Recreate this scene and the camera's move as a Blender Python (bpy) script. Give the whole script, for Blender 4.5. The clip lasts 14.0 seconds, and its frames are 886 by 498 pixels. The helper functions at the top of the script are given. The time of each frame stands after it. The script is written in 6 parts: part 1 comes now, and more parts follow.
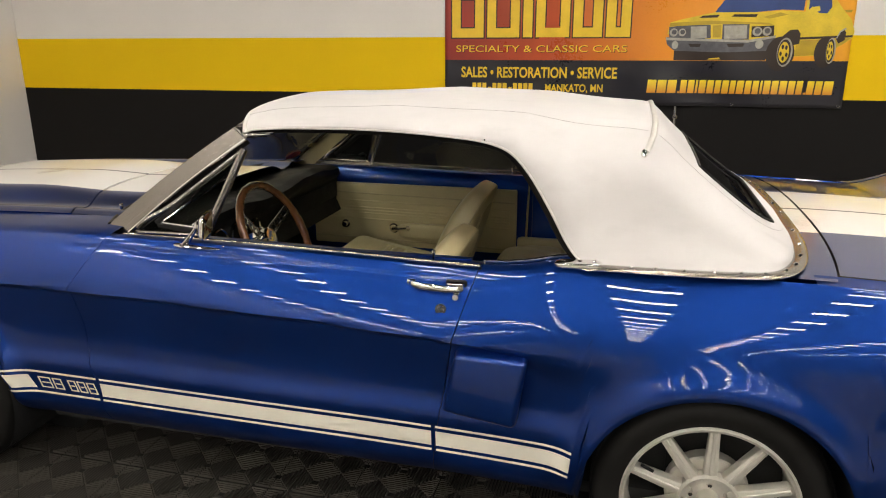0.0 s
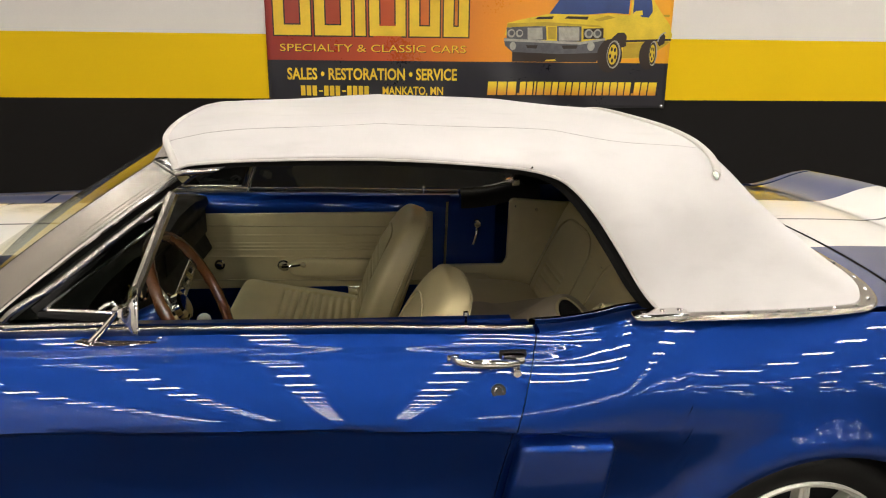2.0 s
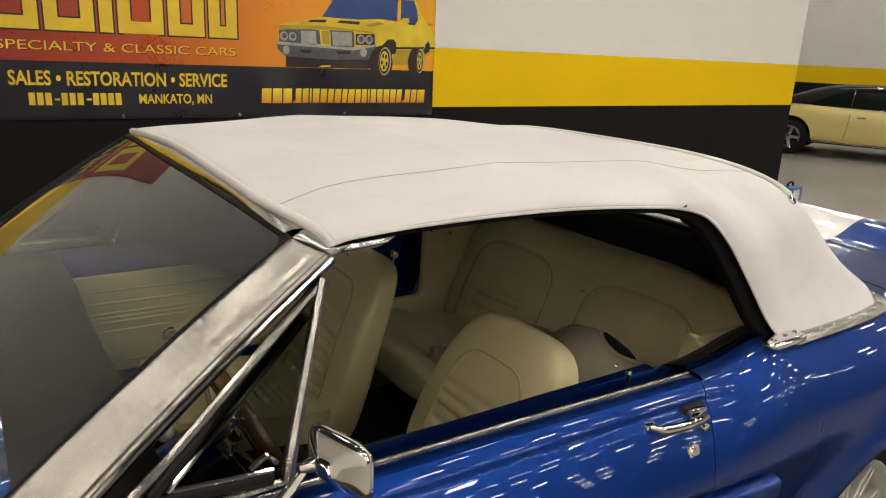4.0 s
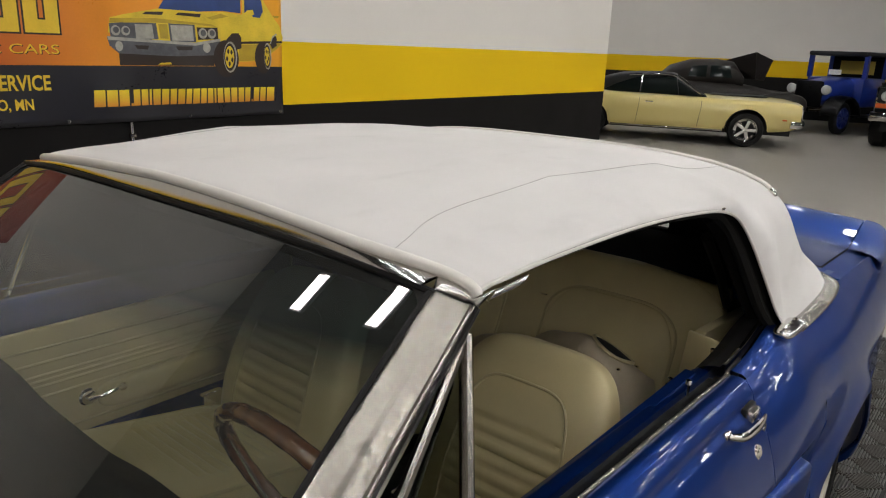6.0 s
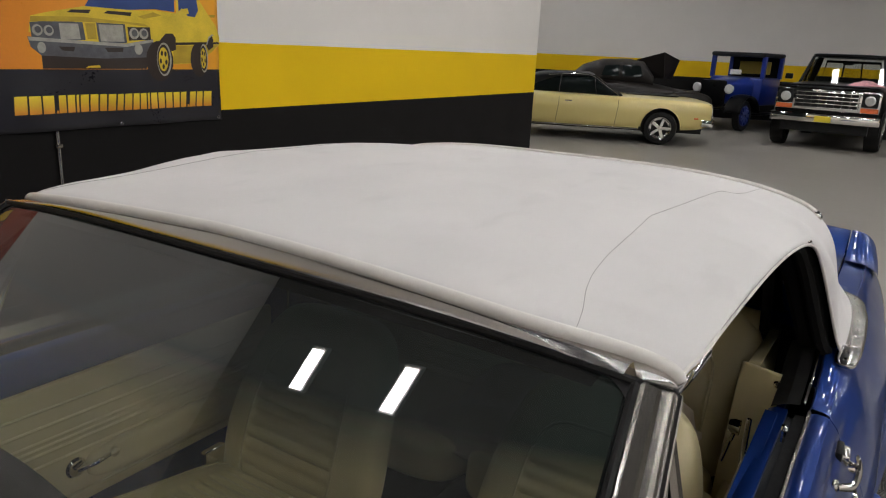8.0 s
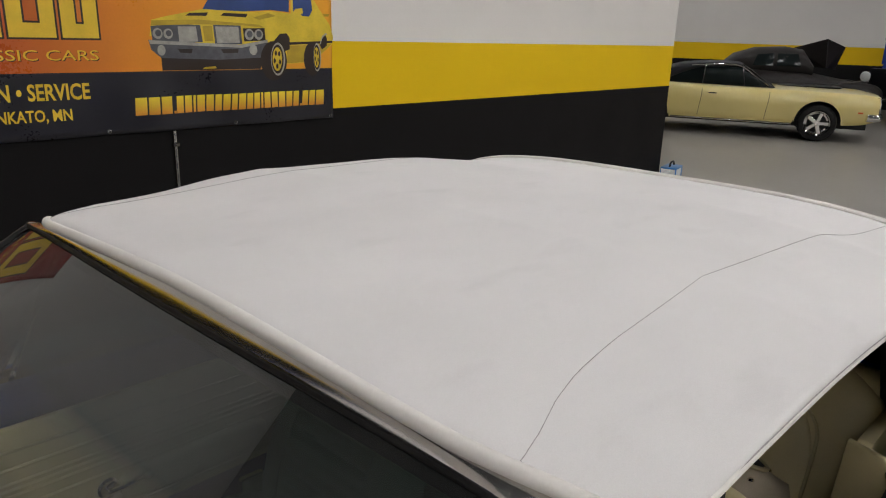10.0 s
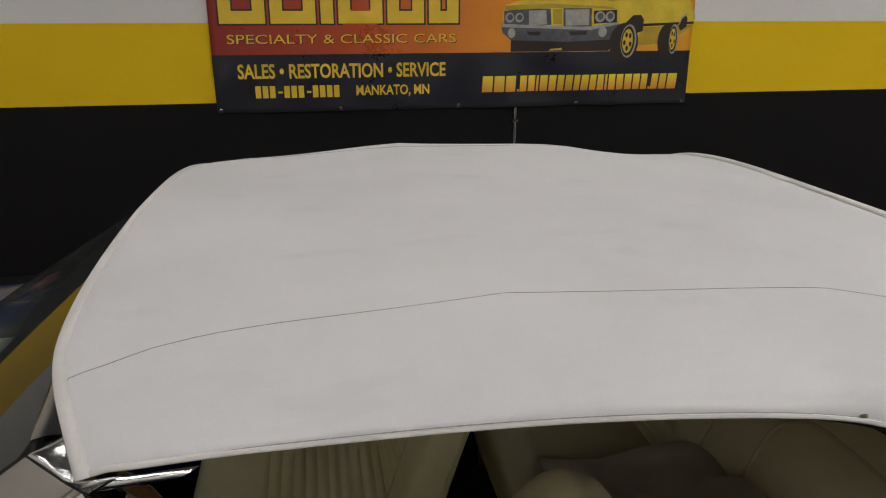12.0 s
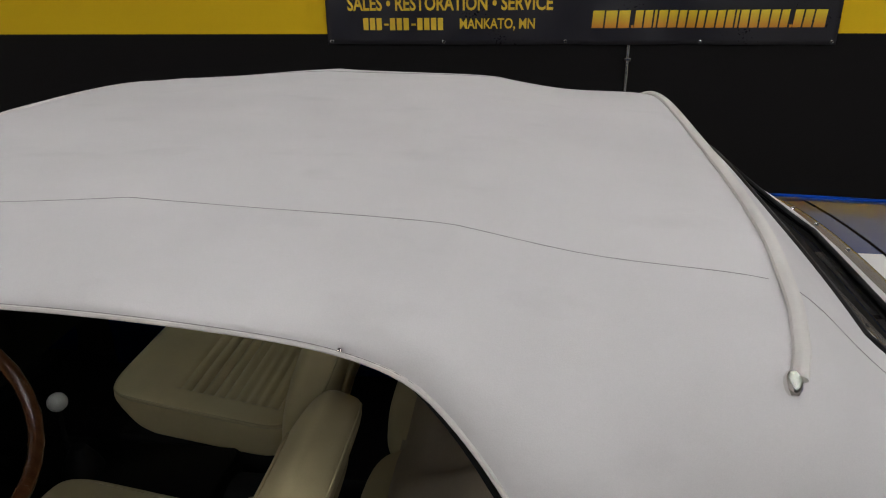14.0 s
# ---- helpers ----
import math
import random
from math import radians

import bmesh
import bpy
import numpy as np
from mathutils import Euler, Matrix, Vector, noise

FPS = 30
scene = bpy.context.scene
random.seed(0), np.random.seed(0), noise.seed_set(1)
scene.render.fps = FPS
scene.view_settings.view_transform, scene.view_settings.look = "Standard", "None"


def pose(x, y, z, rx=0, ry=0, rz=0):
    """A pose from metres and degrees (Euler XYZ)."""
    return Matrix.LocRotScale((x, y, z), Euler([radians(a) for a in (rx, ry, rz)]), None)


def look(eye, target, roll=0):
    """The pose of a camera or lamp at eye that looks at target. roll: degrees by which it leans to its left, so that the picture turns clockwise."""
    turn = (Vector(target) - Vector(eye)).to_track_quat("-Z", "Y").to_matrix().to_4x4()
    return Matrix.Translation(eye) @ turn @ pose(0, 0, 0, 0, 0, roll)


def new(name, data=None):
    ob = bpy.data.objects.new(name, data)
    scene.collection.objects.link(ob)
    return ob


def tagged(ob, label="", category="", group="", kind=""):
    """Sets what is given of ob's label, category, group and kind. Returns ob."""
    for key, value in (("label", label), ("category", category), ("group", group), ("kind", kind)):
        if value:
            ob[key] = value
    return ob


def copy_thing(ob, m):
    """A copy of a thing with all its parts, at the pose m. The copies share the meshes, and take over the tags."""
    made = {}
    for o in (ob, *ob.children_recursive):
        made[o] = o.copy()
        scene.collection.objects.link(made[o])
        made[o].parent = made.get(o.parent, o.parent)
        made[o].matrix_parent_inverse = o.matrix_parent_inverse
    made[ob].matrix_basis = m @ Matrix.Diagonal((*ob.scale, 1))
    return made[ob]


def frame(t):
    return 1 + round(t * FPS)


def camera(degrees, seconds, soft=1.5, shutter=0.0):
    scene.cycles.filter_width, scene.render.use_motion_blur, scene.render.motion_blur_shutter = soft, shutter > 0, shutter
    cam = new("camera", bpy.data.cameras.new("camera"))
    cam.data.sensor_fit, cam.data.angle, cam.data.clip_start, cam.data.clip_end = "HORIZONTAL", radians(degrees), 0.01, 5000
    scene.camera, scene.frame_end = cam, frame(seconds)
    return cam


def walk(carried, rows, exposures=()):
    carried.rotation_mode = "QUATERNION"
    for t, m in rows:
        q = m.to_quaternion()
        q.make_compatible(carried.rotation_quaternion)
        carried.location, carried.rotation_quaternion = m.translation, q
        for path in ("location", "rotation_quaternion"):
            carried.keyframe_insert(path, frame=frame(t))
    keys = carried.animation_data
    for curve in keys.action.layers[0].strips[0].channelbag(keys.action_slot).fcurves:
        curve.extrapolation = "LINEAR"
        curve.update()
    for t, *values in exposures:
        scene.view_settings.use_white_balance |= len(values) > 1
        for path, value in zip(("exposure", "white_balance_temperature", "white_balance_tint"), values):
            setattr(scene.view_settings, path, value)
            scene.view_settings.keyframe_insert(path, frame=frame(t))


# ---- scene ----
import functools
cam = camera(63.7, 14.0, soft=1.1)
PATH = [
    (0, (1.098, -2.739, 1.596), (0.614, -0.882, 1.032), -0.2),
    (0.5, (1.123, -2.672, 1.596), (0.649, -0.814, 1.028), -0.0),
    (1, (0.933, -2.581, 1.577), (0.675, -0.679, 1.016), 0.1),
    (1.5, (0.616, -2.496, 1.597), (0.632, -0.577, 1.035), 0.5),
    (2, (0.343, -2.285, 1.594), (0.528, -0.375, 1.029), 0.7),
    (2.5, (0.066, -2.199, 1.607), (0.486, -0.326, 1.044), 0.8),
    (3, (-0.149, -2.036, 1.603), (0.572, -0.257, 1.04), 1.6),
    (3.5, (-0.323, -1.811, 1.608), (0.574, -0.114, 1.047), 2.0),
    (3.7, (-0.433, -1.742, 1.611), (0.545, -0.088, 1.058), 2.4),
    (5.8, (-0.787, -1.229, 1.626), (0.663, 0.036, 1.08), 2.1),
    (6, (-0.812, -1.195, 1.621), (0.674, 0.028, 1.076), 2.3),
    (6.5, (-0.748, -1.058, 1.621), (0.834, 0.036, 1.072), 2.4),
    (7, (-0.73, -0.945, 1.638), (0.886, 0.099, 1.092), 2.7),
    (7.5, (-0.828, -0.852, 1.65), (0.8, 0.174, 1.106), 2.7),
    (7.7, (-0.862, -0.821, 1.65), (0.772, 0.196, 1.106), 2.8),
    (9.8, (-0.7, -0.873, 1.742), (0.802, 0.308, 1.152), 2.8),
    (10, (-0.572, -0.866, 1.705), (0.822, 0.444, 1.12), 1.8),
    (10.5, (-0.42, -1.001, 1.706), (0.674, 0.569, 1.123), 1.1),
    (11, (-0.205, -1.077, 1.697), (0.666, 0.614, 1.08), 1.0),
    (11.5, (0.002, -1.194, 1.741), (0.547, 0.619, 1.095), 0.3),
    (12, (0.135, -1.284, 1.734), (0.471, 0.576, 1.079), 0.1),
    (12.5, (0.329, -1.276, 1.693), (0.544, 0.572, 0.958), -0.4),
    (13, (0.551, -1.2, 1.668), (0.629, 0.635, 0.876), -0.6),
    (13.5, (0.705, -1.271, 1.672), (0.611, 0.559, 0.87), -0.7),
    (14, (0.881, -1.313, 1.695), (0.64, 0.506, 0.897), -1.0),
]
EXPOSURES = [(0.0, -0.16, 6700, 9), (2.0, -0.16, 6700, 9), (3.5, -0.38, 6850, 8), (6.0, -0.62, 6250, 8), (7.5, -0.78, 6150, 9), (10.0, -0.80, 6100, 10), (12.0, -1.10, 6100, 9), (13.0, -1.03, 6050, 10), (14.0, -1.19, 6000, 10)]
walk(cam, [(t, look(eye, target, roll)) for t, eye, target, roll in PATH], EXPOSURES)

# ---- light: rows of ceiling luminaires over the whole hall ----
CEILING_Z = 5.2
LAMP_STRENGTH = 75.0
world = bpy.data.worlds.new("hall_air")
scene.world = world
world.use_nodes = True
world.node_tree.nodes["Background"].inputs["Color"].default_value = (0.9, 0.92, 1.0, 1)
world.node_tree.nodes["Background"].inputs["Strength"].default_value = 0.02


# ---- materials ----
def surface(name, color, rough=0.5, metal=0.0, coat=0.0, vary=0.08, scale=6.0, fine=180.0, bump=0.03, stretch=(1, 1, 1), emit=0.0, spec=0.5):
    m = bpy.data.materials.new(name)
    m.use_nodes = True
    nt = m.node_tree
    b = nt.nodes["Principled BSDF"]
    tc = nt.nodes.new("ShaderNodeTexCoord")
    mp = nt.nodes.new("ShaderNodeMapping")
    mp.inputs["Scale"].default_value = stretch
    nt.links.new(tc.outputs["Object"], mp.inputs["Vector"])
    big = nt.nodes.new("ShaderNodeTexNoise")
    big.inputs["Scale"].default_value, big.inputs["Detail"].default_value = scale, 4
    small = nt.nodes.new("ShaderNodeTexNoise")
    small.inputs["Scale"].default_value, small.inputs["Detail"].default_value = fine, 3
    add = nt.nodes.new("ShaderNodeMath")
    add.operation = "MULTIPLY_ADD"
    add.inputs[1].default_value = 0.35
    half = nt.nodes.new("ShaderNodeMath")
    half.operation = "MULTIPLY"
    half.inputs[1].default_value = 0.65
    for n in (big, small):
        nt.links.new(mp.outputs["Vector"], n.inputs["Vector"])
    nt.links.new(big.outputs["Fac"], half.inputs[0])
    nt.links.new(small.outputs["Fac"], add.inputs[0])
    nt.links.new(half.outputs[0], add.inputs[2])
    ramp = nt.nodes.new("ShaderNodeMapRange")
    ramp.inputs["From Min"].default_value, ramp.inputs["From Max"].default_value = 0.3, 0.7
    ramp.inputs["To Min"].default_value, ramp.inputs["To Max"].default_value = 1 - vary, 1 + vary
    nt.links.new(add.outputs[0], ramp.inputs["Value"])
    tone = nt.nodes.new("ShaderNodeVectorMath")
    tone.operation = "SCALE"
    tone.inputs[0].default_value = color
    nt.links.new(ramp.outputs["Result"], tone.inputs["Scale"])
    nt.links.new(tone.outputs["Vector"], b.inputs["Base Color"])
    rr = nt.nodes.new("ShaderNodeMapRange")
    rr.inputs["From Min"].default_value, rr.inputs["From Max"].default_value = 0.3, 0.7
    rr.inputs["To Min"].default_value, rr.inputs["To Max"].default_value = rough * 0.85, min(1, rough * 1.15)
    nt.links.new(add.outputs[0], rr.inputs["Value"])
    nt.links.new(rr.outputs["Result"], b.inputs["Roughness"])
    b.inputs["Metallic"].default_value = metal
    b.inputs["Specular IOR Level"].default_value = spec
    b.inputs["Coat Weight"].default_value, b.inputs["Coat Roughness"].default_value = coat, 0.02
    if bump:
        bp = nt.nodes.new("ShaderNodeBump")
        bp.inputs["Strength"].default_value, bp.inputs["Distance"].default_value = bump, 0.004
        nt.links.new(small.outputs["Fac"], bp.inputs["Height"])
        nt.links.new(bp.outputs["Normal"], b.inputs["Normal"])
    if emit:
        b.inputs["Emission Color"].default_value = (1.0, 0.96, 0.9, 1)
        b.inputs["Emission Strength"].default_value = emit
    return m


def bands(m, axis, stops, source="Object"):
    """Replaces a surface's colour by painted bands along one axis: stops are (from that place on, colour)."""
    nt = m.node_tree
    b = nt.nodes["Principled BSDF"]
    scale = next(n for n in nt.nodes if n.type == "VECT_MATH")
    tc = next(n for n in nt.nodes if n.type == "TEX_COORD")
    sep = nt.nodes.new("ShaderNodeSeparateXYZ")
    nt.links.new(tc.outputs[source], sep.inputs[0])
    color = None
    for place, rgb in stops:
        if color is None:
            color = nt.nodes.new("ShaderNodeRGB").outputs[0]
            color.default_value = (*rgb, 1)
            continue
        gt = nt.nodes.new("ShaderNodeMath")
        gt.operation = "GREATER_THAN"
        gt.inputs[1].default_value = place
        nt.links.new(sep.outputs[axis], gt.inputs[0])
        mix = nt.nodes.new("ShaderNodeMix")
        mix.data_type = "RGBA"
        nt.links.new(gt.outputs[0], mix.inputs["Factor"])
        nt.links.new(color, mix.inputs["A"])
        mix.inputs["B"].default_value = (*rgb, 1)
        color = mix.outputs["Result"]
    nt.links.new(color, scale.inputs[0])
    return m


def glass(name, tint, rough=0.0, mirror=0.06, veil=0.0):
    """Thin tinted glass: mostly clear, with a sharp gloss that grows at grazing angles."""
    m = bpy.data.materials.new(name)
    m.use_nodes = True
    nt = m.node_tree
    nt.nodes.remove(nt.nodes["Principled BSDF"])
    clear = nt.nodes.new("ShaderNodeBsdfTransparent")
    clear.inputs["Color"].default_value = (*tint, 1)
    gloss = nt.nodes.new("ShaderNodeBsdfGlossy")
    gloss.inputs["Roughness"].default_value = rough
    # mirror share grows with the fifth power towards grazing sight, alike on both sides of the pane
    lean = nt.nodes.new("ShaderNodeLayerWeight")
    lean.inputs["Blend"].default_value = 0.5
    fres = nt.nodes.new("ShaderNodeMath")
    fres.operation = "POWER"
    fres.inputs[1].default_value = 5.0
    nt.links.new(lean.outputs["Facing"], fres.inputs[0])
    up = nt.nodes.new("ShaderNodeMath")
    up.operation = "MULTIPLY_ADD"
    up.inputs[1].default_value = 0.9
    up.inputs[2].default_value = mirror + 0.045
    mix = nt.nodes.new("ShaderNodeMixShader")
    nt.links.new(fres.outputs[0], up.inputs[0])
    nt.links.new(up.outputs[0], mix.inputs[0])
    nt.links.new(clear.outputs[0], mix.inputs[1])
    nt.links.new(gloss.outputs[0], mix.inputs[2])
    out = mix.outputs[0]
    if veil:
        # a thin uneven pale film: some dust, mostly a painted haze of reflections
        film = nt.nodes.new("ShaderNodeBsdfDiffuse")
        film.inputs["Color"].default_value = (0.75, 0.75, 0.72, 1)
        patchy = nt.nodes.new("ShaderNodeTexNoise")
        patchy.inputs["Scale"].default_value, patchy.inputs["Detail"].default_value = 3.0, 5
        much = nt.nodes.new("ShaderNodeMath")
        much.operation = "MULTIPLY"
        much.inputs[1].default_value = veil * 2
        lay_on = nt.nodes.new("ShaderNodeMixShader")
        nt.links.new(patchy.outputs["Fac"], much.inputs[0])
        nt.links.new(much.outputs[0], lay_on.inputs[0])
        nt.links.new(out, lay_on.inputs[1])
        nt.links.new(film.outputs[0], lay_on.inputs[2])
        out = lay_on.outputs[0]
    nt.links.new(out, nt.nodes["Material Output"].inputs["Surface"])
    return m


WHITE_WALL, YELLOW, BLACK = (0.74, 0.70, 0.66), (0.80, 0.515, 0.008), (0.009, 0.008, 0.008)
BLUE, STRIPE = (0.0026, 0.033, 0.210), (0.84, 0.82, 0.79)
M_WALL = bands(surface("striped_wall_paint", WHITE_WALL, 0.55, vary=0.03, scale=1.5, fine=90, bump=0.06, spec=0.12), 2, [(-1, BLACK), (1.15, YELLOW), (1.615, WHITE_WALL)])
M_WHITE_WALL = surface("white_wall_paint", WHITE_WALL, 0.5, vary=0.03, scale=1.5, fine=90, bump=0.06)
M_DARK_WALL = surface("dim_closing_wall", (0.055, 0.055, 0.06), 0.6, vary=0.1, scale=1.0, fine=60)
M_CONCRETE = surface("polished_concrete", (0.27, 0.25, 0.22), 0.34, vary=0.08, scale=0.6, fine=12, bump=0.0)
M_MAT_SHADE = surface("mat_groove_shade", (0.012, 0.011, 0.010), 0.7, vary=0.2, scale=3, fine=120)
M_MAT = surface("black_mat_plastic", (0.048, 0.043, 0.037), 0.38, vary=0.2, scale=3, fine=120)
M_CEILING = surface("dark_ceiling_sheet", (0.028, 0.028, 0.031), 0.6, vary=0.04, scale=0.5, fine=30)
M_LAMP_FRAME = surface("lamp_sheet_steel", (0.7, 0.7, 0.7), 0.4, metal=0.3)
M_LAMP = surface("lamp_diffuser", (0.9, 0.9, 0.9), 0.5, emit=LAMP_STRENGTH, bump=0)
M_BLUE = surface("metallic_blue_paint", BLUE, 0.44, metal=0.9, coat=0.62, vary=0.06, scale=3, fine=2500, bump=0.012)
M_STRIPED = bands(surface("blue_paint_with_stripes", BLUE, 0.30, metal=0.0, coat=0.8, vary=0.05, scale=3, fine=2500, bump=0.01), 1,
                  [(-9, BLUE), (-0.325, STRIPE), (-0.008, (0.02, 0.02, 0.03)), (0.008, STRIPE), (0.325, BLUE)])
# flakes in the blue, plain lacquer on the stripes
nt = M_STRIPED.node_tree
across = next(q for q in nt.nodes if q.type == "SEPXYZ")
width = nt.nodes.new("ShaderNodeMath")
width.operation = "ABSOLUTE"
nt.links.new(across.outputs[1], width.inputs[0])
flakes = nt.nodes.new("ShaderNodeMath")
flakes.operation = "GREATER_THAN"
flakes.inputs[1].default_value = 0.325
nt.links.new(width.outputs[0], flakes.inputs[0])
nt.links.new(flakes.outputs[0], nt.nodes["Principled BSDF"].inputs["Metallic"])
M_WHITE_VINYL = surface("white_stripe_vinyl", (0.80, 0.76, 0.66), 0.35, vary=0.04, coat=0.5)
M_CANVAS = surface("white_canvas", (0.64, 0.612, 0.604), 0.75, vary=0.075, scale=3.6, fine=700, bump=0.10, spec=0.2)
# smudges and soft dents of the worn canvas
nt = M_CANVAS.node_tree
tone = next(q for q in nt.nodes if q.type == "VECT_MATH")
where = nt.nodes.new("ShaderNodeMapping")
where.inputs["Scale"].default_value = (1.0, 2.2, 2.2)
nt.links.new(next(q for q in nt.nodes if q.type == "TEX_COORD").outputs["Object"], where.inputs["Vector"])
blot = nt.nodes.new("ShaderNodeTexNoise")
blot.inputs["Scale"].default_value, blot.inputs["Detail"].default_value = 5.5, 5
nt.links.new(where.outputs["Vector"], blot.inputs["Vector"])
smudge = nt.nodes.new("ShaderNodeMapRange")
smudge.inputs["From Min"].default_value, smudge.inputs["From Max"].default_value = 0.60, 0.80
smudge.inputs["To Min"].default_value, smudge.inputs["To Max"].default_value = 1.0, 0.91
nt.links.new(blot.outputs["Fac"], smudge.inputs["Value"])
both = nt.nodes.new("ShaderNodeMath")
both.operation = "MULTIPLY"
nt.links.new(tone.inputs["Scale"].links[0].from_socket, both.inputs[0])
nt.links.new(smudge.outputs["Result"], both.inputs[1])
nt.links.new(both.outputs[0], tone.inputs["Scale"])
dent = nt.nodes.new("ShaderNodeTexNoise")
dent.inputs["Scale"].default_value, dent.inputs["Detail"].default_value = 7.0, 3
nt.links.new(where.outputs["Vector"], dent.inputs["Vector"])
soft_bump = nt.nodes.new("ShaderNodeBump")
soft_bump.inputs["Strength"].default_value, soft_bump.inputs["Distance"].default_value = 0.22, 0.010
nt.links.new(dent.outputs["Fac"], soft_bump.inputs["Height"])
nt.links.new(soft_bump.outputs["Normal"], next(q for q in nt.nodes if q.type == "BUMP" and q != soft_bump).inputs["Normal"])
M_PIPING = surface("white_vinyl_piping", (0.64, 0.605, 0.565), 0.55, vary=0.06, scale=20, fine=300, bump=0.03)
M_STITCH = surface("grey_stitching", (0.33, 0.31, 0.30), 0.8, vary=0.3, scale=200)
M_LINER = surface("black_top_lining", (0.010, 0.0095, 0.009), 0.9, vary=0.2, scale=10, fine=400, spec=0.08)
M_CHROME = surface("polished_chrome", (0.78, 0.76, 0.73), 0.06, metal=1.0, vary=0.04, scale=30, fine=500, bump=0.01)
M_HEADER = surface("polished_header_steel", (0.60, 0.58, 0.56), 0.20, metal=1.0, vary=0.03, scale=9, fine=400, bump=0, stretch=(1, 4, 1))
M_STEEL = surface("brushed_stainless", (0.30, 0.278, 0.25), 0.24, metal=1.0, vary=0.02, scale=9, fine=400, bump=0, stretch=(1, 1, 4))
M_RUBBER = surface("black_rubber", (0.008, 0.0075, 0.0075), 0.6, vary=0.2, scale=20, fine=300, bump=0.05, spec=0.25)
M_TYRE = surface("tyre_rubber", (0.009, 0.0085, 0.008), 0.55, vary=0.25, scale=12, fine=150, bump=0.06, spec=0.2)
M_WHEEL = surface("cast_silver_wheel", (0.68, 0.65, 0.58), 0.33, metal=0.5, vary=0.05, scale=15, fine=600, bump=0.03)
# near-black that stands in for shade in gaps and hollows; also on dark parts
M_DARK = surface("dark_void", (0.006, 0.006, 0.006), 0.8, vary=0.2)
M_VINYL = surface("parchment_vinyl", (0.575, 0.485, 0.275), 0.38, vary=0.08, scale=9, fine=420, bump=0.07)
M_COVER = surface("folded_cover_vinyl", (0.40, 0.335, 0.245), 0.5, vary=0.16, scale=9, fine=350, bump=0.10)
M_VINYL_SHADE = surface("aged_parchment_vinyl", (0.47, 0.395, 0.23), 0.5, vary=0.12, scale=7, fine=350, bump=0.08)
M_CARPET = surface("black_carpet", (0.010, 0.010, 0.010), 0.95, vary=0.3, scale=60, fine=900, bump=0.3)
M_DASH = surface("black_padded_dash", (0.0035, 0.0035, 0.0035), 0.5, vary=0.1, scale=20, fine=600, bump=0.08, spec=0.14)
M_WOOD = surface("varnished_walnut", (0.14, 0.055, 0.022), 0.25, coat=0.8, vary=0.35, scale=14, fine=160, bump=0.02, stretch=(1, 4, 1))
M_ALUM = surface("brushed_aluminium", (0.66, 0.65, 0.62), 0.25, metal=1.0, vary=0.06, scale=40, fine=500)
M_BALL = surface("white_ball_plastic", (0.8, 0.79, 0.74), 0.25, vary=0.03)
M_GLASS = glass("tinted_windshield", (0.95, 0.98, 0.90), mirror=0.055, veil=0.024)
shade_nt = M_GLASS.node_tree
shade_tc = shade_nt.nodes.new("ShaderNodeTexCoord")
shade_sep = shade_nt.nodes.new("ShaderNodeSeparateXYZ")
shade_ramp = shade_nt.nodes.new("ShaderNodeMapRange")
shade_ramp.inputs["From Min"].default_value, shade_ramp.inputs["From Max"].default_value = 1.226, 1.268
shade_mix = shade_nt.nodes.new("ShaderNodeMix")
shade_mix.data_type = "RGBA"
shade_mix.inputs["A"].default_value, shade_mix.inputs["B"].default_value = (0.95, 0.98, 0.90, 1), (0.022, 0.075, 0.095, 1)
shade_nt.links.new(shade_tc.outputs["Object"], shade_sep.inputs[0])
shade_nt.links.new(shade_sep.outputs[2], shade_ramp.inputs["Value"])
shade_nt.links.new(shade_ramp.outputs["Result"], shade_mix.inputs["Factor"])
shade_nt.links.new(shade_mix.outputs["Result"], next(q for q in shade_nt.nodes if q.type == "BSDF_TRANSPARENT").inputs["Color"])
M_SIDE_GLASS = glass("clear_side_glass", (0.80, 0.82, 0.80), mirror=0.02)
M_VENT_GLASS = glass("clear_vent_glass", (0.50, 0.52, 0.50), mirror=-0.043)
M_REAR_GLASS = glass("clear_rear_window", (0.80, 0.81, 0.80), mirror=0.0)


# ---- mesh helpers ----
def part(name, bm, material, parent=None, label="", smooth=35, keep=False):
    me = bpy.data.meshes.new(name)
    if not keep:
        bmesh.ops.recalc_face_normals(bm, faces=bm.faces)
    bm.to_mesh(me)
    bm.free()
    for m in material if isinstance(material, (list, tuple)) else [material]:
        me.materials.append(m)
    if smooth:
        for p in me.polygons:
            p.use_smooth = True
        me.set_sharp_from_angle(angle=radians(smooth))
    ob = new(name, me)
    if parent:
        ob.parent = parent
    return tagged(ob, label=label)


def thing(name, label, category, at=None, group=""):
    ob = new(name)
    ob.matrix_basis = at or Matrix()
    return tagged(ob, label=label, category=category, group=group)


def structure(name, bm, material, label="", smooth=0):
    return tagged(part(name, bm, material, label=label, smooth=smooth), kind="structure")


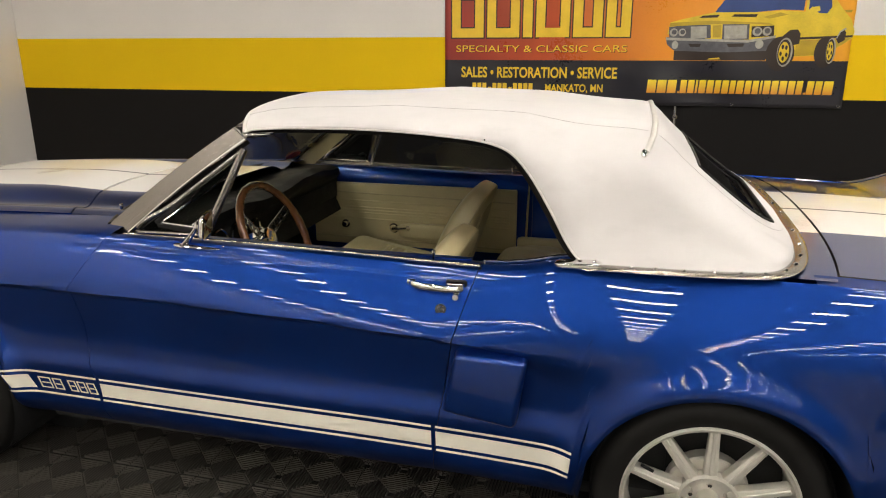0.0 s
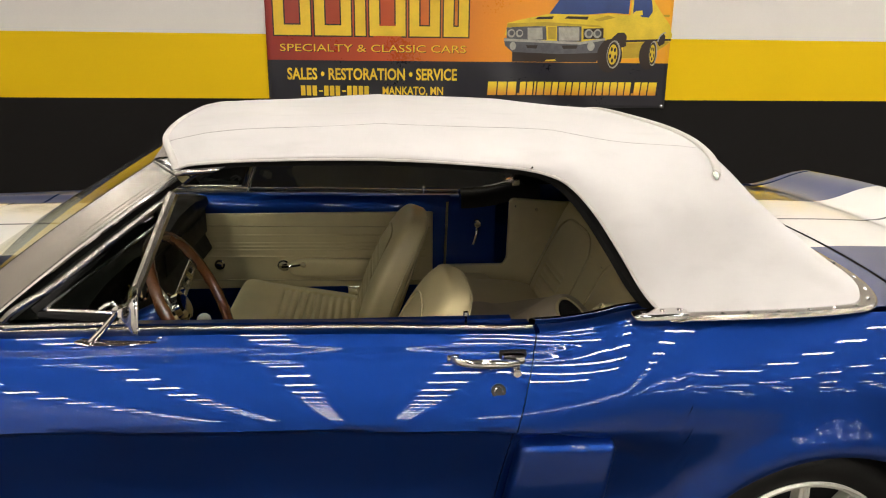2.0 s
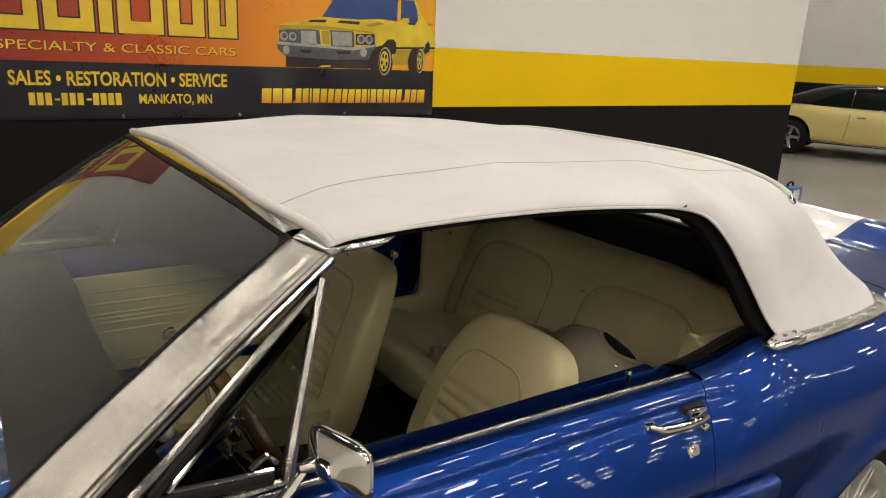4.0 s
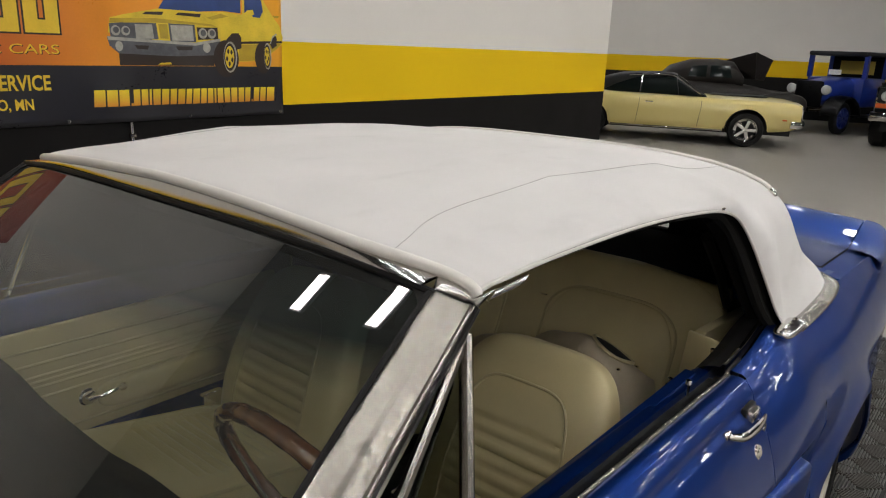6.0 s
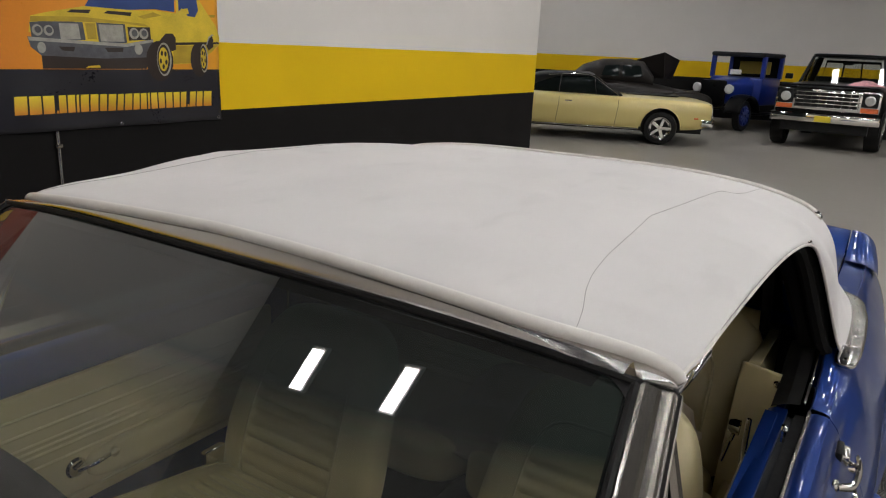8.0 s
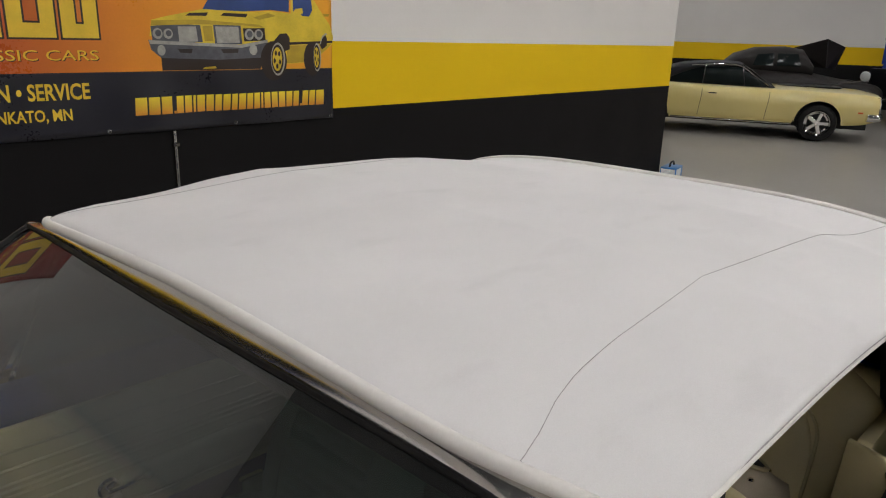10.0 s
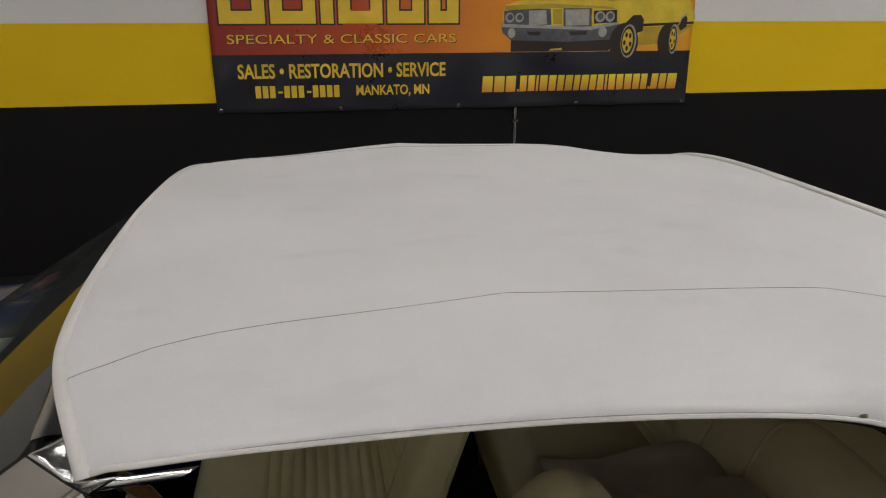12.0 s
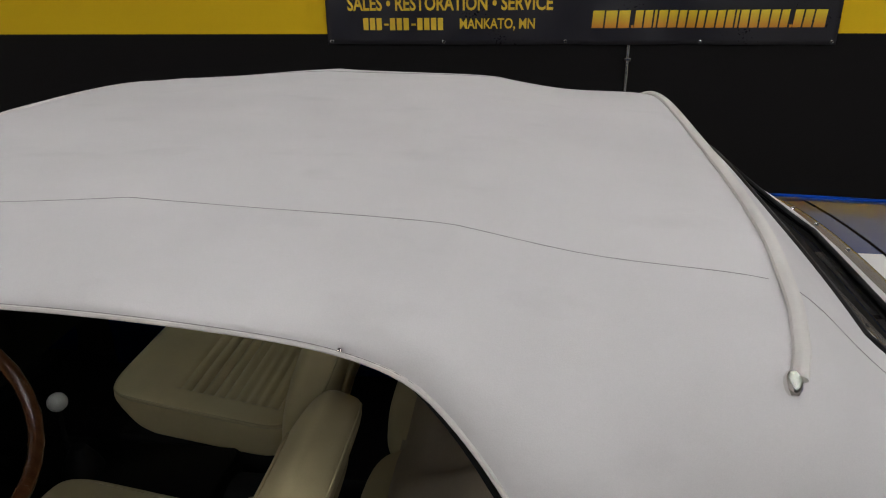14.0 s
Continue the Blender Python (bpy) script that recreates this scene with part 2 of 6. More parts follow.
def spline(x, xs, ys):
    """A smooth curve through (xs, ys), held at its ends."""
    if x <= xs[0]:
        return ys[0]
    if x >= xs[-1]:
        return ys[-1]
    i = next(k for k in range(len(xs) - 1) if x <= xs[k + 1])
    slope = lambda k: (ys[min(k + 1, len(ys) - 1)] - ys[max(k - 1, 0)]) / (xs[min(k + 1, len(ys) - 1)] - xs[max(k - 1, 0)])
    h = xs[i + 1] - xs[i]
    t = (x - xs[i]) / h
    return ((2 * t**3 - 3 * t**2 + 1) * ys[i] + (t**3 - 2 * t**2 + t) * h * slope(i) + (3 * t**2 - 2 * t**3) * ys[i + 1] + (t**3 - t**2) * h * slope(i + 1))


def linear(x, xs, ys):
    return float(np.interp(x, xs, ys))


def step(a, b, x):
    t = min(1, max(0, (x - a) / (b - a)))
    return t * t * (3 - 2 * t)


def sheet(fn, nu, nv, keep=None, bm=None, close=False):
    """A grid of faces from fn(u, v); keep(u, v) tells which faces to make."""
    bm = bm or bmesh.new()
    v = [[bm.verts.new(fn(i / nu, j / nv)) for j in range(nv + 1)] for i in range(nu + (0 if close else 1))]
    for i in range(nu):
        for j in range(nv):
            if keep is None or keep((i + 0.5) / nu, (j + 0.5) / nv):
                a, b = v[i], v[(i + 1) % len(v)]
                bm.faces.new((a[j], b[j], b[j + 1], a[j + 1]))
    bmesh.ops.delete(bm, geom=[q for q in bm.verts if not q.link_faces], context="VERTS")
    return bm


def box(bm, x0, x1, y0, y1, z0, z1, bevel=0.0, m=None, seg=2):
    r = bmesh.ops.create_cube(bm, size=1.0)
    mat4 = Matrix.Translation(((x0 + x1) / 2, (y0 + y1) / 2, (z0 + z1) / 2)) @ Matrix.Diagonal((x1 - x0, y1 - y0, z1 - z0, 1))
    bmesh.ops.transform(bm, matrix=mat4, verts=r["verts"])
    vs = r["verts"]
    if bevel:
        edges = list({e for q in vs for e in q.link_edges})
        out = bmesh.ops.bevel(bm, geom=edges, offset=bevel, segments=seg, affect="EDGES", profile=0.5)
        vs = list({q for fc in out["faces"] for q in fc.verts} | {q for q in vs if q.is_valid})
    if m is not None:
        bmesh.ops.transform(bm, matrix=m, verts=[q for q in vs if q.is_valid])
    return bm


def boxed(*a, **k):
    return box(bmesh.new(), *a, **k)


def sweep(points, radius, n=10, bm=None, squash=(1, 1), closed=False, up=(0, 0, 1)):
    """A tube along points; radius is a number or one for each point."""
    bm = bm or bmesh.new()
    pts = [Vector(p) for p in points]
    rings = []
    for i, p in enumerate(pts):
        a = pts[i - 1] if (i or closed) else p
        b = pts[(i + 1) % len(pts)] if (i < len(pts) - 1 or closed) else p
        d = (b - a).normalized()
        side = d.cross(Vector(up))
        side = side.normalized() if side.length > 1e-4 else Vector((1, 0, 0))
        top = side.cross(d)
        r = radius[i] if isinstance(radius, (list, tuple)) else radius
        rings.append([bm.verts.new(p + side * (r * squash[0] * math.cos(k * math.tau / n)) + top * (r * squash[1] * math.sin(k * math.tau / n))) for k in range(n)])
    for i in range(len(rings) - (0 if closed else 1)):
        a, b = rings[i], rings[(i + 1) % len(rings)]
        for k in range(n):
            bm.faces.new((a[k], a[(k + 1) % n], b[(k + 1) % n], b[k]))
    if not closed:
        bm.faces.new(rings[0])
        bm.faces.new(rings[-1][::-1])
    return bm


def smooth_line(points, n=24):
    """Points of a smooth curve through the given ones."""
    s = [0.0]
    for a, b in zip(points, points[1:]):
        s.append(s[-1] + (Vector(b) - Vector(a)).length)
    cols = list(zip(*points))
    return [tuple(spline(s[-1] * k / n, s, c) for c in cols) for k in range(n + 1)]


def lathe(profile, n=48, axis="y", bm=None):
    """A solid of revolution from (radius, along) pairs about an axis through the origin."""
    bm = bm or bmesh.new()
    rings = []
    for r, a in profile:
        ring = []
        for k in range(n):
            c, s = r * math.cos(k * math.tau / n), r * math.sin(k * math.tau / n)
            ring.append(bm.verts.new({"y": (c, a, s), "z": (c, s, a), "x": (a, c, s)}[axis]))
        rings.append(ring)
    for a, b in zip(rings, rings[1:]):
        for k in range(n):
            bm.faces.new((a[k], a[(k + 1) % n], b[(k + 1) % n], b[k]))
    bmesh.ops.remove_doubles(bm, verts=bm.verts, dist=1e-5)
    return bm


def prism(corners, depth_vec, bevel=0.0, seg=2, bm=None):
    """A flat polygon of corners, pushed out along a vector."""
    bm = bm or bmesh.new()
    base = [bm.verts.new(c) for c in corners]
    top = [bm.verts.new(Vector(c) + Vector(depth_vec)) for c in corners]
    bm.faces.new(base)
    bm.faces.new(top[::-1])
    k = len(base)
    for i in range(k):
        bm.faces.new((base[i], base[(i + 1) % k], top[(i + 1) % k], top[i]))
    bmesh.ops.recalc_face_normals(bm, faces=bm.faces)
    if bevel:
        bmesh.ops.bevel(bm, geom=[e for e in bm.edges], offset=bevel, segments=seg, affect="EDGES", profile=0.5)
    return bm


def cushion(sx, sy, sz, power=4.0, pleats=0, depth=0.006, axis=1, span=0.6, n=40, face=1, puff=0.0, off=0.0):
    """A stuffed pad: a rounded block about the origin; pleats run across the middle of its top face, counted along one axis."""
    bm = bmesh.new()
    bmesh.ops.create_cube(bm, size=2.0)
    bmesh.ops.subdivide_edges(bm, edges=bm.edges, cuts=n, use_grid_fill=True)
    for q in bm.verts:
        x, y, z = q.co
        r = (abs(x) ** power + abs(y) ** power + abs(z) ** power) ** (1 / power)
        x, y, z = x / r, y / r, z / r
        p = [x * sx / 2, y * sy / 2, z * sz / 2]
        top = step(0.75, 0.97, z * face)
        if pleats and top > 0:
            c = (x - off, y)
            inside = step(span + 0.06, span - 0.02, abs(c[axis])) * step(span + 0.06, span - 0.02, abs(c[1 - axis]))
            p[2] -= face * top * inside * depth * (1.15 - abs(math.sin(c[axis] / span * pleats * math.pi / 2)) ** 0.6)
        p[2] += face * top * puff * (1 - x * x) * (1 - y * y)
        q.co = p
    return bm


def outward(bm, direction):
    """Turns an open sheet's faces to one side."""
    bmesh.ops.recalc_face_normals(bm, faces=bm.faces)
    bm.normal_update()
    if sum(fc.normal.dot(Vector(direction)) * fc.calc_area() for fc in bm.faces) < 0:
        bmesh.ops.reverse_faces(bm, faces=bm.faces)
    return bm


def crisp_rim(ob):
    """Marks the open edges of a sheet as sharp, so that its thickness reads as a cut edge."""
    me = ob.data
    uses = {}
    for p in me.polygons:
        for k in p.edge_keys:
            uses[k] = uses.get(k, 0) + 1
    for e in me.edges:
        if uses.get(tuple(sorted(e.vertices)), 0) == 1:
            e.use_edge_sharp = True
    return ob


def moved(bm, m):
    bmesh.ops.transform(bm, matrix=m, verts=bm.verts)
    return bm


def mirrored(bm):
    for q in bm.verts:
        q.co.y = -q.co.y
    bmesh.ops.reverse_faces(bm, faces=bm.faces)
    return bm


# ---- the hall ----
WALL_Y = 3.275
structure("floor", boxed(-9, 34, -22, 22, -0.2, 0.0), M_CONCRETE, "polished grey concrete floor with worn sheen")
structure("wall_north", boxed(-4.78, 7.76, WALL_Y, WALL_Y + 0.16, 0, CEILING_Z), M_WALL, "partition wall painted black, yellow and white")
structure("baseboard", boxed(-4.78, 7.75, WALL_Y - 0.012, WALL_Y - 0.002, 0, 0.11, bevel=0.003), M_RUBBER, "black rubber baseboard along the partition")
structure("wall_west", boxed(-4.95, -4.785, -22, WALL_Y + 0.16, 0, CEILING_Z), M_WHITE_WALL, "plain white painted wall")
# unseen wall added to close the hall, darkened to keep the body reflections dim
structure("wall_south", boxed(-4.95, 34, -21.2, -21.0, 0, CEILING_Z), M_DARK_WALL, "unseen closing wall, dark so that the car reflects a dim hall")
structure("ceiling", boxed(-9, 34, -22, 22, CEILING_Z, CEILING_Z + 0.2), M_CEILING, "dark sheet ceiling of the hall")
# the far walls stand at an angle to the partition
HALL = pose(21.2, 6.0, 0, 0, 0, 21.8)
b = boxed(0, 0.25, -24, 16, 0, CEILING_Z)
structure("wall_east", moved(b, HALL), M_WALL, "far hall wall with a yellow band over black")
structure("wall_back", boxed(-9, 34, 21, 21.2, 0, CEILING_Z), M_WHITE_WALL, "plain white back wall of the hall")

# interlocking ribbed mat: a slab darkened as groove shade, with separate ribbed tiles on it
structure("floor_mat", boxed(-4.3, 4.1, -1.9, 1.1, 0.0, 0.006), M_MAT_SHADE, "black plastic floor mat under the car")


def rib_tile():
    verts, faces = [], []

    def rib(x0, x1, y0, y1):
        k = len(verts)
        a, z = 0.0012, 0.009
        verts.extend([(x0, y0, 0), (x1, y0, 0), (x1, y1, 0), (x0, y1, 0), (x0 + a, y0 + a, z), (x1 - a, y0 + a, z), (x1 - a, y1 - a, z), (x0 + a, y1 - a, z)])
        faces.extend([(k + 4, k + 5, k + 6, k + 7), (k, k + 1, k + 5, k + 4), (k + 1, k + 2, k + 6, k + 5), (k + 2, k + 3, k + 7, k + 6), (k + 3, k, k + 4, k + 7)])

    half, pitch, rw = 0.075, 0.0115, 0.0034
    side = 4 * half
    for i in range(2):
        for j in range(2):
            cx, cy = half + 2 * half * i, half + 2 * half * j
            for k in range(-6, 7):
                reach = half - abs(k * pitch) - 0.002
                if reach > 0.008:
                    rib(cx + k * pitch - rw, cx + k * pitch + rw, cy - reach, cy + reach)
    for i in range(3):
        for j in range(3):
            cx, cy = 2 * half * i, 2 * half * j
            for k in range(-6, 7):
                reach = half - abs(k * pitch) - 0.002
                y0, y1 = cy + k * pitch - rw, cy + k * pitch + rw
                x0, x1 = max(0.002, cx - reach), min(side - 0.002, cx + reach)
                if reach > 0.008 and y0 > 0.001 and y1 < side - 0.001 and x1 - x0 > 0.008:
                    rib(x0, x1, y0, y1)
    me = bpy.data.meshes.new("tile")
    me.from_pydata(verts, [], faces)
    me.materials.append(M_MAT)
    return me


# luminaires in rows square to the partition
def lamp_at(i, j):
    x, y = -0.52 + 1.9 * i, 2.22 - 1.08 * j
    if (8 < x < 12.5 and (i + j) % 2) or (x > 12.5 and (i + j) % 3 == 0) or (x < -1 and y > -0.6) or (i == 0 and j in (2, 3)):
        return None
    return (x, y) if -20 < y < (2.6 if x < 8 else 11) and -4.5 < x < 20 else None


spots = [q for i in range(-2, 12) for j in range(-9, 22) if (q := lamp_at(i, j))]
lamp0 = thing("ceiling_light", "white rectangular ceiling luminaire, switched on", "ceiling light", pose(*spots[0], CEILING_Z - 0.08), "ceiling lights")
part("housing", boxed(-0.23, 0.23, -0.10, 0.10, 0.0, 0.08, bevel=0.01), M_LAMP_FRAME, lamp0, smooth=0)
part("diffuser", boxed(-0.20, 0.20, -0.07, 0.07, -0.012, 0.004), M_LAMP, lamp0, "glowing white diffuser", smooth=0)
for x, y in spots[1:]:
    copy_thing(lamp0, pose(x, y, CEILING_Z - 0.08))


# ---- the convertible ----
car = thing("convertible_car", "metallic blue convertible with white stripes and raised white canvas top", "car")
AXLE_F, AXLE_R, AXLE_Z, ARCH_R = -1.372, 1.385, 0.33, 0.362
BX = (-2.35, -1.9, -1.3, -0.75, -0.5, -0.13, 0.26, 0.60, 0.74, 0.84, 0.93, 1.02, 1.3, 1.6, 1.85, 2.36)
BZ = (0.890, 0.925, 0.948, 0.965, 0.970, 0.970, 0.964, 0.955, 0.955, 0.966, 0.985, 0.990, 0.988, 0.984, 0.975, 0.955)
WX = (-2.36, -2.1, -1.7, -1.2, -0.6, 0.0, 0.5, 0.9, 1.2, 1.5, 1.9, 2.2, 2.38)
WY = (0.780, 0.830, 0.865, 0.885, 0.902, 0.912, 0.916, 0.925, 0.930, 0.928, 0.912, 0.893, 0.865)


def belt(x):
    return spline(x, BX, BZ)


def crease(x):
    return spline(x, (-2.3, -1.0, -0.3, 0.2, 0.7, 1.1, 1.6, 2.3), (0.775, 0.800, 0.797, 0.785, 0.762, 0.752, 0.755, 0.76))


def belt_y(x):
    return spline(x, WX, WY) - spline(x, (-2.3, -1.0, -0.5, 0.6, 0.9, 1.2, 2.3), (0.09, 0.100, 0.104, 0.108, 0.115, 0.13, 0.085))


def side_y(x, z):
    """The half width of the body at a height: shoulder, crease, recess, lower ridge, sill."""
    w, top, zc, yb = spline(x, WX, WY), belt(x), crease(x), belt_y(x)
    if z >= zc:
        t = (top - z) / (top - zc)
        t = min(1, t)
        flat_side, full_side = math.sin(t ** 0.88 * 1.02) / math.sin(1.02), math.sin(t * math.pi / 2) ** 0.80
        y = yb + (w - yb) * (flat_side + (full_side - flat_side) * step(0.58, 0.95, x))
    else:
        recess = spline(x, (-2.3, -1.3, -0.6, 0.7, 0.95, 1.2, 2.3), (0.02, 0.035, 0.050, 0.052, 0.040, 0.012, 0.012))
        y = w - recess * (0.40 * step(0.0, 0.014 + 0.12 * step(0.70, 1.1, x), zc - z) + 0.60 * step(-0.04, 0.20, zc - z))
        y += 0.28 * recess * step(0.565, 0.495, z)
        y -= 0.012 * step(0.53, 0.36, z)
    # fine groove under the door's upper edge
    y -= 0.006 * math.exp(-(((top - 0.034 - z) / 0.007) ** 2)) * step(-0.75, -0.6, x) * step(0.85, 0.66, x)
    if z < 0.36:
        y -= 0.07 * min(1.5, (0.36 - z) / 0.1) ** 2
    for xc in (AXLE_F, AXLE_R):
        rho = math.hypot(x - xc, z - AXLE_Z)
        y += 0.034 * math.exp(-(((rho - ARCH_R - 0.012) / (0.038 if rho < ARCH_R + 0.012 else 0.058)) ** 2)) * step(0.20, 0.45, z)
    return y


def foot(x):
    low = 0.27
    for xc in (AXLE_F, AXLE_R):
        d = abs(x - xc)
        if d < ARCH_R:
            low = max(low, AXLE_Z + math.sqrt(ARCH_R**2 - d * d))
    return low


def cut_front(z):
    return linear(z, (0.27, 0.45, 0.53, 0.68, 0.80, 0.97), (-0.630, -0.635, -0.662, -0.660, -0.675, -0.565))


def cut_rear(z):
    return linear(z, (0.27, 0.38, 0.52, 0.75, 0.96), (0.570, 0.580, 0.600, 0.640, 0.703))


def side_panel(name, x_from, x_to, cols, sign, parent, label=""):
    def fn(u, v):
        x = x_from(0.95) + (x_to(0.95) - x_from(0.95)) * u
        v = v**1.25
        for _ in range(3):
            z = belt(x) + (foot(x) - belt(x)) * v
            x = x_from(z) + (x_to(z) - x_from(z)) * u
        z = belt(x) + (foot(x) - belt(x)) * v
        return (x, sign * side_y(x, z), z)

    ob = part(name, outward(sheet(fn, cols, 72), (0, sign, 0)), M_BLUE, parent, label, smooth=50, keep=True)
    th = ob.modifiers.new("thickness", "SOLIDIFY")
    th.thickness, th.offset = 0.012, -1.0
    crisp_rim(ob)
    return ob


GAP = 0.0014
for sign in (-1, 1):
    fender = side_panel("front_fender", lambda z: -2.33, lambda z: cut_front(z) - GAP, 110, sign, car)
    door = side_panel("door", lambda z: cut_front(z) + GAP, lambda z: cut_rear(z) - GAP, 70, sign, car)
    quarter = side_panel("quarter_panel", lambda z: cut_rear(z) + GAP, lambda z: 2.34, 120, sign, car)
    if sign < 0:
        left_door, left_quarter, left_fender = door, quarter, fender
    else:
        right_door, right_quarter, right_fender = door, quarter, fender
    # near-black backing, painted as shade, that shuts the gaps and the sill below
    part("gap_backing", sheet(lambda u, v: (-0.78 + 1.53 * u, sign * (side_y(-0.78 + 1.53 * u, 0.27 + 0.60 * v) - 0.045), 0.27 + 0.60 * v), 40, 20), M_DARK, car)
    # dark wheel housings
    for xc in (AXLE_F, AXLE_R):
        def housing(u, v):
            a = math.pi * (u * 1.3 - 0.15)
            return (xc + (ARCH_R + 0.012) * math.cos(a), sign * (0.50 + 0.385 * v), AXLE_Z + (ARCH_R + 0.012) * math.sin(a))
        part("wheel_housing", sheet(housing, 32, 4), M_DARK, car)
        part("wheel_housing_wall", lathe([(0.0, sign * 0.52), (0.45, sign * 0.52)], 32), M_DARK, car).location = (xc, 0, AXLE_Z + 0.02)
    # white rocker stripe in three strips, on fender, door and quarter
    for x0, x1, holder in ((-1.02, -0.642, fender), (-0.628, 0.572, door), (0.586, 1.0, quarter)):
        for z0, z1 in ((0.462, 0.470), (0.398, 0.450), (0.379, 0.387)):
            def strip(u, v):
                z = z0 + (z1 - z0) * v + 0.0
                x = x0 + (x1 - x0) * u + (0.10 * (0.47 - z) if x0 < -1 else (-0.10 * (0.47 - z) if x1 > 0.9 else 0)) * (1 - u if x0 < -1 else u)
                drop = 0.004 * step(0.2, 1.0, x)
                return (x, sign * (side_y(x, z - drop) + 0.0022), z - drop)
            if x0 < -1 and z1 == 0.450:
                x1_ = -0.93
                def strip(u, v, x1=x1_):
                    z = 0.398 + 0.052 * v
                    x = -1.02 + 0.09 * u + 0.5 * (0.45 - z)
                    return (x, sign * (side_y(x, z) + 0.0022), z)
            part("rocker_stripe", sheet(strip, 24, 2), M_WHITE_VINYL, holder, "white adhesive stripe")
    # plain outlined bars where the model badge stands on the stripe
    for x0, w in ((-0.895, 0.052), (-0.835, 0.040), (-0.770, 0.034), (-0.730, 0.034), (-0.690, 0.036)):
        for a, c, d, e in ((0, w, 0.402, 0.407), (0, w, 0.441, 0.446), (0, 0.006, 0.407, 0.441), (w - 0.006, w, 0.407, 0.441), (0.008, w - 0.008, 0.421, 0.426)):
            def badge(u, v):
                z = d + (e - d) * v
                x = x0 + a + (c - a) * u + 0.25 * (0.45 - z)
                return (x, sign * (side_y(x, z) + 0.0024), z)
            part("badge_bar", sheet(badge, 2, 1), M_WHITE_VINYL, fender)
    # side scoop
    s = prism([(0.655, sign * 0.872, 0.742), (0.868, sign * 0.872, 0.752), (0.838, sign * 0.872, 0.520), (0.612, sign * 0.872, 0.532)], (0, sign * 0.062, 0), bevel=0.018, seg=4)
    for q in s.verts:
        if abs(q.co.y) > 0.9:
            q.co.y += sign * 0.030 * step(0.60, 0.87, q.co.x) - sign * 0.018
            q.co.z -= 0.012 if q.co.z > 0.7 else -0.004
    part("side_scoop", s, M_BLUE, quarter, smooth=50)

# top edges: sill strips along doors and quarters
def ledge(name, x0, x1, prof, material, sign, parent, n=60, dz=0.0, label=""):
    """A strip along the belt: prof lists (inward from the belt edge, height over the belt)."""
    def fn(u, v):
        x = x0 + (x1 - x0) * u
        k = v * (len(prof) - 1)
        i = min(int(k), len(prof) - 2)
        a, b2 = prof[i], prof[i + 1]
        w = a[0] + (b2[0] - a[0]) * (k - i)
        h = a[1] + (b2[1] - a[1]) * (k - i)
        return (x, sign * (belt_y(x) - w), belt(x) + h + dz)
    return part(name, sheet(fn, n, len(prof) - 1), material, parent, label, smooth=60)


for sign, dr, qt in ((-1, left_door, left_quarter), (1, right_door, right_quarter)):
    ledge("door_top", -0.565, 0.70, [(0.0, 0.0), (0.010, 0.003), (0.028, 0.003), (0.034, 0.0)], M_BLUE, sign, dr)
    ledge("belt_moulding", -0.53, 0.70, [(0.034, -0.004), (0.034, 0.0045), (0.037, 0.0068), (0.041, 0.006), (0.043, -0.010)], M_STEEL, sign, dr, label="thin chrome belt moulding")
    ledge("window_felt", -0.53, 0.70, [(0.043, -0.009), (0.064, -0.012)], M_RUBBER, sign, dr)
    ledge("window_slot", -0.53, 0.70, [(0.064, -0.02), (0.078, -0.02)], M_DARK, sign, dr)
    ledge("inner_sill", -0.55, 0.70, [(0.078, -0.02), (0.078, -0.004), (0.100, -0.004), (0.115, -0.012), (0.118, -0.075)], M_BLUE, sign, dr)
    ledge("quarter_top", 0.71, 1.02, [(0.0, 0.0), (0.012, 0.006), (0.036, 0.008), (0.040, -0.01)], M_BLUE, sign, qt, 40)
    ledge("quarter_moulding", 0.708, 0.985, [(0.048, -0.01), (0.048, 0.016), (0.053, 0.018), (0.058, 0.014)], M_CHROME, sign, qt, 40)
    ledge("quarter_felt", 0.708, 1.0, [(0.058, 0.010), (0.085, 0.004)], M_RUBBER, sign, qt, 40)
    ledge("quarter_inner_sill", 0.708, 1.05, [(0.085, 0.004), (0.112, -0.010), (0.120, -0.06)], M_RUBBER, sign, qt, 40)
    ledge("fender_top", -2.30, -0.555, [(0.0, 0.0), (0.010, 0.007), (0.06, 0.016), (0.13, 0.020), (0.185, 0.022)], M_BLUE, sign, left_fender if sign < 0 else right_fender, 80)

# ---- deck, hood, cowl ----
def top_z(x, y):
    """The body's upper surface ahead of the windshield and behind the top."""
    edge = belt(x) + (0.010 if x < 0 else 0.002)
    h = spline(x, (-2.35, -1.9, -1.2, -0.6, 1.4, 1.9, 2.2, 2.36), (0.015, 0.035, 0.040, 0.030, 0.020, 0.030, 0.026, 0.020))
    return edge + h * (1 - (y / 0.80) ** 2)


def hood_z(x, y):
    z = top_z(x, y)
    # raised centre with soft shoulders, and a ridge along each side
    z += 0.030 * step(0.46, 0.34, abs(y)) * step(-2.25, -1.9, x) * (0.35 + 0.65 * step(-0.85, -1.3, x))
    z += 0.010 * math.exp(-(((abs(y) - 0.57) / 0.03) ** 2))
    z -= 0.016 * math.exp(-(((abs(y) - 0.46) / 0.06) ** 2))
    return z


def hood_rear(y):
    return -0.985 + 0.115 * min(1.0, abs(y) / 0.61) ** 2.2


def hood_pt(u, v):
    y = (2 * v - 1) * 0.612
    x = -2.28 + (hood_rear(y) - 0.004 + 2.28) * u
    return (x, y, hood_z(x, y))


